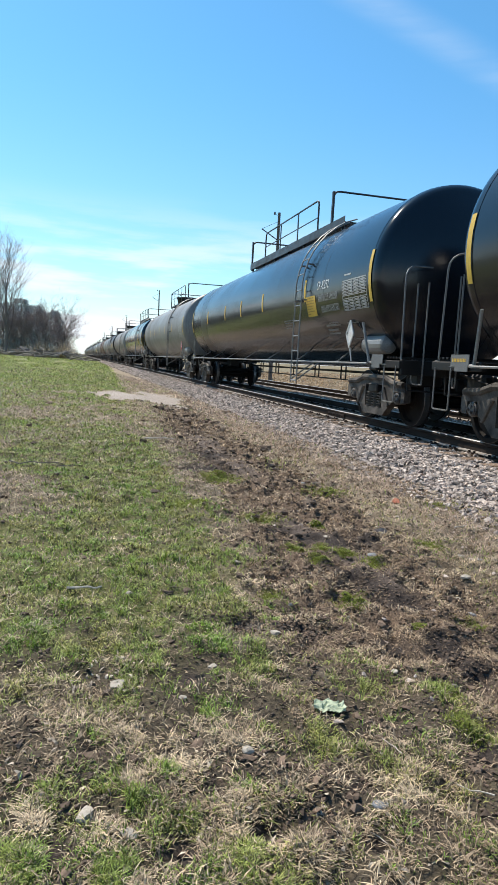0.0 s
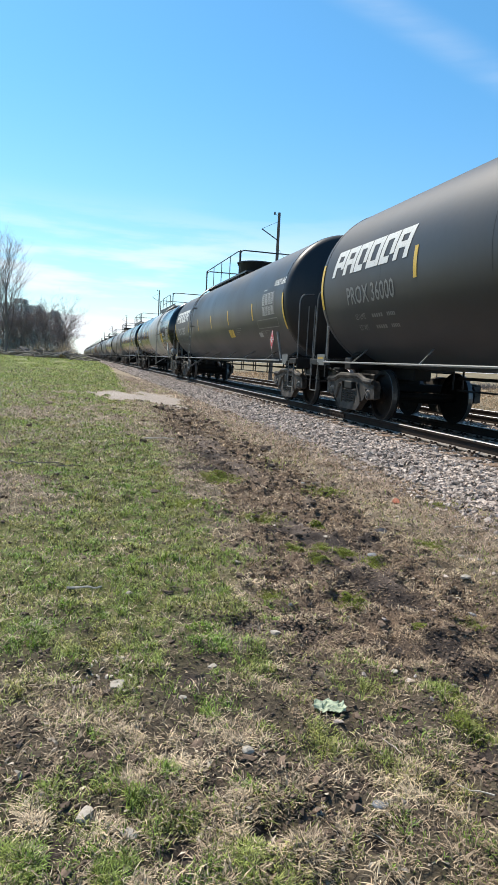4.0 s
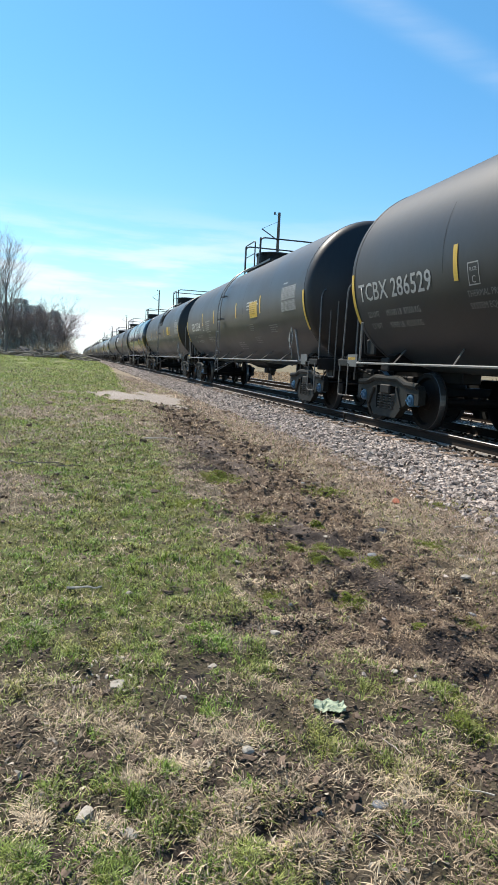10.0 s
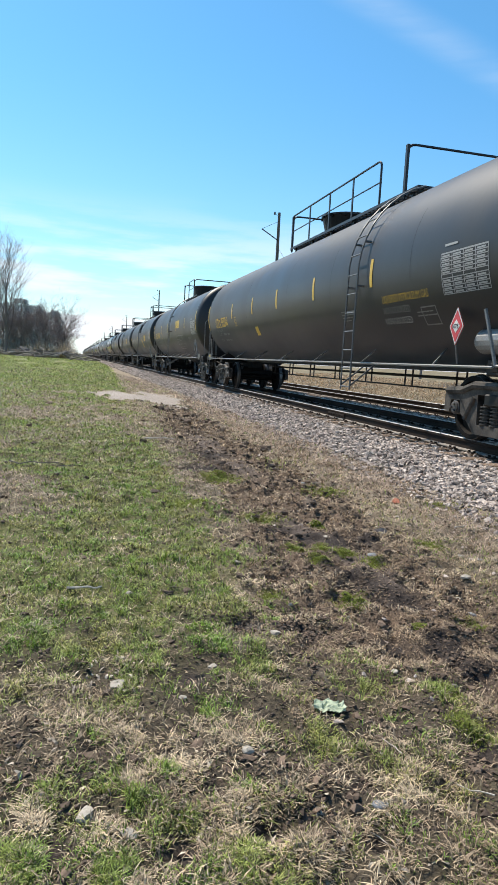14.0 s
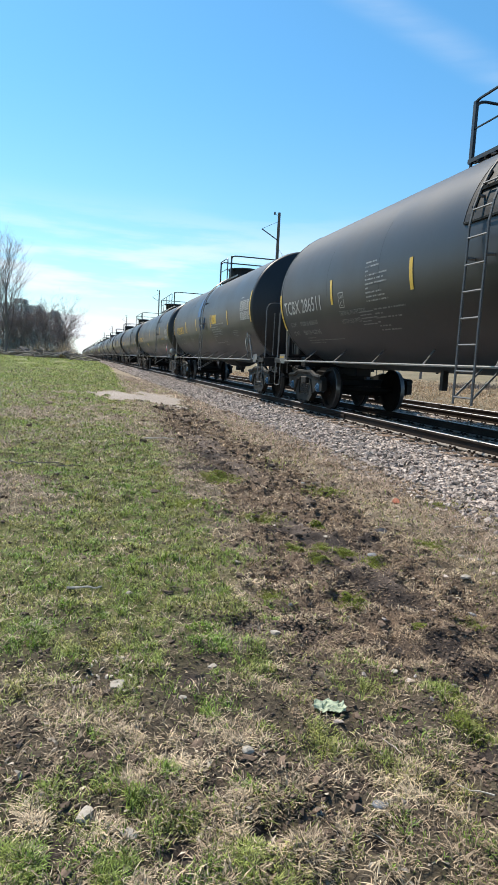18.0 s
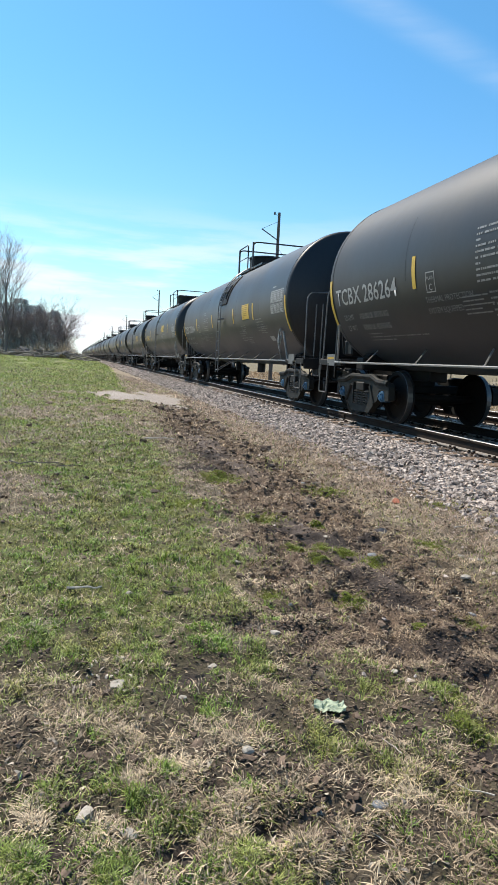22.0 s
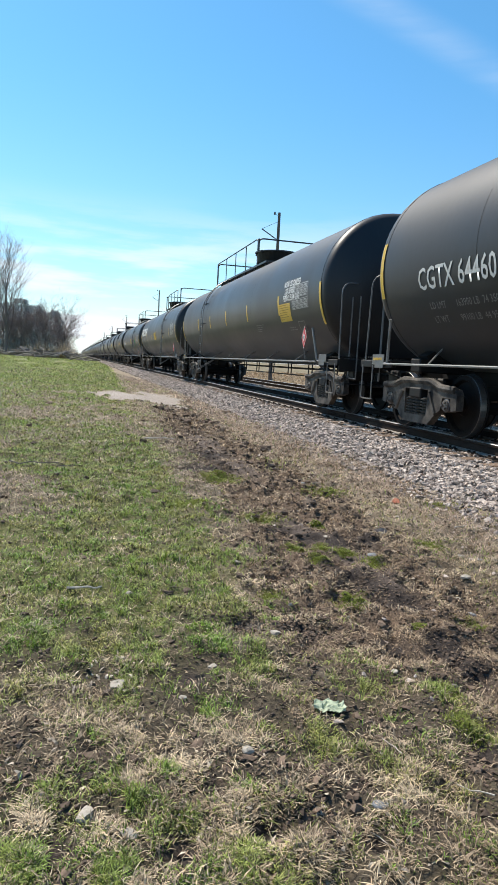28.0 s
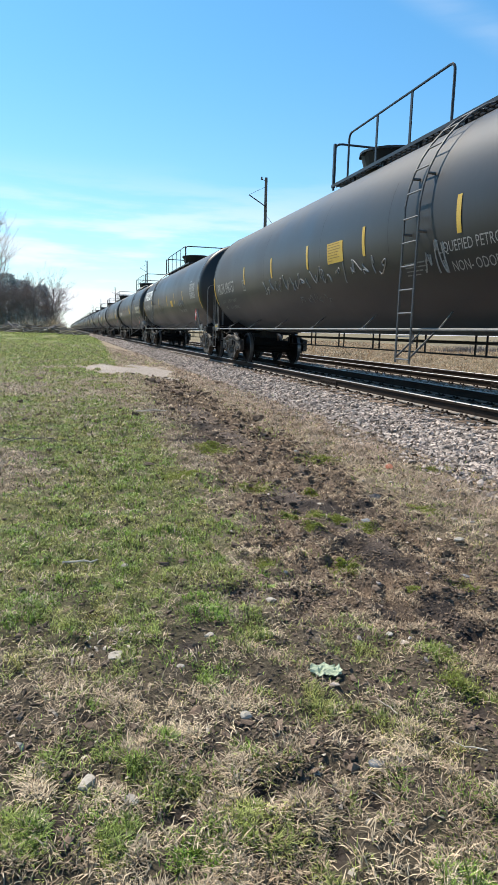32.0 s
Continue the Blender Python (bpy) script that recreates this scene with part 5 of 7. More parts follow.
def blocks(car, y, z, width, height):
    """A company mark, drawn as six slanted white blocks with a slot in each."""
    n, gap = 6, 0.03
    w = width / n
    for k in range(n):
        y0 = y - k * w
        y1 = y0 - w + gap
        t = 0.27 * w
        for q in ((y0, y0 - t, 0, height), (y1 + t, y1, 0 if k % 2 else height * 0.25, height), (y0 - t, y1 + t, height * 0.78, height), (y0 - t, y1 + t, 0 if k in (2, 3, 4) else height * 0.35, height * 0.22 if k in (2, 3, 4) else height * 0.55)):
            bm = bmesh.new()
            patch(bm, q[0] - 0.25 * q[2], q[1] - 0.25 * q[2], z + q[2], z + q[3], 0.006, 4, slant=-0.25)
            part("logo_block", bm, DECAL_WHITE, car)


def scribble(car, y0, y1, z, height, material, seed, strokes=14, r=0.011):
    """Spray-painted loops."""
    g = np.random.default_rng(seed)
    for k in range(strokes):
        c = y0 + (y1 - y0) * (k + 0.5) / strokes
        w = abs(y1 - y0) / strokes * 0.75
        knots = [(c + w * g.uniform(-1.0, 1.0), z + height * q) for q in g.permutation(np.linspace(0, 1, 5)) + g.uniform(-.15, .15, 5)]
        pts = []
        for (ya, za), (yb, zb), (yc, zc) in zip(knots, knots[1:], knots[2:]):      # rounded zigzag through the knots
            for u in (0.0, 0.25, 0.5, 0.75):
                p0, p2 = ((ya + yb) / 2, (za + zb) / 2), ((yb + yc) / 2, (zb + zc) / 2)
                pts.append(on_tank(p0[0] * (1 - u) ** 2 + yb * 2 * u * (1 - u) + p2[0] * u * u, p0[1] * (1 - u) ** 2 + zb * 2 * u * (1 - u) + p2[1] * u * u, 0.002))
        bm = bmesh.new()
        tube(bm, pts, r, 4)
        tagged(part("graffiti", bm, material, car, "faded spray-painted scribble"), kind="stuff")


def stencil_rows(car, y, z, lengths, material, height=0.042, gap=0.05, seed=0):
    """A block of stencilled lines too small to read, as broken bars."""
    g = random.Random(seed)
    bm = bmesh.new()
    for k, w in enumerate(lengths):
        x, top = 0.0, z - k * (height + gap)
        while x < w:
            piece = g.choice((0.025, 0.03, 0.06, 0.09))
            patch(bm, y - x, y - min(w, x + piece), top - height * 0.85, top, 0.005, 1)
            x += piece + g.choice((0.014, 0.014, 0.018, 0.05))
    tagged(part("stencil_block", bm, material, car, "block of small white stencilled lines"), kind="stuff")


def plain_panel(car, y, z, w, h, material, name="panel", frame_only=False):
    bm = bmesh.new()
    if frame_only:
        for a in ((y, y - w, z, z + 0.02), (y, y - w, z + h - 0.02, z + h), (y, y - 0.02, z, z + h), (y - w + 0.02, y - w, z, z + h)):
            patch(bm, *a, 0.006, 3)
    else:
        patch(bm, y, y - w, z, z + h, 0.006, 4)
    return part(name, bm, material, car)


A = [None] + [c for c, _ in cars[FIRST:]]      # A[1] is the first of the cars that pass
shell(R_LONG)
number(A[2], "TILX 300816", 8.5, 1.9, DECAL_WHITE, 2.0, 0.36, None)
tank_text(A[1], "SR-8292", -6.25, 2.46, 0.24, DECAL_WHITE, 0.8, name="approval_number")
tank_text(A[1], "ANHYDROUS AMMONIA", -6.3, 2.22, 0.20, DECAL_MID, 0.46, name="cargo_name")
tank_text(A[1], "INHALATION HAZARD", -6.4, 2.00, 0.20, DECAL_MID, 0.46, name="hazard_words")
tank_text(A[2], "SR-9292", -6.69, 2.20, 0.24, DECAL_WHITE, 0.85, name="approval_number")
tank_text(A[2], "INHALATION HAZARD", -6.74, 1.98, 0.21, DECAL_MID, 0.46, name="hazard_words")
tank_text(A[2], "ANHYDROUS AMMONIA", -6.74, 1.76, 0.21, DECAL_MID, 0.46, name="cargo_name")
for k in (1, 2):
    plain_panel(A[k], -7.5, 1.38, 0.5, 0.36, DECAL_DIM, "placard_frame", True)
    for z in (1.70, 1.60, 1.52):
        plain_panel(A[k], -6.4, z, 0.55, 0.04, DECAL_DIM, "stencil_line")
blocks(A[3], 8.45, 2.61, 3.3, 0.52)
number(A[3], "PROX 33837", 7.85, 2.1, DECAL_MID, 2.06, weights=("164100 LB  74450 KG", "98900 LB  44850 KG"))
tank_text(A[3], "ISOBUTYLENE", -8.12, 2.86, 0.20, DECAL_WHITE, 0.72, bold=0.006, name="cargo_name")
plain_panel(A[3], -6.5, 1.84, 1.9, 0.24, DECAL_DIM, "stencil_frame", True)
yellow_panel(A[3], -2.8, 1.68, 0.66, 0.26)
plain_panel(A[3], -6.3, 1.60, 0.34, 0.14, DECAL_MID, "notice")
plain_panel(A[3], -7.0, 1.48, 0.42, 0.30, DECAL_DIM, "placard_frame", True)
blocks(A[4], 8.3, 2.61, 3.0, 0.48)
number(A[4], "PROX 36000", 7.6, 2.0, DECAL_DIM, 2.06)
scribble(A[4], -0.6, -2.6, 1.75, 0.55, RED_DECAL, 4, 6)
for y in (-5.3, -6.4):
    for z in (1.58, 1.70, 1.82):
        plain_panel(A[4], y, z, 0.55, 0.06, DECAL_DIM, "stencil_line")
plain_panel(A[4], 0.2, 1.7, 0.4, 0.26, DECAL_DIM, "notice")
shell(R_SHORT)
number(A[5], "TILX280645", 5.98, 1.82, DECAL_WHITE, 2.23, 0.42, 3.97, line_mat=DECAL_MID, weights=("196900 LB  89300 KG", "66100 LB  30000 KG"))
shell(R_SHORT)
for k, n, w in ((6, "TCBX 286315", ("192900 LB  87500 KG", "92100 LB  41800 KG")), (8, "TCBX 286529", ("193100 LB  87550 KG", "92900 LB  42150 KG")),
                (13, "TCBX 286511", ("193200 LB  87600 KG", "92800 LB  42100 KG")), (15, "TCBX 286484", ("193000 LB  87500 KG", "93000 LB  42200 KG")), (16, "TCBX 286264", ("192100 LB  87150 KG", "92900 LB  42150 KG"))):
    number(A[k], n, 7.33, 2.65, DECAL_MID, 2.06, 0.41, 4.02, w, DECAL_FAINT)
    tank_text(A[k], "THERMAL PROTECTION", 4.1, 1.88, 0.12, DECAL_DIM, 0.9, name="notice_words")
    tank_text(A[k], "SYSTEM EQUIPPED", 4.1, 1.72, 0.12, DECAL_DIM, 0.9, name="notice_words")
number(A[7], "ICRX 215244", 6.4, 2.15, DECAL_WHITE, 2.10, 0.44, 4.05, line_mat=DECAL_MID, weights=("201100 LB  91200 KG", "84900 LB  38500 KG"))
for k, n, w in ((9, "UTLX 684621", None), (12, "UTLX 684731", None), (14, "UTLX 684806", ("192500 LB  87250 KG", "93500 LB  42450 KG"))):
    number(A[k], n, 6.6, 2.25, DECAL_YELLOW, 2.08, 0.45, 3.75, w)
    tank_text(A[k], "THE TANK CAR PEOPLE", 6.62, 1.92, 0.13, DECAL_DIM, 0.62, name="slogan")
shell(R_LONG)
for k, n in ((10, "UTLX 955541"), (11, "UTLX 957584")):
    number(A[k], n, 7.6, 2.1, DECAL_YELLOW, 2.07, 0.45, 4.75)
    tank_text(A[k], "THE TANK CAR PEOPLE", 7.55, 1.92, 0.13, DECAL_DIM, 0.62, name="slogan")
for k in (10, 11):
    tank_text(A[k], "LIQUEFIED PETROLEUM GAS", -5.6, 1.98, 0.17, DECAL_YELLOW, 0.68, name="cargo_name")
    tank_text(A[k], "NON-ODORIZED", -5.55, 1.80, 0.16, DECAL_DIM, 0.72, name="cargo_name")
    tank_text(A[k], "NON-ODORIZED", -5.5, 1.62, 0.16, DECAL_MID, 0.72, name="cargo_name")
    plain_panel(A[k], -6.75, 1.55, 0.42, 0.30, DECAL_DIM, "placard_frame", True)
    plain_panel(A[k], 2.5, 1.66, 0.3, 0.26, STRIPE, "warning_panel")
shell(R_SHORT)
plain_panel(A[12], 0.95, 2.62, 0.9, 0.75, BLUE_OVERSPRAY, "overspray")
scribble(A[12], 0.5, -0.8, 2.0, 0.7, BLUE_OVERSPRAY, 12, 5, 0.02)
shell(R_LONG)
number(A[17], "CGTX 64492", 7.8, 2.15, DECAL_WHITE, 2.12, 0.44, 5.25, line_mat=DECAL_DIM)
yellow_panel(A[17], -0.95, 2.1, 0.72, 0.42)
scribble(A[17], -1.9, -3.9, 1.85, 0.50, DECAL_FAINT, 21, 9, 0.009)
scribble(A[17], -1.3, -3.4, 1.55, 0.3, DECAL_DIM, 25, 7, 0.005)
scribble(A[17], -5.0, -5.4, 1.7, 0.9, GREEN_TAG, 22, 3, 0.012)
blocks(A[18], 8.3, 2.45, 3.35, 0.50)
number(A[18], "PROX 95015", 7.6, 1.65, DECAL_DIM, 2.03, 0.40, 4.9)
yellow_panel(A[18], 0.55, 2.05, 0.95, 0.45)
for k, (w, z) in enumerate((("NON ODORIZED", 2.72), ("LIQUEFIED", 2.56), ("PETROLEUM GAS", 2.40))):
    tank_text(A[19], w, -6.5 - 0.1 * (k == 1), z, 0.19, DECAL_WHITE, 0.80, bold=0.005, name="cargo_name")
yellow_panel(A[19], -6.15, 1.93, 0.85, 0.42)
plain_panel(A[19], -7.35, 1.62, 0.42, 0.28, DECAL_DIM, "placard_frame", True)
number(A[20], "CGTX 64460", 7.65, 1.95, DECAL_WHITE, 2.08, 0.44, 5.2, ("163900 LB  74 350 KG", "99100 LB  44 950 KG"))
plain_panel(A[20], -6.15, 2.06, 2.0, 0.40, CREAM_PANEL, "cargo_panel")
tank_text(A[20], "LIQUEFIED PETROLEUM GAS", -6.2, 2.17, 0.19, RAILING, 0.74, bold=0.004, name="cargo_name", lift=0.010)
for k, w in enumerate(("NON ODORIZED", "LIQUEFIED", "PETROLEUM", "GAS")):
    tank_text(A[20], w, -5.32 - 0.12 * k, 1.78 - 0.16 * k, 0.15, DECAL_MID, 0.85, bold=0.003, name="cargo_words")
stencil_rows(A[20], -3.28, 2.80, [.35, .3, .35, .25, .4, .4, .35], DECAL_MID, 0.03, 0.035, 5)
yellow_panel(A[20], -1.15, 2.12, 0.62, 0.38)
plain_panel(A[20], -6.9, 1.62, 0.5, 0.3, DECAL_MID, "placard_frame", True)
blocks(A[21], 8.2, 2.63, 3.3, 0.52)
number(A[21], "PROX 36353", 7.55, 1.6, DECAL_MID, 2.07, 0.42, 5.2, weights=("164400 LB  74600 KG", "98600 LB  44700 KG"))
scribble(A[21], -4.2, -5.4, 1.85, 0.40, CHALK, 31, 7, 0.014)
scribble(A[21], 2.6, 0.4, 1.75, 0.6, DECAL_FAINT, 32, 9, 0.007)
plain_panel(A[21], -2.0, 2.0, 0.55, 0.28, STRIPE, "warning_panel")
for y in (-4.25, -4.8, -5.3):
    plain_panel(A[21], y, 1.68, 0.32, 0.12, DECAL_DIM, "notice")
number(A[22], "PROX 696157", 8.35, 2.25, DECAL_MID, 2.08, 0.45, 5.3, weights=("162300 LB  73600 KG", "100700 LB  45700 KG"))
scribble(A[22], 3.4, -3.3, 1.80, 0.42, DECAL_FAINT, 41, 22, 0.013)
scribble(A[22], 1.2, -0.6, 1.45, 0.25, DECAL_DIM, 42, 8, 0.007)
scribble(A[22], -4.35, -5.0, 1.72, 0.55, CHALK, 43, 5, 0.013)
yellow_panel(A[22], -0.98, 2.2, 0.72, 0.36)
tank_text(A[22], "LIQUEFIED PETROLEUM GAS", -4.75, 2.00, 0.20, DECAL_MID, 0.85, name="cargo_name")
tank_text(A[22], "NON- ODORIZED", -5.0, 1.74, 0.20, DECAL_MID, 0.85, name="cargo_name")
# blocks of small stencilled notes
shell(R_SHORT)
stencil_rows(A[9], -1.6, 2.06, [2.3, 0.1, 1.1, 1.3, 0.1, 1.4, 0.1, 1.5, 1.6, 0.1, 0.9], DECAL_FAINT, 0.05, 0.035, 1)
stencil_rows(A[14], -1.56, 2.26, [1.7, 0.9, 1.1, 1.2, 1.1, 1.2, 0.8], DECAL_FAINT, 0.04, 0.035, 2)
stencil_rows(A[12], -1.9, 2.22, [2.0, 1.0, 1.3, 1.4, 1.2, 0.6, 0.1, 0.1, 1.2], DECAL_FAINT, 0.045, 0.04, 3)
stencil_rows(A[7], 3.45, 2.38, [0.9, 0.7, 0.8, 0.7, 0.6, 0.9], DECAL_MID, 0.035, 0.04, 4)
stencil_rows(A[7], 3.4, 1.78, [1.3, 0.9, 1.0], DECAL_FAINT, 0.035, 0.04, 5)
stencil_rows(A[7], -0.85, 1.48, [0.8, 0.9, 0.9, 0.8], DECAL_FAINT, 0.035, 0.04, 6)
stencil_rows(A[7], -3.0, 2.62, [1.1, 1.2, 1.0], DECAL_WHITE, 0.04, 0.05, 7)
stencil_rows(A[8], -1.95, 3.28, [0.5, 0.6, 0.6, 0.1, 0.5, 0.6, 0.1, 0.6, 0.5, 0.5], DECAL_MID, 0.045, 0.05, 8)
plain_panel(A[8], -1.95, 1.62, 0.42, 0.52, STRIPE, "warning_panel")
for k in (6, 13, 15, 16):
    stencil_rows(A[k], 2.8, 2.70, [0.4, 0.5, 0.1, 0.8, 0.7, 0.8, 0.1, 0.6, 0.7, 0.8], DECAL_FAINT, 0.03, 0.04, 10 + k)
    stencil_rows(A[k], 2.6, 1.92, [1.1, 0.3, 0.9, 0.1, 0.4, 0.7], DECAL_DIM, 0.03, 0.045, 20 + k)
    stencil_rows(A[k], 6.4, 1.48, [0.5, 2.0, 0.9], DECAL_DIM, 0.026, 0.04, 30 + k)
for k in (6, 8, 13, 15, 16):
    stencil_rows(A[k], -2.6, 1.86, [0.7, 0.8, 0.6, 0.7, 0.5], DECAL_DIM, 0.032, 0.045, 40 + k)
    stencil_rows(A[k], -4.75, 2.12, [0.6, 0.7, 0.7, 0.6, 0.5], DECAL_DIM, 0.032, 0.045, 50 + k)
    plain_panel(A[k], -5.6, 1.46, 0.36, 0.14, DECAL_MID, "notice")
shell(R_LONG)
stencil_rows(A[17], 0.55, 2.95, [0.5, 0.4, 0.35, 0.3, 0.35], DECAL_MID, 0.05, 0.045, 60)
stencil_rows(A[17], -2.75, 2.72, [0.6, 0.5, 0.5, 0.45, 0.4], DECAL_FAINT, 0.04, 0.04, 61)
# faint marks on rear heads
for k, w in ((1, "TILX"), (2, "TILX"), (3, "PROX"), (18, "PROX"), (21, "PROX")):
    shell(R_LONG)
    head_text(A[k], w, 0.05, 2.95, 0.30, DECAL_MID, (21.8 if k == 2 else 20.6) / 2 - 1.46 + (0.2 if k > 2 else 0.0), 0.22)
for k in (6, 8, 13, 15, 16):
    shell(R_SHORT)
    head_text(A[k], "TCBX", 0.05, 2.95, 0.30, DECAL_MID, 18.1 / 2 - 1.46, 0.10)


# ---- grass, straw, soil, ballast ----
def sample(n, y0, y1, power, x_of, seed):
    """n places, thinning out with distance; x_of gives the span across at a distance."""
    g = np.random.default_rng(seed)
    u = g.random(n)
    k = 1 - power
    y = (y0 ** k + u * (y1 ** k - y0 ** k)) ** (1 / k)
    a, b = x_of(y)
    return a + g.random(n) * (b - a), y, g


def view_span(y):
    return -0.25 - 0.155 * y, np.minimum(0.55 + 0.70 * y, 4.15)


def blades(name, x, y, g, length, width, up, material, bend=0.5, z=None, tip=0.15):
    """A mesh of many bent blades; up is 1 for standing, 0 for lying."""
    n = len(x)
    z = land(x, y) if z is None else z
    a = g.random(n) * 2 * math.pi
    dx, dy = np.cos(a), np.sin(a)
    L = length * g.uniform(0.5, 1.25, n)
    lean = np.clip(up + g.normal(0, 0.22, n), 0.04, 0.97)
    h, f = L * lean, L * np.sqrt(1 - lean ** 2)
    w = width * g.uniform(0.6, 1.3, n)
    px, py = -dy * w / 2, dx * w / 2
    b = np.stack([x, y, z - 0.004], -1)
    p = np.stack([px, py, np.zeros(n)], -1)
    m = b + np.stack([dx * f * 0.42, dy * f * 0.42, h * 0.62 + 0.004], -1)
    curl = g.uniform(-1, 1, n) * bend * L * 0.3
    t = b + np.stack([dx * f - dy * curl, dy * f + dx * curl, h + 0.004 - bend * L * 0.12 * g.random(n)], -1)
    v = np.stack([b - p, b + p, m + p * 0.85, m - p * 0.85, t + p * tip, t - p * tip], 1).reshape(-1, 3)
    i = np.arange(n)[:, None] * 6
    faces = np.concatenate([i + np.array([[0, 1, 2, 3]]), i + np.array([[3, 2, 4, 5]])], 0)
    return arrays_mesh(name, v, faces, material)


def stuff(name, me, label, category):
    return tagged(new(name, me), label, category, kind="stuff")


def keep(mask, *arrays):
    return [q[mask] for q in arrays]


def wear(x, y):
    """Thin places in the lawn, by hand-sized patches."""
    return fnoise(x * 7 + 3, y * 7, 3, 2)


# green grass
x, y, g = sample(600000, 1.15, 34, 1.7, view_span, 11)
gm = green_mask(x, y)
prob = np.clip(gm * 1.1 * (1 - 0.6 * step(0.56, 0.68, fnoise(x * 3.2 + 7, y * 2.2, 2, 2)) * step(3.0, 4.0, y)) * step(0.28, 0.55, wear(x, y) + 0.25 * gm) + 0.14 * (1 - dirt_mask(x, y)), 0, 1) * (1 - 0.9 * mud_mask(x, y)) * (0.10 + 0.15 * step(2.6, 3.6, y) + 0.75 * step(0.38, 0.54, fnoise(x * 19, y * 9, 2, 2))) * (1 - rut_mask(x, y)) * (1 - 0.85 * gap(x, y)) * (1 - sand(x, y))
x, y = keep(g.random(len(x)) < prob, x, y)
grow = np.maximum(1.0, y / 2.5)
lush = 0.75 + 0.6 * np.maximum(step(0.52, 0.68, fnoise(x * 8.0 + 9, y * 8.0, 0, 2)), spots(x, y, GREEN_TUFTS))
stuff("grass", blades("grass", x, y, g, 0.028 * grow ** 0.4 * lush, 0.0038 * grow, 0.52, GRASS), "short green spring grass in uneven tufts", "grass")
# the far lawn
g = np.random.default_rng(17)
y = 28 + 48 * g.random(70000) ** 1.3
x = -0.125 * y - 1.5 + g.random(70000) * (0.125 * y + 5.0)
prob = np.clip(green_mask(x, y) * 1.2 * step(0.25, 0.6, fnoise(x * 0.9, y * 0.3, 4)), 0, 1)
x, y = keep(g.random(len(x)) < prob, x, y)
stuff("far_grass", blades("far_grass", x, y, g, 0.07 + 0.0006 * y, 0.018 + 0.0003 * y, 0.5, GRASS), "green lawn farther off", "grass")
# dry straw lying in the lawn and over the bare earth
x, y, g = sample(560000, 1.15, 40, 1.7, view_span, 12)
gm, dm = green_mask(x, y), dirt_mask(x, y)
mats = np.maximum(np.maximum(step(0.46, 0.66, fnoise(y * 10 + 2, x * 10, 5, 2)), 1.3 * step(0.56, 0.68, fnoise(x * 3.2 + 7, y * 2.2, 2, 2)) * step(3.0, 4.0, y)), 1.2 * spots(x, y, STRAW_MATS))
prob = 0.9 * (0.2 + 0.8 * step(0.40, 0.54, fnoise(x * 27, y * 14, 4, 2))) * np.clip((1 - 0.55 * gm) * (1 - 0.75 * dm) * (0.07 + 0.8 * mats) * (1 - 0.6 * (1 - step(2.4, 3.2, y)) * step(0.7, 1.3, x)), 0, 1) * (1 - 0.6 * step(3.7, 4.1, x)) * (1 - mud_mask(x, y)) * (1 - rut_mask(x, y)) * (1 - 0.85 * gap(x, y)) * (1 - sand(x, y))
x, y = keep(g.random(len(x)) < prob, x, y)
grow = np.maximum(1.0, y / 3.0)
stuff("straw", blades("straw", x, y, g, 0.044 * grow ** 0.4, 0.0038 * grow, 0.24, STRAW, 0.5), "matted dry straw-coloured dead grass", "grass")
# short brown stubble over the churned earth and between the tufts
x, y, g = sample(430000, 1.15, 21, 1.4, view_span, 18)
gm, dm = green_mask(x, y), dirt_mask(x, y)
prob = np.clip((1 - 0.75 * gm) * (0.2 + 0.75 * dm) * (0.25 + 0.9 * step(0.36, 0.60, fnoise(x * 11, y * 11 + 7, 1, 2))), 0, 1) * (1 - step(3.6, 4.0, x)) * (1 - 0.93 * mud_mask(x, y)) * (1 - 0.9 * rut_mask(x, y)) * (1 - 0.85 * gap(x, y)) * (1 - sand(x, y))
x, y = keep(g.random(len(x)) < prob, x, y)
grow = np.maximum(1.0, y / 3.0)
stuff("stubble", blades("stubble", x, y, g, 0.036 * grow ** 0.4, 0.0040 * grow, 0.28, STUBBLE, 0.5), "short brown dead stubble over churned earth", "grass")
# lawn in the middle distance
x, y, g = sample(240000, 6.5, 40, 1.35, lambda y: (-0.25 - 0.155 * y, np.minimum(4.0, 0.6 + 0.5 * y)), 19)
gm = green_mask(x, y)
tone = fnoise(x * 3.1, y * 1.4, 1)
live = (g.random(len(x)) < np.clip(gm * 0.95 + 2.0 * (tone - 0.52), 0.08, 0.88)) & (x < 2.6)
bare = np.clip(1.6 * dirt_mask(x, y), 0, 1) + 1.3 * sand(x, y) + 2 * rut_mask(x, y)
ok = g.random(len(x)) > bare
for name, pick, m, label in (("middle_grass", live & ok, GRASS, "short patchy green lawn in the middle distance"), ("middle_straw", ~live & ok, VERGE_STRAW, "matted dead grass in the middle distance")):
    px, py = x[pick], y[pick]
    stuff(name, blades(name, px, py, np.random.default_rng(20), 0.045 * (py / 8) ** 0.5, 0.0065 * (py / 8) ** 0.9, 0.38, m, 0.5), label, "grass")
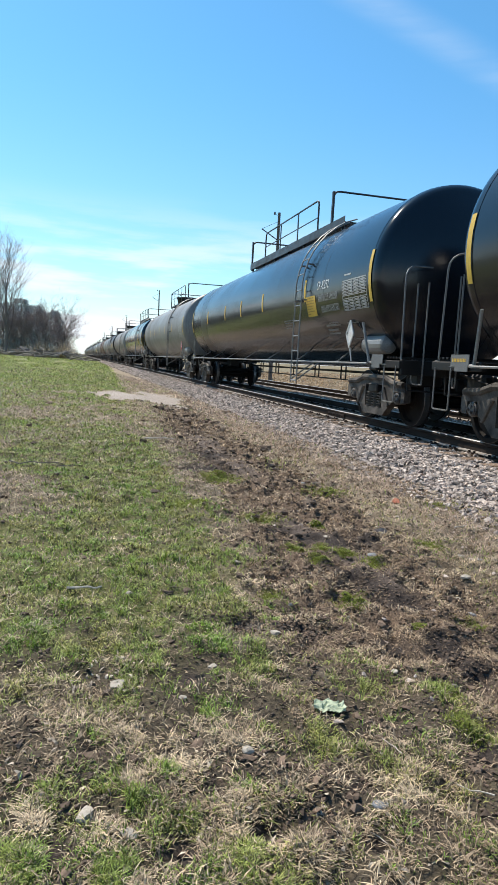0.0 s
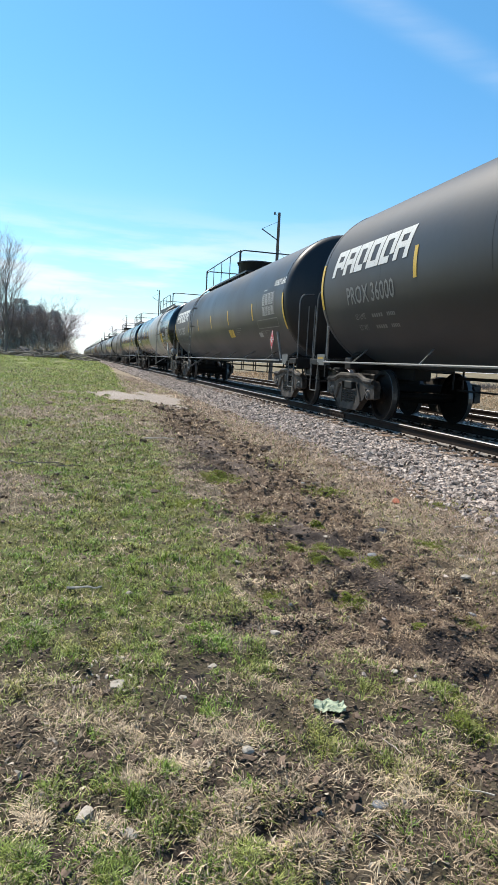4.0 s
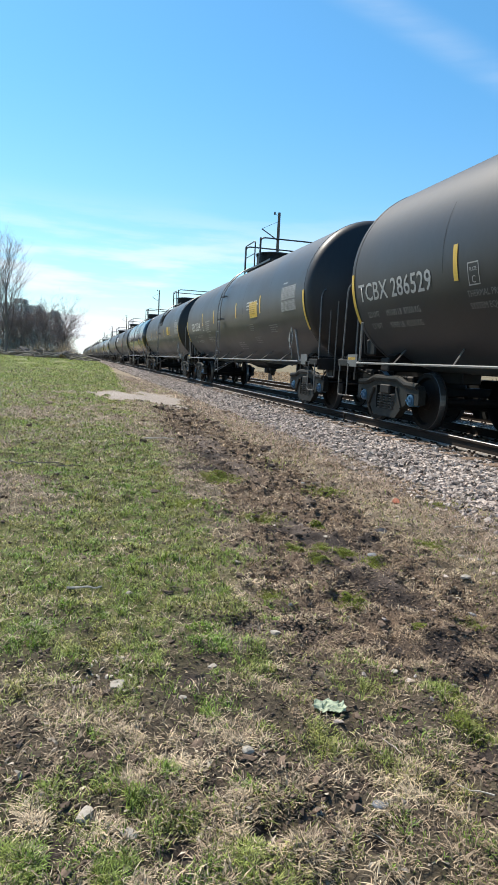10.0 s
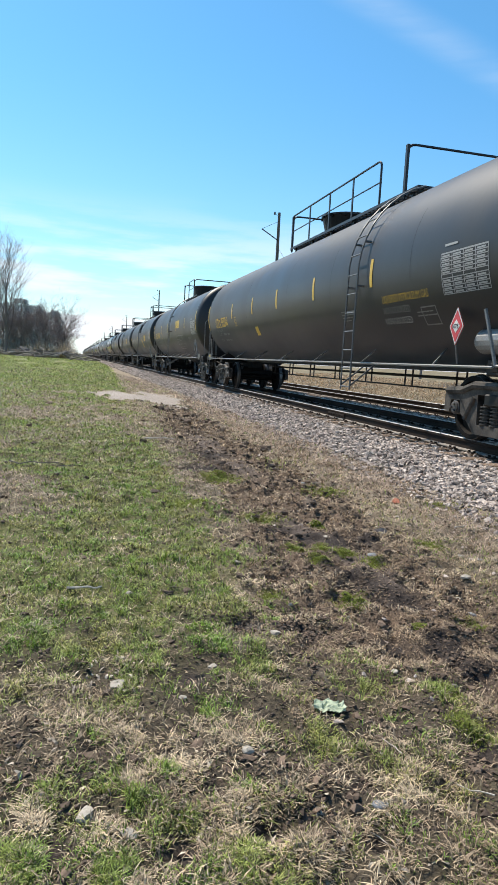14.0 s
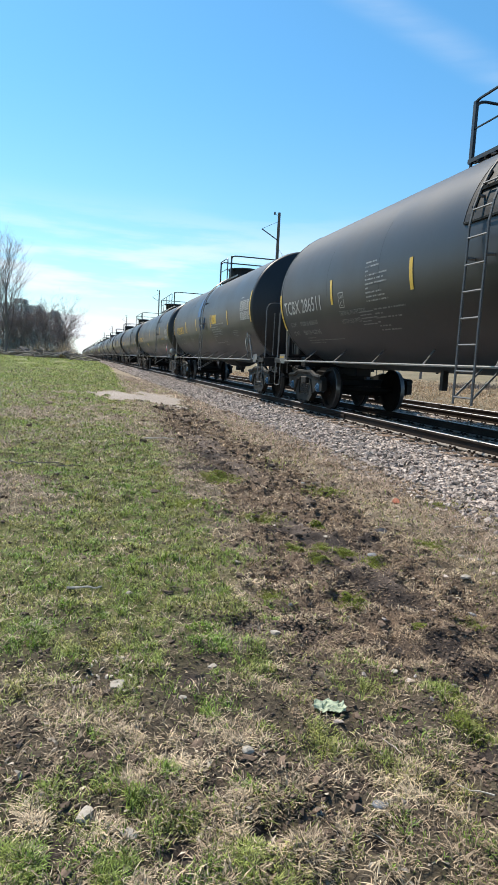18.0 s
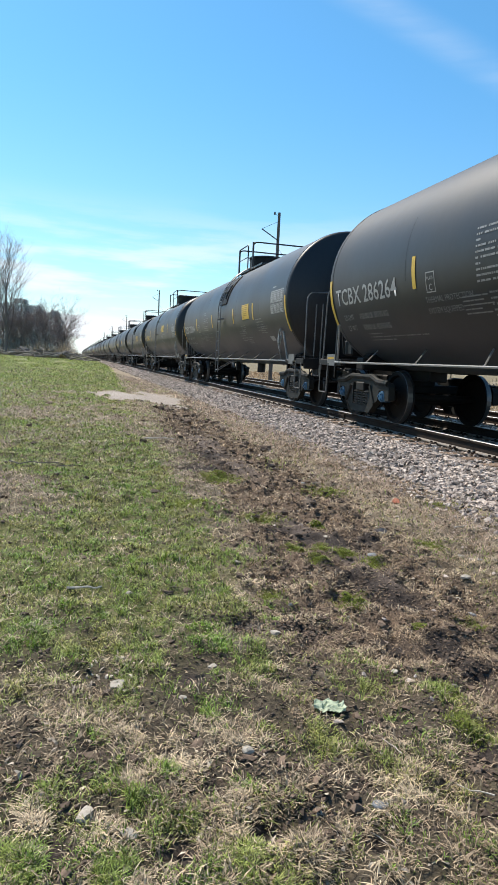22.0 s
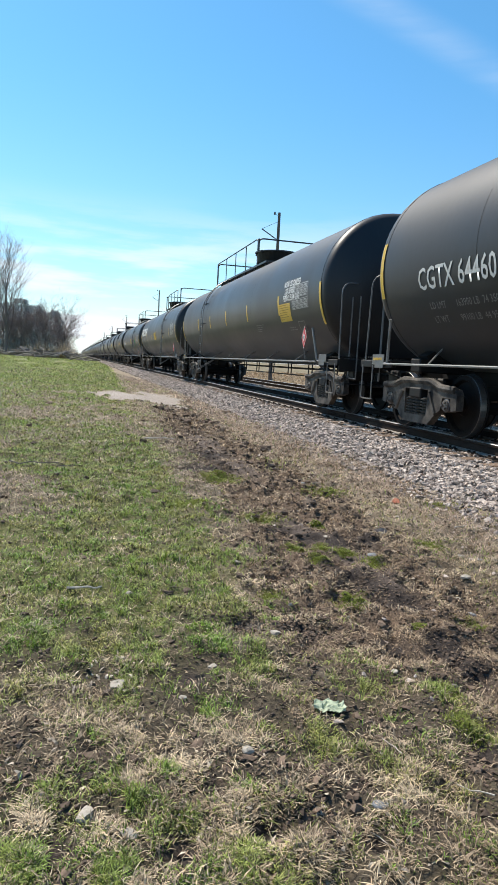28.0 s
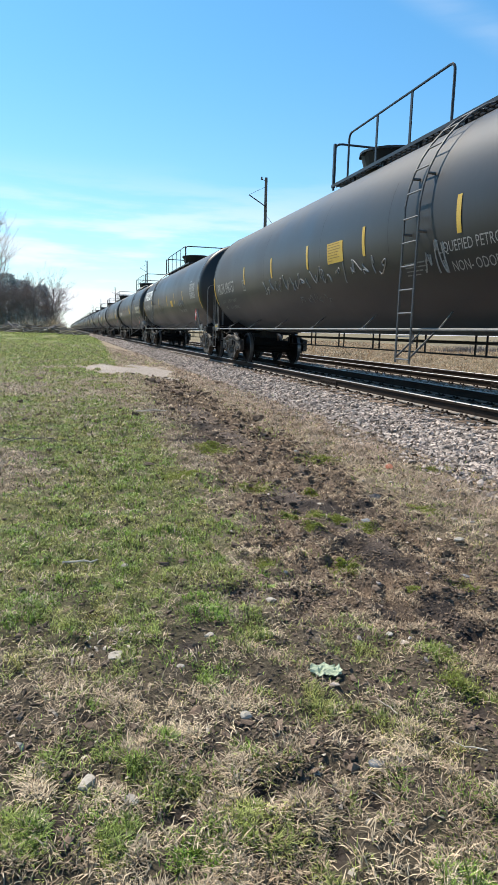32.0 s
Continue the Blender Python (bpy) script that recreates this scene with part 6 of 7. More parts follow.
# longer dead stalks near the ballast
x, y, g = sample(60000, 2.0, 24, 1.35, lambda y: (2.5 + 0 * y, 4.3 + 0 * y), 13)
prob = np.exp(-((x - 3.5) / 0.48) ** 2) * (1 - 0.7 * dirt_mask(x, y)) * (1 - sand(x, y))
x, y = keep(g.random(len(x)) < prob, x, y)
stuff("dead_grass_verge", blades("dead_grass_verge", x, y, g, 0.10 * np.maximum(1, y / 7) ** 0.4, 0.004 * np.maximum(1, y / 6), 0.34, VERGE_STRAW, 0.8), "longer bleached dead grass along the ballast edge", "grass")
# moss and fresh weeds on the bare earth
MOSSY = [(1.64, 5.61, .20), (1.66, 4.67, .08), (1.86, 4.58, .09), (1.73, 4.36, .08), (1.97, 4.47, .08), (2.07, 4.2, .09), (1.65, 3.64, .09), (1.66, 3.49, .07), (2.07, 5.33, .06), (2.77, 4.6, .11),
         (2.72, 6.8, .22), (1.69, 7.56, .24), (2.16, 3.08, .07), (3.71, 5.99, .14), (1.16, 3.67, .06), (1.84, 3.1, .04), (1.05, 6.15, .15), (1.53, 2.13, .08), (1.58, 2.41, .07)]
parts_x, parts_y = [], []
g = np.random.default_rng(14)
for cx, cy, r in MOSSY:
    n = int(900 + 9000 * r)
    q = g.normal(0, 0.5, (n, 2)) * r
    parts_x.append(cx + q[:, 0])
    parts_y.append(cy + q[:, 1] * 1.2)
x, y = np.concatenate(parts_x), np.concatenate(parts_y)
stuff("moss", blades("moss", x, y, g, 0.016 * np.maximum(1, y / 4), 0.004 * np.maximum(1, y / 4), 0.6, MOSS), "bright yellow-green moss and young weeds on bare earth", "moss")


def lumps(name, x, y, size, g, material, squash=0.65, sink=0.3, z=None):
    """A mesh of many small angular stones or clods."""
    phi = (1 + 5 ** 0.5) / 2
    ico = np.array([(-1, phi, 0), (1, phi, 0), (-1, -phi, 0), (1, -phi, 0), (0, -1, phi), (0, 1, phi), (0, -1, -phi), (0, 1, -phi), (phi, 0, -1), (phi, 0, 1), (-phi, 0, -1), (-phi, 0, 1)])
    ico /= np.linalg.norm(ico[0])
    tri = np.array([(0, 11, 5), (0, 5, 1), (0, 1, 7), (0, 7, 10), (0, 10, 11), (1, 5, 9), (5, 11, 4), (11, 10, 2), (10, 7, 6), (7, 1, 8), (3, 9, 4), (3, 4, 2), (3, 2, 6), (3, 6, 8), (3, 8, 9),
                    (4, 9, 5), (2, 4, 11), (6, 2, 10), (8, 6, 7), (9, 8, 1)])
    n = len(x)
    forms = ico[None] * g.uniform(0.42, 1.4, (24, 12, 1))
    cut = g.normal(0, 1, (24, 3))
    cut /= np.linalg.norm(cut, axis=1)[:, None]
    over = np.maximum(0, (forms * cut[:, None]).sum(-1) - 0.35)     # one broken flat face each
    forms = forms - over[..., None] * cut[:, None]
    v = forms[g.integers(0, 24, n)] * np.stack([g.uniform(0.9, 1.7, n), g.uniform(0.6, 1.1, n), squash * g.uniform(0.7, 1.3, n)], -1)[:, None, :]
    a, t = g.random(n) * 6.283, g.normal(0, 0.35, n)
    c, s, ct, st = np.cos(a), np.sin(a), np.cos(t), np.sin(t)
    X, Y, Z = v[..., 0], v[..., 1] * ct[:, None] - v[..., 2] * st[:, None], v[..., 1] * st[:, None] + v[..., 2] * ct[:, None]
    v = np.stack([X * c[:, None] - Y * s[:, None], X * s[:, None] + Y * c[:, None], Z], -1) * (size / 2)[:, None, None]
    z = land(x, y) if z is None else z
    v += np.stack([x, y, z + size * squash * (0.5 - sink)], -1)[:, None, :]
    f = tri[None] + (np.arange(n) * 12)[:, None, None]
    return arrays_mesh(name, v.reshape(-1, 3), f.reshape(-1, 3), material)


x, y, g = sample(90000, 1.6, 20, 1.45, view_span, 15)
prob = np.clip(dirt_mask(x, y) * 1.2 + 0.04 + 0.45 * gap(x, y), 0, 1) * (1 - 0.6 * rut_mask(x, y)) * (0.45 + 0.55 * step(0.4, 0.55, fnoise(x * 6, y * 4, 0, 2)))
x, y = keep(g.random(len(x)) < prob, x, y)
stuff("soil_clods", lumps("soil_clods", x, y, g.gamma(1.5, 0.0055, len(x)) * np.maximum(1, y / 3.2) + 0.004, g, SOIL, 0.6), "dark crumbly clods of churned soil", "soil")
# small stones scattered between the ruts and the ballast
x, y, g = sample(2600, 2.0, 16, 1.5, lambda y: (0.9 + 0.05 * y, 4.2 + 0 * y), 16)
prob = 0.15 + 0.85 * step(2.4, 4.0, x)
x, y = keep(g.random(len(x)) < prob, x, y)
stuff("pebbles", lumps("pebbles", x, y, g.gamma(2.0, 0.007, len(x)) + 0.007, g, STONE, 0.6), "scattered pale pebbles", "pebbles")
# ballast
stone_x, stone_y, stone_s = [], [], []
for n, y0, y1, a, b, s, seed in ((16000, 3.6, 15, 4.0, 5.25, 0.056, 21), (12000, 15, 45, 3.95, 5.25, 0.072, 22), (6000, 45, 120, 3.95, 5.3, 0.16, 23), (6500, 5.5, 30, 5.2, 7.6, 0.055, 24),
                                 (9000, 7, 40, 7.4, 12.0, 0.07, 25), (3500, 30, 80, 5.2, 12, 0.12, 26), (1500, 3.6, 20, 3.55, 4.1, 0.05, 27)):
    x, y, g = sample(n, y0, y1, 1.15, lambda y: (a + 0 * y, b + 0 * y), seed)
    wob = 0.22 * (fnoise(x * 0.2, y * 0.6, 2) - 0.5)
    ok = x > (a + wob if a < 4.05 else a)
    ok = ok & ~((x > 4.9) & (x < 5.3) & (g.random(len(x)) < 0.82))
    stone_x.append(x[ok])
    stone_y.append(y[ok])
    stone_s.append(g.uniform(0.65, 1.35, ok.sum()) * s)
x, y, s = np.concatenate(stone_x), np.concatenate(stone_y), np.concatenate(stone_s)
for cx in (TRACK_X, TRACK2_X):      # keep the rails free
    for side in (-1, 1):
        ok = np.abs(x - (cx + side * 0.7525)) > 0.075 + s / 2
        x, y, s = x[ok], y[ok], s[ok]
stuff("ballast", lumps("ballast", x, y, s, np.random.default_rng(28), STONE, 0.75, 0.25), "loose grey crushed stone ballast", "ballast")
# dry bank beyond the second track
g = np.random.default_rng(29)
n = 110000
y = 8 + 62 * g.random(n) ** 1.6
x = TRACK2_X + 1.9 + 16 * g.random(n) ** 1.4
stuff("dry_bank_grass", blades("dry_bank_grass", x, y, g, 0.14 + 0.22 * fnoise(x * 1.6, y * 1.1, 4), 0.010 + 0.0005 * y, 0.26, BANK_STRAW, 0.9), "rough dry tan grass on the bank beyond the tracks", "grass")


# ---- single stones and litter on the lawn ----
def on_land(x, y, lift=0.0):
    return (x, y, float(land(np.array([x]), np.array([y]))[0]) + lift)


def rock(x, y, size, material, label, seed, flat=0.6, name="stone"):
    g = random.Random(seed)
    bm = bmesh.new()
    bmesh.ops.create_icosphere(bm, subdivisions=2, radius=0.5)
    cuts = [Vector((g.gauss(0, 1), g.gauss(0, 1), g.gauss(0, 1))).normalized() for _ in range(9)]
    for v in bm.verts:
        for c in cuts:      # broken faces
            over = v.co.dot(c) - 0.30
            if over > 0:
                v.co -= c * over
        v.co *= 1 + 0.12 * noise.noise(v.co * 5 + Vector((seed, 0, 0)))
        v.co = Vector((v.co.x * 1.25, v.co.y, v.co.z * flat)) * size * 1.15
    ob = new(name, mesh_of(name, bm, material))
    ob.location, ob.rotation_euler = on_land(x, y, size * flat * 0.28), (g.uniform(-.2, .2), g.uniform(-.2, .2), g.uniform(0, 6))
    return tagged(ob, label, "stone", "stones on the lawn")


rock(0.05, 1.87, 0.052, PALE_STONE, "pale cream limestone lump in the grass", 1, 0.62)
rock(0.61, 2.07, 0.04, PALE_STONE, "small rounded pale stone among straw", 2)
rock(0.19, 2.66, 0.06, PALE_STONE, "flat pale stone in dry grass", 3, 0.3)
rock(0.17, 1.76, 0.045, PALE_STONE, "flat whitish stone half sunk in straw", 4, 0.35)
rock(1.00, 3.05, 0.045, PALE_STONE, "small tan stone at the lawn's edge", 5)
rock(0.63, 2.80, 0.04, PALE_STONE, "white angular stone chip", 6, 0.5)
rock(0.45, 2.52, 0.035, PALE_STONE, "little white stone in grass", 7, 0.4)
rock(0.95, 1.73, 0.045, GREY_STONE, "blue-grey square stone in straw", 8, 0.5)
rock(3.23, 6.09, 0.10, RED_STONE, "red brick chip near the ballast", 9, 0.4, "brick_chip")
rock(2.35, 3.55, 0.075, PALE_STONE, "whitish stone on bare earth", 10, 0.5)
rock(2.55, 3.75, 0.06, PALE_STONE, "whitish stone on bare earth", 11, 0.5)
rock(2.30, 3.30, 0.06, GREY_STONE, "grey stone on bare earth", 12, 0.5)
rock(2.15, 4.35, 0.08, GREY_STONE, "grey stone in the old ruts", 13, 0.4)
rock(2.0, 4.9, 0.06, PALE_STONE, "light grey stone in the old ruts", 14, 0.45)
rock(1.45, 2.62, 0.035, PALE_STONE, "small white stone in mud", 15, 0.5)
rock(0.83, 4.35, 0.03, PALE_STONE, "tiny white stone on the lawn", 16, 0.4)
rock(0.32, 3.75, 0.035, PALE_STONE, "tiny cream stone on the lawn", 17, 0.5)
for k in range(14):
    g2 = random.Random(50 + k)
    rock(g2.uniform(2.3, 3.6), g2.uniform(3.0, 7.5), g2.uniform(0.025, 0.055), PALE_STONE if k % 3 else GREY_STONE, "loose stone beside the ballast", 30 + k, 0.5)


def crumpled_paper(x, y, size):
    bm = bmesh.new()
    n = 14
    vs = [[bm.verts.new(((i / n - 0.5) * size * 1.25 * (1 - 0.25 * (j / n)), (j / n - 0.5) * size * 0.8 + 0.01 * math.sin(i), 0.02 + 0.016 * noise.noise(Vector((i * 0.37, j * 0.37, 3.0))) + 0.007 * noise.noise(Vector((i * 0.9, j * 0.9, 7)))))
           for j in range(n + 1)] for i in range(n + 1)]
    for i in range(n):
        for j in range(n):
            if (i - 7) ** 2 + (j - 7) ** 2 * 1.1 < 52 + 6 * math.sin(i * 1.7):
                bm.faces.new((vs[i][j], vs[i + 1][j], vs[i + 1][j + 1], vs[i][j + 1]))
    for v in [v for v in bm.verts if not v.link_faces]:
        bm.verts.remove(v)
    ob = new("crumpled_paper", mesh_of("crumpled_paper", bm, PALE_PAPER))
    mod = ob.modifiers.new("thickness", "SOLIDIFY")
    mod.thickness = 0.0015
    ob.location, ob.rotation_euler = on_land(x, y, 0.006), (0, 0, -0.2)
    return tagged(ob, "crumpled pale green paper lying in the grass", "litter")


crumpled_paper(1.01, 2.33, 0.125)


def stick(x, y, length, turn, r, label, material, seed, name="stick"):
    g = random.Random(seed)
    pts = [Vector(((k / 5 - 0.5) * length, g.uniform(-.06, .06) * length, 0.015 + g.uniform(0, .05) * length)) for k in range(6)]
    bm = bmesh.new()
    tube(bm, pts, r, 6, r2=r * 0.6)
    ob = new(name, mesh_of(name, bm, material))
    ob.location, ob.rotation_euler = on_land(x, y, r), (0, 0, turn)
    return tagged(ob, label, "stick", "sticks on the lawn")


stick(0.07, 3.86, 0.20, 0.0, 0.008, "bleached pale stick on the green lawn", STICK, 1)
stick(-0.45, 8.2, 0.62, 0.0, 0.008, "thin dark twig on the lawn", BARK, 2, "twig")
stick(-0.05, 8.25, 0.35, 0.25, 0.006, "thin dark twig on the lawn", BARK, 3, "twig")
stick(1.35, 10.9, 0.5, -0.1, 0.014, "pale broken stick in dry grass", STICK, 4)
stick(3.3, 5.0, 0.18, 0.4, 0.008, "short straw-coloured stick near the ballast", STICK, 5)
stick(1.15, 2.05, 0.11, 1.9, 0.0022, "thin pale straw stalk", STICK, 6)
stick(0.9, 1.62, 0.10, 2.2, 0.0022, "thin pale straw stalk", STICK, 7)
stick(1.3, 1.75, 0.12, 2.4, 0.0024, "thin pale straw stalk", STICK, 8)


def dead_leaves(x, y, n, spread, material, label, seed, size=0.03):
    g = np.random.default_rng(seed)
    q = g.normal(0, spread, (n, 2))
    xx, yy = x + q[:, 0], y + q[:, 1]
    me = blades("dead_leaves", xx, yy, g, size * np.ones(n), size * 0.55, 0.4, material, 1.0, tip=0.3)
    stuff("dead_leaves", me, label, "leaves")


dead_leaves(0.86, 3.27, 160, 0.07, SOIL, "small heap of dark dead leaves", 61)
dead_leaves(1.25, 3.2, 260, 0.10, SOIL, "dark heap of rotted leaves on bare earth", 62)
dead_leaves(0.15, 2.75, 60, 0.09, LEAF_DRY, "a few curled pale leaves", 63)
dead_leaves(0.35, 1.75, 40, 0.16, LEAF_DRY, "a few curled pale leaves", 64)
dead_leaves(-0.05, 2.2, 40, 0.15, LEAF_DRY, "a few curled pale leaves", 65)
dead_leaves(0.7, 1.6, 40, 0.2, LEAF_DRY, "a few curled pale leaves", 66)


# ---- trees and brush beyond the lawn ----
def bare_tree(x, y, height, seed, label, spread=0.5, limbs=7, trunk_r=None, fork=0.28, name="bare_tree", twig=TWIG):
    g = random.Random(seed)
    t = thing(name, label, "tree", "trees beyond the lawn", at=on_land(x, y, -0.1))
    r0 = trunk_r or height * 0.017
    bm = bmesh.new()
    pts = [Vector((g.uniform(-.02, .02) * height * k, g.uniform(-.02, .02) * height * k, height * 0.92 * k)) for k in (0, .15, .3, .5, .7, .85, 1)]
    tube(bm, pts, r0, 8, r2=r0 * 0.12)
    part("trunk", bm, BARK, t)
    twigs = bmesh.new()

    def grow(bm_, p, d, length, r, depth):
        q = [p]
        for _ in range(3):
            d = (d + Vector((g.uniform(-.2, .2), g.uniform(-.2, .2), g.uniform(-.02, .2)))).normalized()
            q.append(q[-1] + d * length / 3)
        tube(bm_, q, r, 5 if depth > 2 else 3, False, r * 0.45)
        if depth == 0:
            return
        for _ in range(4 if depth < 3 else 5):
            k = g.choice((1, 2, 3, 2, 3))
            side = Vector((g.uniform(-1, 1), g.uniform(-1, 1), g.uniform(-.2, .7))).normalized()
            grow(twigs if depth <= 2 else bm_, q[k], (d * 0.9 + side * 0.75).normalized(), length * g.uniform(0.45, 0.7), r * 0.5, depth - 1)

    for k in range(limbs):
        h = fork + (0.85 - fork) * k / limbs + g.uniform(-.03, .03)
        a = k * 2.4 + g.uniform(-.4, .4)
        d = Vector((math.cos(a) * spread, math.sin(a) * spread, g.uniform(0.7, 1.1))).normalized()
        i = min(len(pts) - 2, int(h * (len(pts) - 1)))
        f = h * (len(pts) - 1) - i
        p = pts[i].lerp(pts[i + 1], f)
        b = bmesh.new()
        grow(b, p, d, height * g.uniform(0.26, 0.40) * (1.25 - 0.6 * h), r0 * (0.40 - 0.25 * h), 3)
        part("limb", b, BARK, t)
    tagged(part("twig_crown", twigs, twig, t, "fine bare twigs"), kind="stuff")
    return t


def evergreen(x, y, height, width, seed, label):
    g = np.random.default_rng(seed)
    t = thing("evergreen_tree", label, "tree", "trees beyond the lawn", at=on_land(x, y, -0.1))
    bm = bmesh.new()
    tube(bm, [(0, 0, 0), (0.05, 0, height * 0.5), (0, 0.05, height * 0.97)], height * 0.02, 7, r2=0.02)
    part("trunk", bm, BARK, t)
    n = 2800
    h = g.random(n) ** 0.85
    a = g.random(n) * 6.283
    lump = 0.78 + 0.34 * np.sin(a * 2 + h * 9 + seed) * np.sin(h * 13 + a + seed)
    r = width / 2 * np.sqrt(np.maximum(0.02, 1 - (h * 1.25 - 0.28) ** 2)) * g.random(n) ** 0.4 * lump
    c = np.stack([r * np.cos(a), r * np.sin(a), height * (0.08 + 0.92 * h) - 0.25 * r], -1)
    d = np.stack([np.cos(a), np.sin(a), g.uniform(-.5, .6, n)], -1) + g.normal(0, .5, (n, 3))
    d /= np.linalg.norm(d, axis=1)[:, None]
    s = np.cross(d, g.normal(0, 1, (n, 3)))
    s /= np.linalg.norm(s, axis=1)[:, None]
    L = height * g.uniform(0.04, 0.09, n)[:, None]
    v = np.stack([c - s * L * 0.13, c + s * L * 0.13, c + d * L], 1).reshape(-1, 3)
    ob = new("crown", arrays_mesh("crown", v, np.arange(3 * n).reshape(-1, 3), NEEDLES))
    ob.parent = t
    ob["label"] = "dark ragged needles"
    return t


def thicket(x, y, rx, ry, height, n, seed, material, label, width=0.03):
    g = np.random.default_rng(seed)
    q = g.normal(0, 0.5, (n, 2))
    xx, yy = x + q[:, 0] * rx, y + q[:, 1] * ry
    fall = np.exp(-(q ** 2).sum(1) * 0.9)
    me = blades("shrub_thicket", xx, yy, g, height * (0.35 + 0.75 * fall), width, 0.86, material, 0.9)
    return stuff("shrub_thicket", me, label, "shrubs")


bare_tree(-8.25, 85, 12.4, 3, "tall bare grey-brown tree with fine twigs", 0.34, 12, 0.20, 0.15)
bare_tree(-9.6, 86, 11.4, 4, "bare tree with fine twigs beside the taller one", 0.34, 10, 0.15, 0.15)
bare_tree(-1.55, 88, 6.6, 5, "small bare tree at the end of the thicket", 0.6, 9, 0.10, 0.2)
bare_tree(-2.6, 95, 6.4, 6, "small bare tree behind the thicket", 0.55, 7, 0.09)
bare_tree(-4.6, 100, 7.4, 7, "bare tree in the far thicket", 0.5, 8, 0.1)
evergreen(-7.0, 90, 7.2, 5.0, 1, "ragged dark evergreen behind the brush pile")
evergreen(-5.4, 94, 6.6, 4.4, 2, "ragged dark evergreen in the thicket")
evergreen(-9.4, 92, 6.6, 5.4, 3, "ragged dark evergreen by the tall tree")
evergreen(-12.3, 96, 7.0, 5.6, 4, "ragged dark evergreen by the tall tree")
evergreen(-3.2, 99, 6.3, 4.2, 5, "ragged dark evergreen in the thicket")
evergreen(-15.5, 92, 7.5, 5.8, 6, "ragged dark evergreen at the lawn's end")
def bare_shrub(x, y, height, width, seed, label, stems=13):
    """A leafless many-stemmed shrub."""
    g = random.Random(seed)
    t = thing("bare_shrub", label, "shrub", "leafless shrubs beyond the lawn", at=on_land(x, y, -0.1))
    twigs = bmesh.new()

    def grow(bm_, p, d, length, r, depth):
        q = [p]
        for _ in range(2):
            d = (d + Vector((g.uniform(-.25, .25), g.uniform(-.25, .25), g.uniform(-.05, .15)))).normalized()
            q.append(q[-1] + d * length / 2)
        tube(bm_, q, r, 3, False, r * 0.5)
        if depth:
            for _ in range(5 if depth > 1 else 6):
                side = Vector((g.uniform(-1, 1), g.uniform(-1, 1), g.uniform(-.3, .6))).normalized()
                grow(twigs, q[g.choice((1, 1, 2))].lerp(q[2], g.random()), (d * 0.8 + side * 0.8).normalized(), length * g.uniform(0.4, 0.65), r * 0.55, depth - 1)

    for k in range(stems):
        b = bmesh.new()
        a, o = g.uniform(0, 6.28), g.random() ** 0.6
        d = Vector((math.cos(a) * o * 0.75 * width / height, math.sin(a) * o * 0.75 * width / height, 1)).normalized()
        grow(b, Vector((math.cos(a) * o * width * 0.22, math.sin(a) * o * width * 0.22, 0)), d, height * g.uniform(0.5, 0.62) * (1.1 - 0.35 * o), 0.035, 3)
        part("stem", b, BARK, t)
    tagged(part("twig_crown", twigs, TWIG, t, "dense fine brown twigs"), kind="stuff")
    return t


bare_shrub(-4.1, 86, 7.6, 3.8, 1, "brown leafless shrub in a dense thicket")
bare_shrub(-2.9, 88, 7.2, 3.6, 2, "brown leafless shrub in a dense thicket")
bare_shrub(-5.4, 88, 7.2, 3.8, 3, "brown leafless shrub in a dense thicket")
bare_shrub(-7.2, 87, 6.2, 3.6, 4, "brown leafless shrub under the trees")
bare_shrub(-9.2, 88, 6.4, 3.6, 5, "brown leafless shrub under the trees")
bare_shrub(-1.7, 90, 4.2, 2.6, 6, "brown leafless shrub at the thicket's end")
bare_shrub(-11.6, 88, 4.4, 3.4, 7, "brown leafless shrub under the trees")
thicket(-1.4, 84, 1.5, 3.0, 1.9, 900, 75, STRAW, "tall dry weeds by the brush pile", 0.03)
thicket(-4.2, 82, 3.2, 2.0, 1.7, 900, 76, STRAW, "tall dry weeds by the brush pile", 0.03)


def brush_pile(x, y, rx, ry, h, n, seed, label):
    g = random.Random(seed)
    t = thing("brush_pile", label, "brush pile", "brush piles at the lawn's end", at=on_land(x, y))
    for k in range(n):
        c = Vector((g.gauss(0, 0.45) * rx, g.gauss(0, 0.45) * ry, 0))
        top = h * math.exp(-(c.x / rx) ** 2 * 1.5)
        c.z = g.uniform(0.0, top)
        a, e, L = g.uniform(0, 6.28), g.gauss(0, 0.18), g.uniform(0.8, 2.6)
        d = Vector((math.cos(a) * math.cos(e), math.sin(a) * math.cos(e), math.sin(e)))
        r = g.choice((0.02, 0.03, 0.03, 0.05, 0.08, 0.11))
        bm = bmesh.new()
        mid = c + Vector((g.uniform(-.1, .1), g.uniform(-.1, .1), g.uniform(-.05, .1))) * L
        c.z = max(c.z, 0.1)
        tube(bm, [c - d * L / 2, mid, c + d * L / 2], r, 6, r2=r * 0.6)
        for v in bm.verts:
            v.co.z = max(v.co.z, 0.0)
        part("branch", bm, LOG_WOOD if k % 3 else BARK, t)
    return t


brush_pile(-5.6, 75, 1.5, 1.2, 1.0, 60, 1, "heap of grey cut branches at the lawn's end")
brush_pile(-3.4, 72, 1.6, 1.2, 1.0, 60, 2, "heap of bleached branches and dead stalks")
brush_pile(-1.2, 68, 1.6, 1.2, 0.85, 60, 3, "low heap of tangled dead branches")
brush_pile(0.6, 62, 1.0, 1.0, 0.5, 30, 4, "low scatter of dead branches by the track")
brush_pile(-8.2, 76, 1.5, 1.2, 0.7, 40, 5, "heap of grey cut branches at the lawn's end")
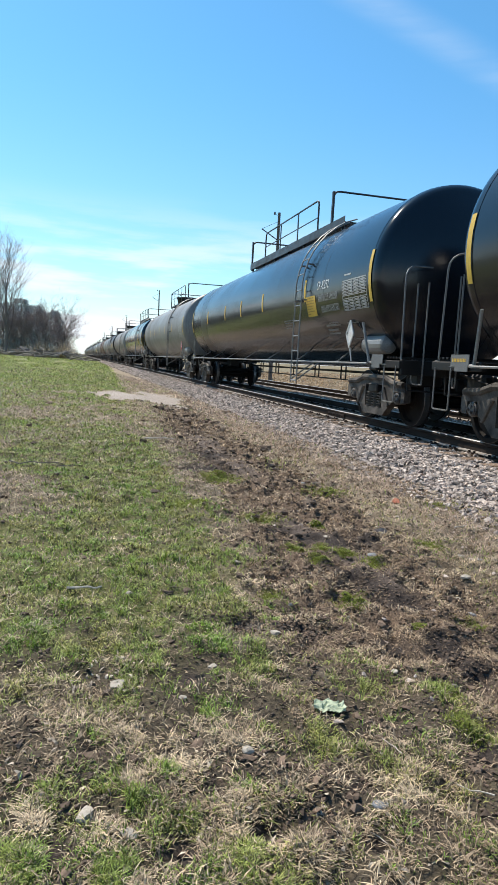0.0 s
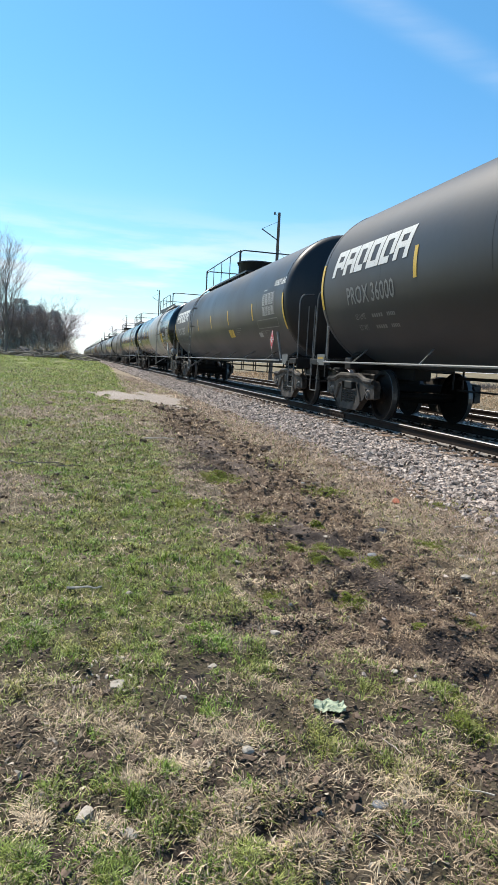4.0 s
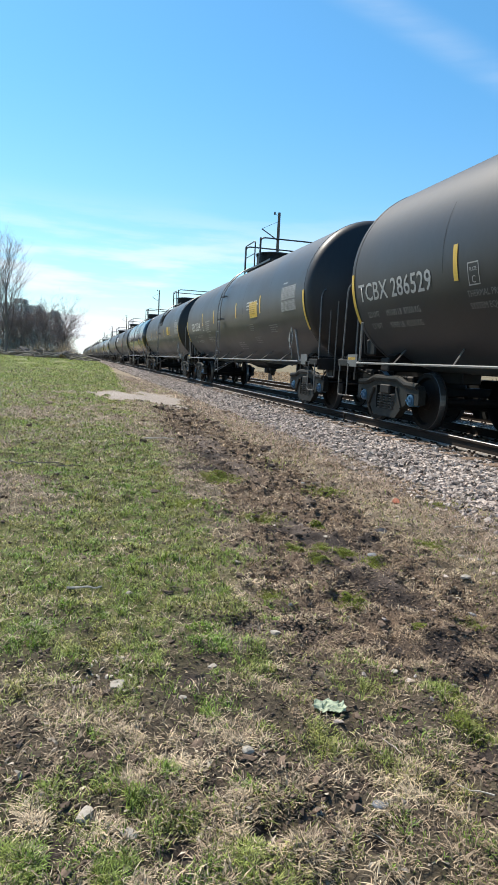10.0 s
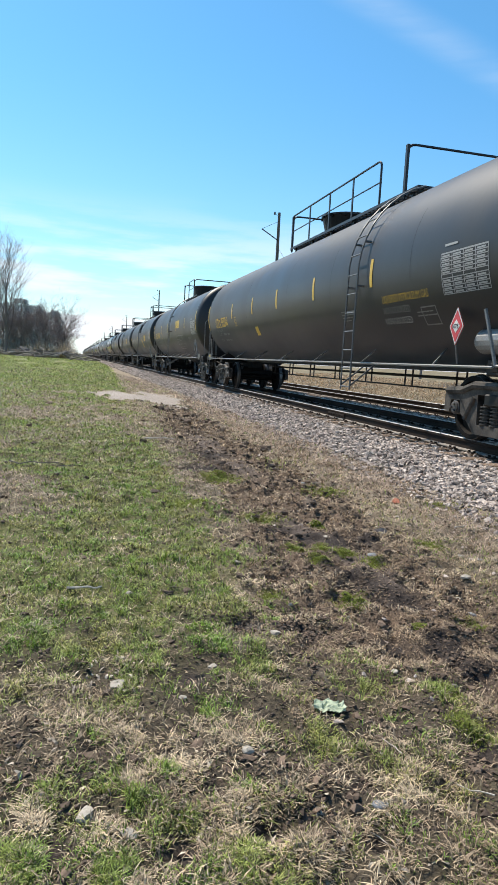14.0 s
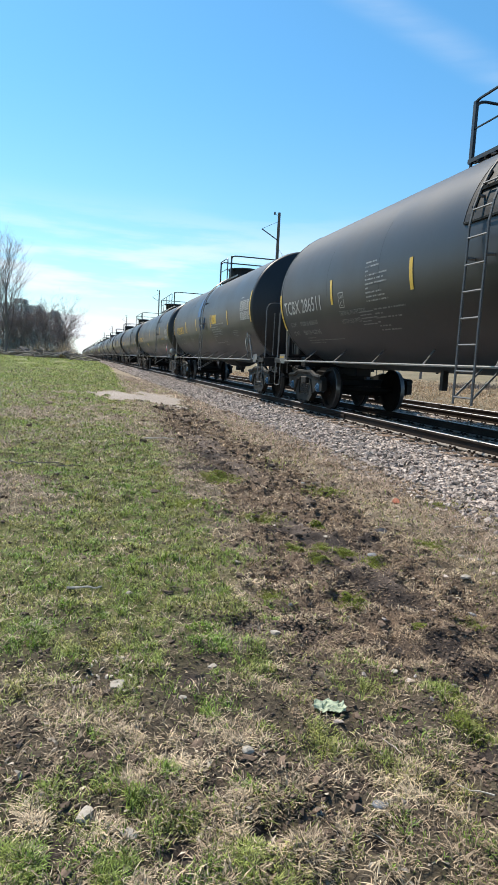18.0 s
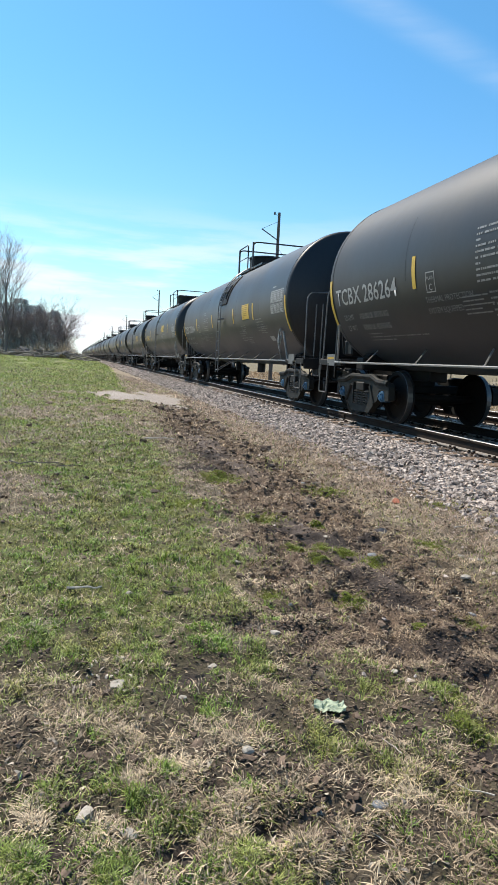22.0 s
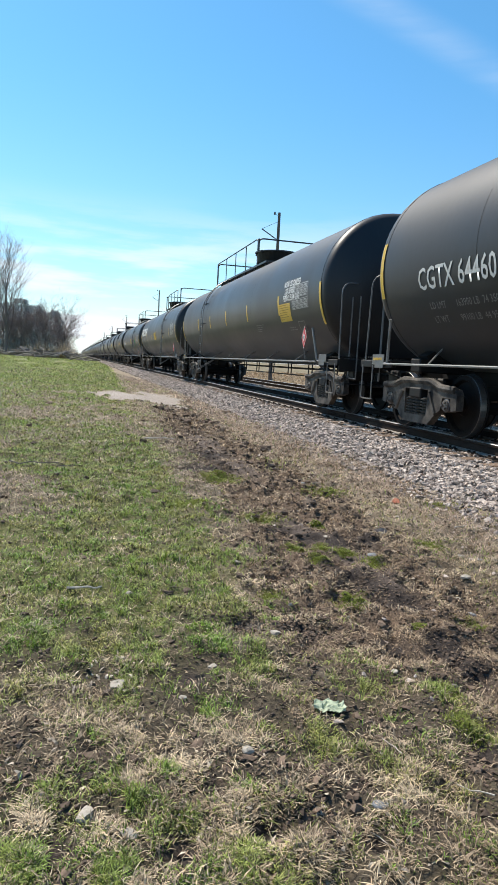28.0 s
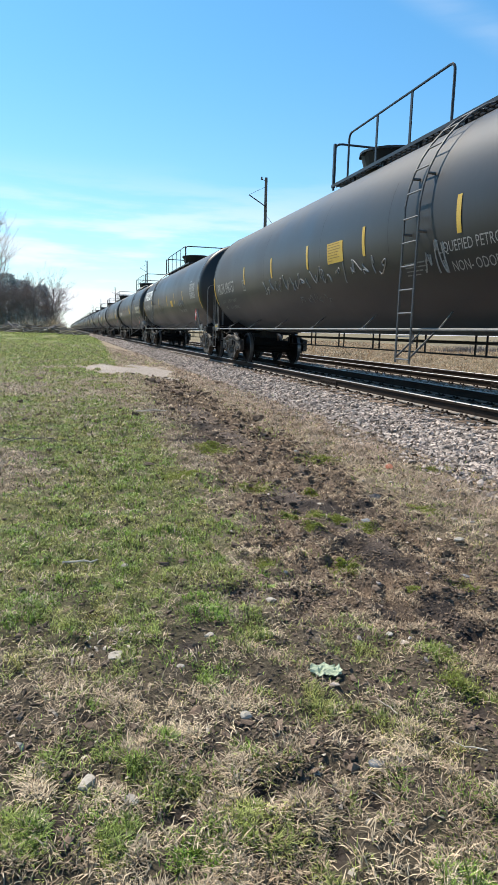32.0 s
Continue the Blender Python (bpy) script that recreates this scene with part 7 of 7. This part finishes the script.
# far woods along the horizon
g = np.random.default_rng(81)
n = 9000
xx = np.concatenate([g.uniform(-150, -14, n // 3), g.uniform(-40, -5, n // 3), g.uniform(-60, -8, n // 3)])
yy = np.concatenate([g.uniform(120, 240, n // 3), g.uniform(160, 420, n // 3), g.uniform(300, 600, n // 3)])
hh = np.where(yy < 240, 6.5, 8.5) * g.uniform(0.5, 1.1, len(xx))
stuff("far_woods", blades("far_woods", xx, yy, g, hh, 0.5, 0.9, TWIG, 0.6), "distant leafless woods along the horizon", "woods")


# ---- poles along the line ----
def utility_pole(x, y, height, label):
    t = thing("utility_pole", label, "utility pole", "poles along the railway", at=on_land(x, y, -0.3))
    bm = bmesh.new()
    tube(bm, [(0, 0, 0), (0.02, 0, height * 0.5), (0.0, 0, height)], 0.14, 10, r2=0.09)
    part("pole", bm, WOOD_POLE, t)
    bm = bmesh.new()
    tube(bm, [(0, -0.13, height - 1.8), (-1.15, -0.13, height - 1.15)], 0.035, 5)
    tube(bm, [(-1.15, -0.13, height - 1.15), (0, -0.13, height - 0.55)], 0.015, 4)
    part("bracket_arm", bm, FRAME_BLACK, t)
    bm = bmesh.new()
    lathe(bm, [(0, 0.0), (0, 0.05), (0.05, 0.07), (0.1, 0.04), (0.16, 0.06), (0.2, 0.0)], "z", 8, (-0.3, 0, height - 0.15))
    tube(bm, [(-0.3, 0, height - 0.12), (0, 0, height - 0.2)], 0.02, 4)
    part("insulator", bm, FRAME_BLACK, t)
    bm = bmesh.new()
    tube(bm, [(0, 0, height - 2.2), (2.2, 0.6, height - 4.6)], 0.014, 4)
    tube(bm, [(0, 0, height - 4.4), (1.6, 0.0, height - 4.3)], 0.03, 4)
    part("guy_wire", bm, WIRE, t)
    return t


POLES = [(12.5, 42.5, 11.4), (12.5, 108.0, 12.4), (12.5, 180.0, 12.4), (12.5, 255.0, 12.4), (12.5, 330.0, 12.4)]
for px, py, ph in POLES:
    utility_pole(px, py, ph, "weathered wooden utility pole beside the railway")


# ---- beyond the second track ----
def stake(x, y, h, lean, label):
    bm = bmesh.new()
    tube(bm, [(0, 0, 0), (lean, 0, h)], 0.03, 6)
    ob = new("marker_stake", mesh_of("marker_stake", bm, WOOD_POLE))
    ob.location = on_land(x, y, -0.1)
    return tagged(ob, label, "stake")


stake(13.2, 17.2, 1.0, 0.16, "leaning rusty marker stake in dry grass")
bm = bmesh.new()
bmesh.ops.create_icosphere(bm, subdivisions=1, radius=0.07)
for v in bm.verts:
    v.co.z *= 0.6
    v.co += Vector((noise.noise(v.co * 30), noise.noise(v.co * 31 + Vector((5, 0, 0))), 0)) * 0.02
ob = new("litter_bag", mesh_of("litter_bag", bm, mat("blue_plastic", (0.05, 0.30, 0.60), 0.4)))
ob.location = on_land(12.1, 17.4, 0.05)
tagged(ob, "scrap of bright blue plastic on the bank", "litter")
bare_tree(30.0, 54.0, 3.6, 15, "small bare shrub in the field", 0.8, 7, 0.14, name="bare_shrub")
for k, (bx, by) in enumerate(((24.0, 36.0), (37.0, 49.0), (30.0, 33.0))):
    thicket(bx, by, 2.6, 1.4, 0.45, 900, 90 + k, BARK, "low dark brush in the field", 0.02)


# ---- movement ----
def motions():
    times = [0.5 * k for k in range(int(CLIP * 2) + 1)]
    for car, y0 in cars:
        walk(car, [(t, pose(TRACK_X, y0 + S(t), RAIL_Z)) for t in times])
    # wheels roll while their car is near
    for car, y0 in cars[FIRST - 1:]:
        near = [k / 30 for k in range(0, int(CLIP * 30) + 1) if -14 < y0 + S(k / 30) < 40]
        if not near:
            continue
        t0, t1 = near[0], near[-1]
        steps, t = [], t0
        while t <= t1:
            steps.append(t)
            t += 1.5 / 30
        for truck_part in car.children:
            if not truck_part.name.startswith("truck"):
                continue
            for w in truck_part.children:
                if not w.name.startswith("wheelset"):
                    continue
                home = w.matrix_basis.translation.copy()

                def turned(t):
                    return Matrix.Translation(home) @ Matrix.Rotation(-((S(t) - S(t0)) / WHEEL_R) % (2 * math.pi), 4, "X")
                rows = [(t, turned(t)) for t in steps]
                if t0 > 0.1:
                    rows = [(0.0, turned(t0))] + rows
                if t1 < CLIP - 0.1:
                    rows = rows + [(CLIP, turned(steps[-1]))]
                walk(w, rows)


motions()
